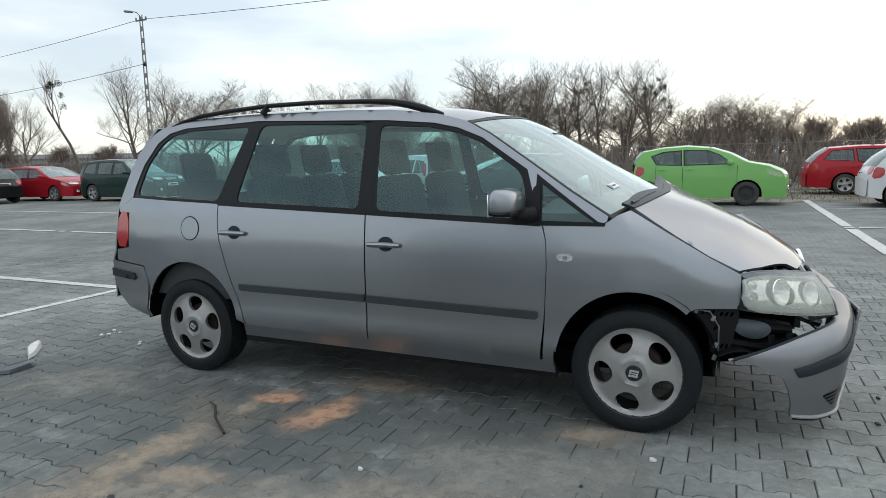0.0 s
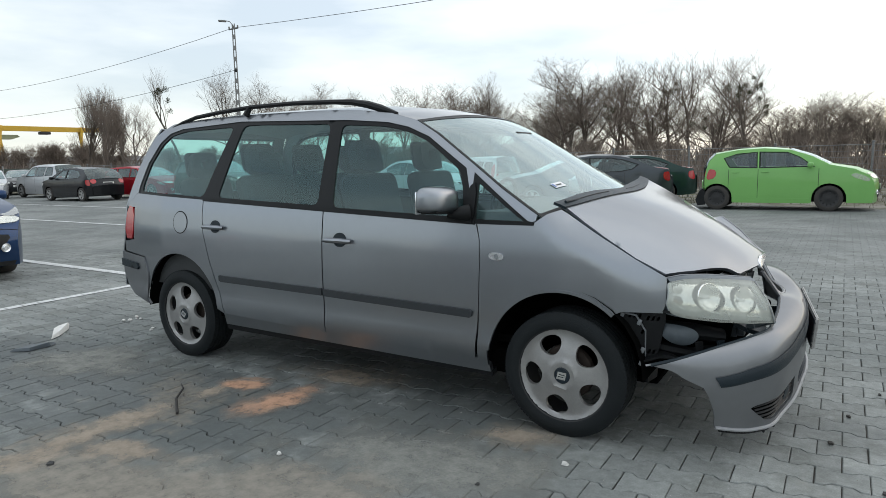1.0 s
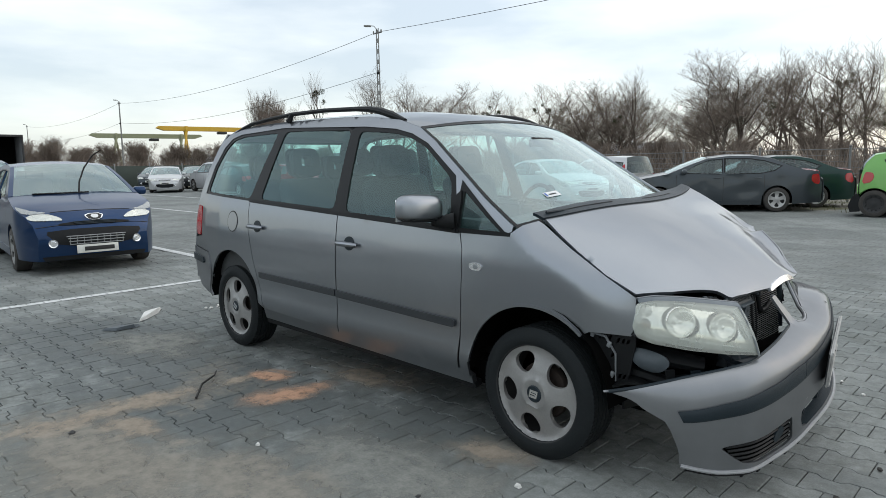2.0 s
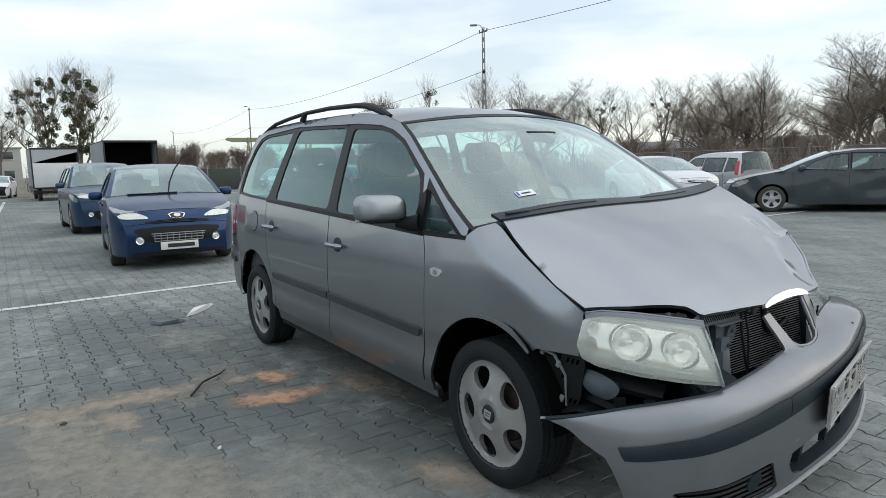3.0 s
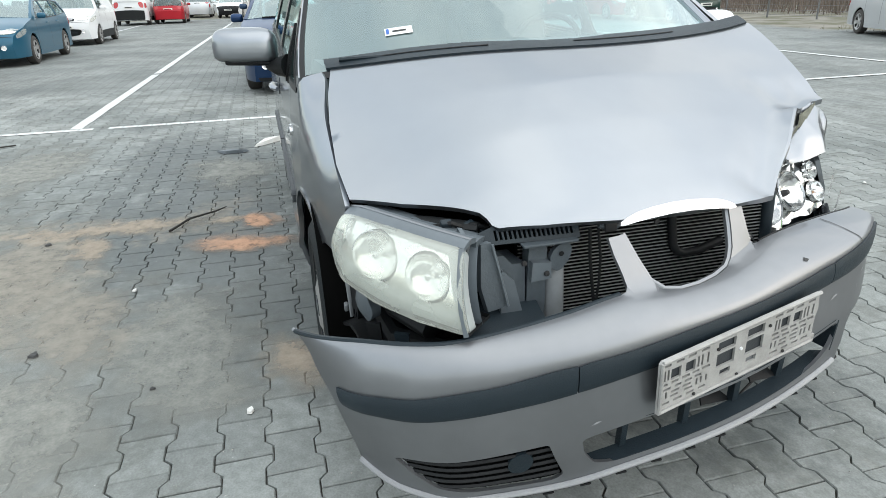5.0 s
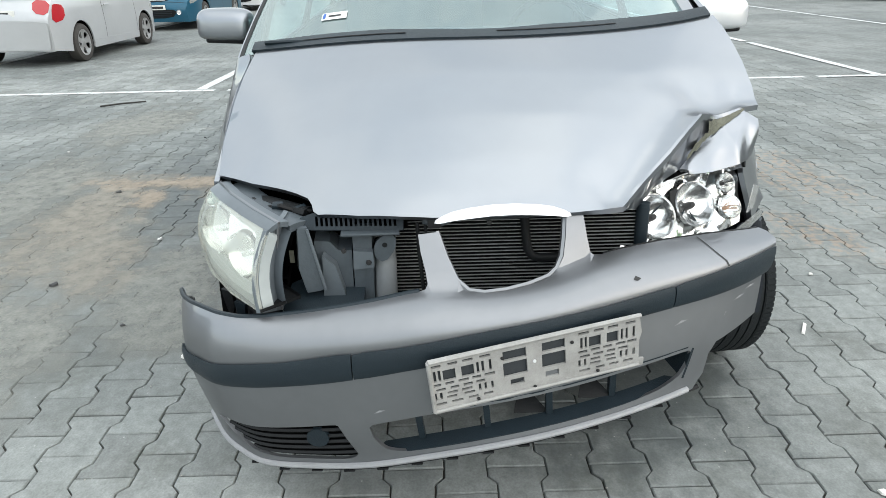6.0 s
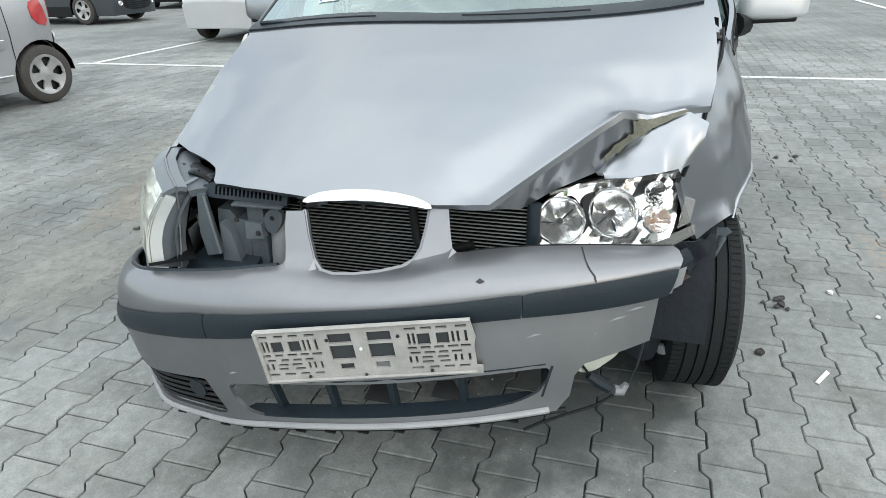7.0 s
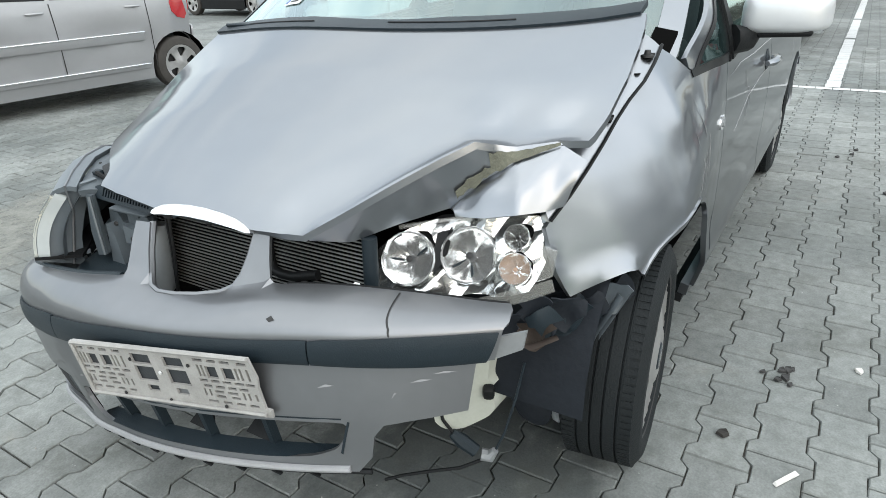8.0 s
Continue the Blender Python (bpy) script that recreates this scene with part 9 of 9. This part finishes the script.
def grow(seed, h, style):
    """A bare tree: trunk and limbs, then a crown of fine twigs, mistletoe balls and, on some, withered leaves."""
    rr = random.Random(seed)
    wood, fine, balls, leaves = bmesh.new(), bmesh.new(), [], []
    tips = []

    def limb(p, d, ln, r, depth):
        pts, rad = [p], [r]
        n = 4 if depth < 2 else 3
        for k in range(n):
            d = (d + Vector((rr.uniform(-1, 1), rr.uniform(-1, 1), rr.uniform(-0.3, 0.8))) * (0.14 if depth == 0 else 0.24)).normalized()
            p = p + d * ln / n
            pts.append(p)
            rad.append(r * (1 - 0.62 * (k + 1) / n))
        tube(pts, rad, 6 if depth == 0 else (5 if depth == 1 else 3), wood if depth < 2 else fine, cap=False)
        if depth >= levels:
            tips.append((p, d))
            return
        kids = {0: first, 1: 7, 2: 6, 3: 5}.get(depth, 4)
        for k in range(kids):
            t = (start if depth == 0 else 0.25) + (1 - (start if depth == 0 else 0.25)) * (k + rr.random()) / kids
            i = min(n - 1, int(t * n))
            q = pts[i].lerp(pts[i + 1], t * n - i)
            ax = Vector((rr.uniform(-1, 1), rr.uniform(-1, 1), rr.uniform(-0.2, 0.4))).normalized()
            nd = (d * (up_w + 0.2 * rr.random()) + ax * spread + Vector((0, 0, lift))).normalized()
            limb(q, nd, ln * rr.uniform(0.46, 0.72) * (1.15 - 0.40 * t), max(0.007, rad[i] * rr.uniform(0.42, 0.6)), depth + 1)
        tips.append((p, d))
    levels, first, start, spread, up_w, lift = 4, 9, 0.25, 0.9, 0.45, 0.30
    trunk_ln = h * 0.62
    if style == "round":
        start, spread, lift = 0.16, 1.05, 0.2
    if style == "pruned":
        levels, first, start, spread, lift, trunk_ln = 3, 4, 0.5, 0.35, 0.8, h * 0.72
    if style == "poplar":
        start, spread, lift, first = 0.12, 0.5, 0.7, 13
    if style == "bush":
        start, spread, lift, first, trunk_ln = 0.05, 1.0, 0.5, 12, h * 0.5
    if style == "ivy":
        start, spread, lift, first = 0.15, 0.6, 0.5, 10
    limb(Vector((0, 0, 0)), Vector((rr.uniform(-0.05, 0.05), rr.uniform(-0.05, 0.05), 1)), trunk_ln, h * 0.017, 0)
    if style in ("bush", "round"):
        for _ in range(2):
            limb(Vector((rr.uniform(-0.4, 0.4), rr.uniform(-0.4, 0.4), 0)), Vector((rr.uniform(-0.3, 0.3), rr.uniform(-0.3, 0.3), 1)).normalized(), trunk_ln * 0.9, h * 0.012, 0)
    # scale the growth to the wished height
    top = float(np.percentile([v.co.z for v in fine.verts], 99.3))
    f = h / top
    for bm in (wood, fine):
        for v in bm.verts:
            v.co *= f
    tips = [(p * f, d) for p, d in tips]
    return wood, fine, tips, rr


def clump(bm, c, r, n, rr, size, squash=1.0):
    """Many small leaves about a point."""
    for _ in range(n):
        v = Vector((rr.gauss(0, 1), rr.gauss(0, 1), rr.gauss(0, 1))).normalized() * r * rr.random() ** 0.4
        v.z *= squash
        a = Vector((rr.uniform(-1, 1), rr.uniform(-1, 1), rr.uniform(-1, 1))).normalized() * size * rr.uniform(0.6, 1.4)
        b = a.cross(Vector((rr.uniform(-1, 1), rr.uniform(-1, 1), rr.uniform(-1, 1)))).normalized() * size * 0.5
        o = c + v
        bm.faces.new([bm.verts.new(o - a), bm.verts.new(o + b), bm.verts.new(o + a), bm.verts.new(o - b)])


def make_tree(seed, h, style, label, mistletoe=0, brown=0, ivy=0, bark=None):
    t = thing("tree", label, "tree", (0, 0, 0), 0, "bare trees")
    wood, fine, tips, rr = grow(seed, h, style)
    part("trunk", wood, bark or BARK, t)
    part("crown", fine, TWIGS, t)
    if mistletoe:
        bm = bmesh.new()
        high = [p for p, d in tips if h * 0.4 < p.z < h * 0.82 and math.hypot(p.x, p.y) < h * 0.22] or [p for p, d in tips]
        for _ in range(mistletoe):
            c = rr.choice(high)
            clump(bm, c * 0.97, rr.uniform(0.22, 0.48), 120, rr, 0.075)
        tagged(part("mistletoe", bm, MISTLE, t, "green mistletoe balls"), "green mistletoe balls", kind="stuff")
    if ivy:
        bm = bmesh.new()
        for _ in range(ivy):
            z = rr.uniform(0.22, 0.9) * h
            wdt = 0.10 * h * (1 - abs(z / h - 0.55))
            clump(bm, Vector((rr.gauss(0, wdt), rr.gauss(0, wdt), z)), rr.uniform(0.35, 0.75), 170, rr, 0.125)
        tagged(part("ivy", bm, MISTLE, t), "dark green ivy and mistletoe", kind="stuff")
    if brown:
        bm = bmesh.new()
        for p, d in tips:
            if rr.random() < brown:
                clump(bm, p, 0.35, 2, rr, 0.045)
        part("withered_leaves", bm, BROWNLEAF, t, "brown withered leaves")
    return t


VARIANTS = {
    "t": make_tree(101, 14, "plain", "tall bare tree behind the fence"),
    "t2": make_tree(102, 14, "plain", "tall bare tree with many fine twigs"),
    "m": make_tree(103, 14, "plain", "tall bare tree with round mistletoe balls", 14, bark=BARK_PALE),
    "b": make_tree(104, 13, "round", "bare tree with some brown withered leaves", 5, 0.14),
    "round": make_tree(105, 12, "round", "round-crowned bare tree behind the fence"),
    "pruned": make_tree(106, 15, "pruned", "heavily cut tree with two bare limbs", 7, bark=BARK_PALE),
    "twin": make_tree(107, 12, "poplar", "slender bare tree with upright twigs"),
    "ivy": make_tree(108, 17, "ivy", "tall tree dark with ivy and mistletoe", 12, 0, 60, bark=BARK_PALE),
    "bush": make_tree(109, 7, "bush", "low spreading bare tree with brown leaves", 0, 0.10),
    "light": make_tree(110, 11, "round", "pale thin bare tree far off", 0, 0, 0, BARK_PALE),
}
SIZES = {"t": 14, "t2": 14, "m": 14, "b": 13, "round": 12, "pruned": 15, "twin": 12, "ivy": 17, "bush": 7, "light": 11}
_placed = set()


def plant(kind, az, el, d, turn, wide=1.0, ex=2.7, ey=-3.5):
    """A tree seen at this bearing, whose top stands at this slope above the eye."""
    x, y = from_eye(az, d, ex, ey)
    h = 1.36 + el * d
    k = h / SIZES[kind]
    m = Matrix.Translation((x, y, -0.01)) @ Matrix.Rotation(turn, 4, "Z") @ Matrix.Diagonal((k * wide, k * wide, k, 1))
    if kind in _placed:
        s0 = VARIANTS[kind].scale
        copy_thing(VARIANTS[kind], m @ Matrix.Diagonal((1 / s0.x, 1 / s0.y, 1 / s0.z, 1)))
    else:
        _placed.add(kind)
        VARIANTS[kind].matrix_basis = m


TREES = [("t2", 147.3, 0.094, 62), ("pruned", 143.6, 0.144, 70), ("t", 139.6, 0.143, 66), ("t2", 138.2, 0.130, 74), ("round", 135.5, 0.116, 64), ("twin", 149.3, 0.095, 66), ("twin", 148.0, 0.092, 70),
         ("t", 133.0, 0.100, 72), ("m", 130.3, 0.111, 66), ("t2", 128.0, 0.100, 70), ("m", 125.4, 0.114, 64), ("b", 122.5, 0.108, 60), ("b", 120.2, 0.119, 56), ("t", 117.3, 0.131, 56), ("t2", 118.6, 0.115, 62),
         ("light", 113.2, 0.098, 64)]
TREES += [("b", 109.6, 0.146, 50), ("m", 110.8, 0.128, 54), ("t", 107.2, 0.142, 54), ("t2", 105.0, 0.139, 56), ("m", 102.6, 0.140, 58), ("t", 101.2, 0.144, 56), ("b", 99.6, 0.105, 50),
         ("m", 97.0, 0.142, 50), ("round", 94.6, 0.074, 46), ("b", 93.2, 0.080, 52), ("round", 91.8, 0.078, 50), ("round", 90.0, 0.078, 50), ("b", 88.6, 0.066, 52), ("round", 87.6, 0.068, 52), ("bush", 85.0, 0.046, 52), ("bush", 82.0, 0.042, 50),
         ("bush", 79.0, 0.040, 50), ("bush", 76.0, 0.040, 52), ("bush", 156.5, 0.034, 84), ("bush", 153.2, 0.036, 84), ("bush", 159.5, 0.030, 88), ("b", 151.2, 0.036, 96), ("bush", 150.0, 0.028, 80), ("bush", 163.5, 0.030, 88), ("b", 166.5, 0.032, 96), ("t2", 164.8, 0.034, 96), ("bush", 145.0, 0.03, 84), ("bush", 141.8, 0.03, 80)]
TREES += [("b", 111.9, 0.110, 58), ("t2", 106.1, 0.135, 60), ("b", 103.8, 0.110, 56), ("t2", 99.0, 0.132, 58), ("b", 119.4, 0.095, 60), ("t", 124.0, 0.095, 66)]
TREES += [("bush", 148.5 + 2.2 * i, 0.026 + 0.012 * ((i * 3) % 4) / 3, 78 + (i * 5) % 11) for i in range(10)] + [("twin", 150.6, 0.105, 74), ("twin", 149.4, 0.112, 72)]
TREES += [("bush", 77.0 + 2.3 * i, 0.016 + 0.020 * ((i * 7) % 5) / 4, 40 + (i * 5) % 13) for i in range(24)]
for i, (k, az, el, d) in enumerate(TREES):
    plant(k, az, el, d, i * 1.7, 1.15 if k in ("b", "bush", "round") else 1.0)
for i, (k, az, el, d) in enumerate([("m", 179.8, 0.092, 100), ("ivy", 176.7, 0.139, 92), ("ivy", 174.4, 0.153, 92), ("bush", 168.5, 0.040, 90), ("bush", 166.8, 0.042, 84), ("bush", 170.5, 0.035, 96)]):
    plant(k, az, el, d, i * 2.3, 1.0, 3.48, -2.15)


def thicket():
    """Brown undergrowth along the fence and behind the rows of cars."""
    rr = random.Random(77)
    co, faces = [], []

    def blade(x, y, h, w):
        a = rr.uniform(0, 6.28)
        lean = Vector((rr.uniform(-0.45, 0.45), rr.uniform(-0.45, 0.45), 1)) * h
        s = Vector((math.cos(a), math.sin(a), 0)) * w
        p = Vector((x, y, 0))
        o = len(co)
        co.extend([tuple(p - s), tuple(p + s), tuple(p + lean * 0.6 + s * 0.6 + Vector((0, 0, 0.1))), tuple(p + lean)])
        faces.append((o, o + 1, o + 2, o + 3))
    for _ in range(15000):
        y = rr.uniform(23, 42)
        blade(rr.uniform(-48, 52), y, rr.uniform(0.8, 2.5) * (0.8 + 0.4 * math.sin(y * 3)), rr.uniform(0.012, 0.04))
    for _ in range(4500):
        x = rr.uniform(-66, -50)
        blade(x, rr.uniform(0, 42), rr.uniform(0.8, 2.6), rr.uniform(0.012, 0.05))
    me = bpy.data.meshes.new("undergrowth")
    me.from_pydata(co, [], faces)
    me.materials.append(TWIGS)
    tagged(new("undergrowth", me), "brown leafless undergrowth behind the fence", "undergrowth", kind="stuff")
    bm = bmesh.new()
    for _ in range(420):
        x, y = (rr.uniform(-48, 52), rr.uniform(24, 44)) if rr.random() < 0.7 else (rr.uniform(-66, -50), rr.uniform(0, 42))
        clump(bm, Vector((x, y, rr.uniform(0.2, 1.1))), rr.uniform(0.4, 0.9), 26, rr, 0.07, 0.7)
    tagged(part("shrubs", bm, BROWNLEAF, smooth=False), "low brown shrubs behind the fence", "shrub", kind="stuff")
    co2, f2 = [], []
    co, faces = co2, f2
    for _ in range(5200):
        x = rr.uniform(-14, 14)
        y = rr.uniform(15.4, 22.5)
        if y < 16.6 and rr.random() < 0.6:
            continue
        a = rr.uniform(0, 6.28)
        h = rr.uniform(0.04, 0.16) * (2.0 if 19.2 < y < 20.6 else 1.0)
        s = Vector((math.cos(a), math.sin(a), 0)) * 0.008
        p = Vector((x, y, -0.006))
        o = len(co2)
        co2.extend([tuple(p - s), tuple(p + s), tuple(p + Vector((rr.uniform(-0.5, 0.5) * h, rr.uniform(-0.5, 0.5) * h, h)))])
        f2.append((o, o + 1, o + 2))
    me = bpy.data.meshes.new("grass")
    me.from_pydata(co2, [], f2)
    me.materials.append(GRASS)
    tagged(new("grass", me), "dry tufts of grass on the verge", "grass", kind="stuff")


thicket()


# ---- the single pavers, last ----
lay_paving()
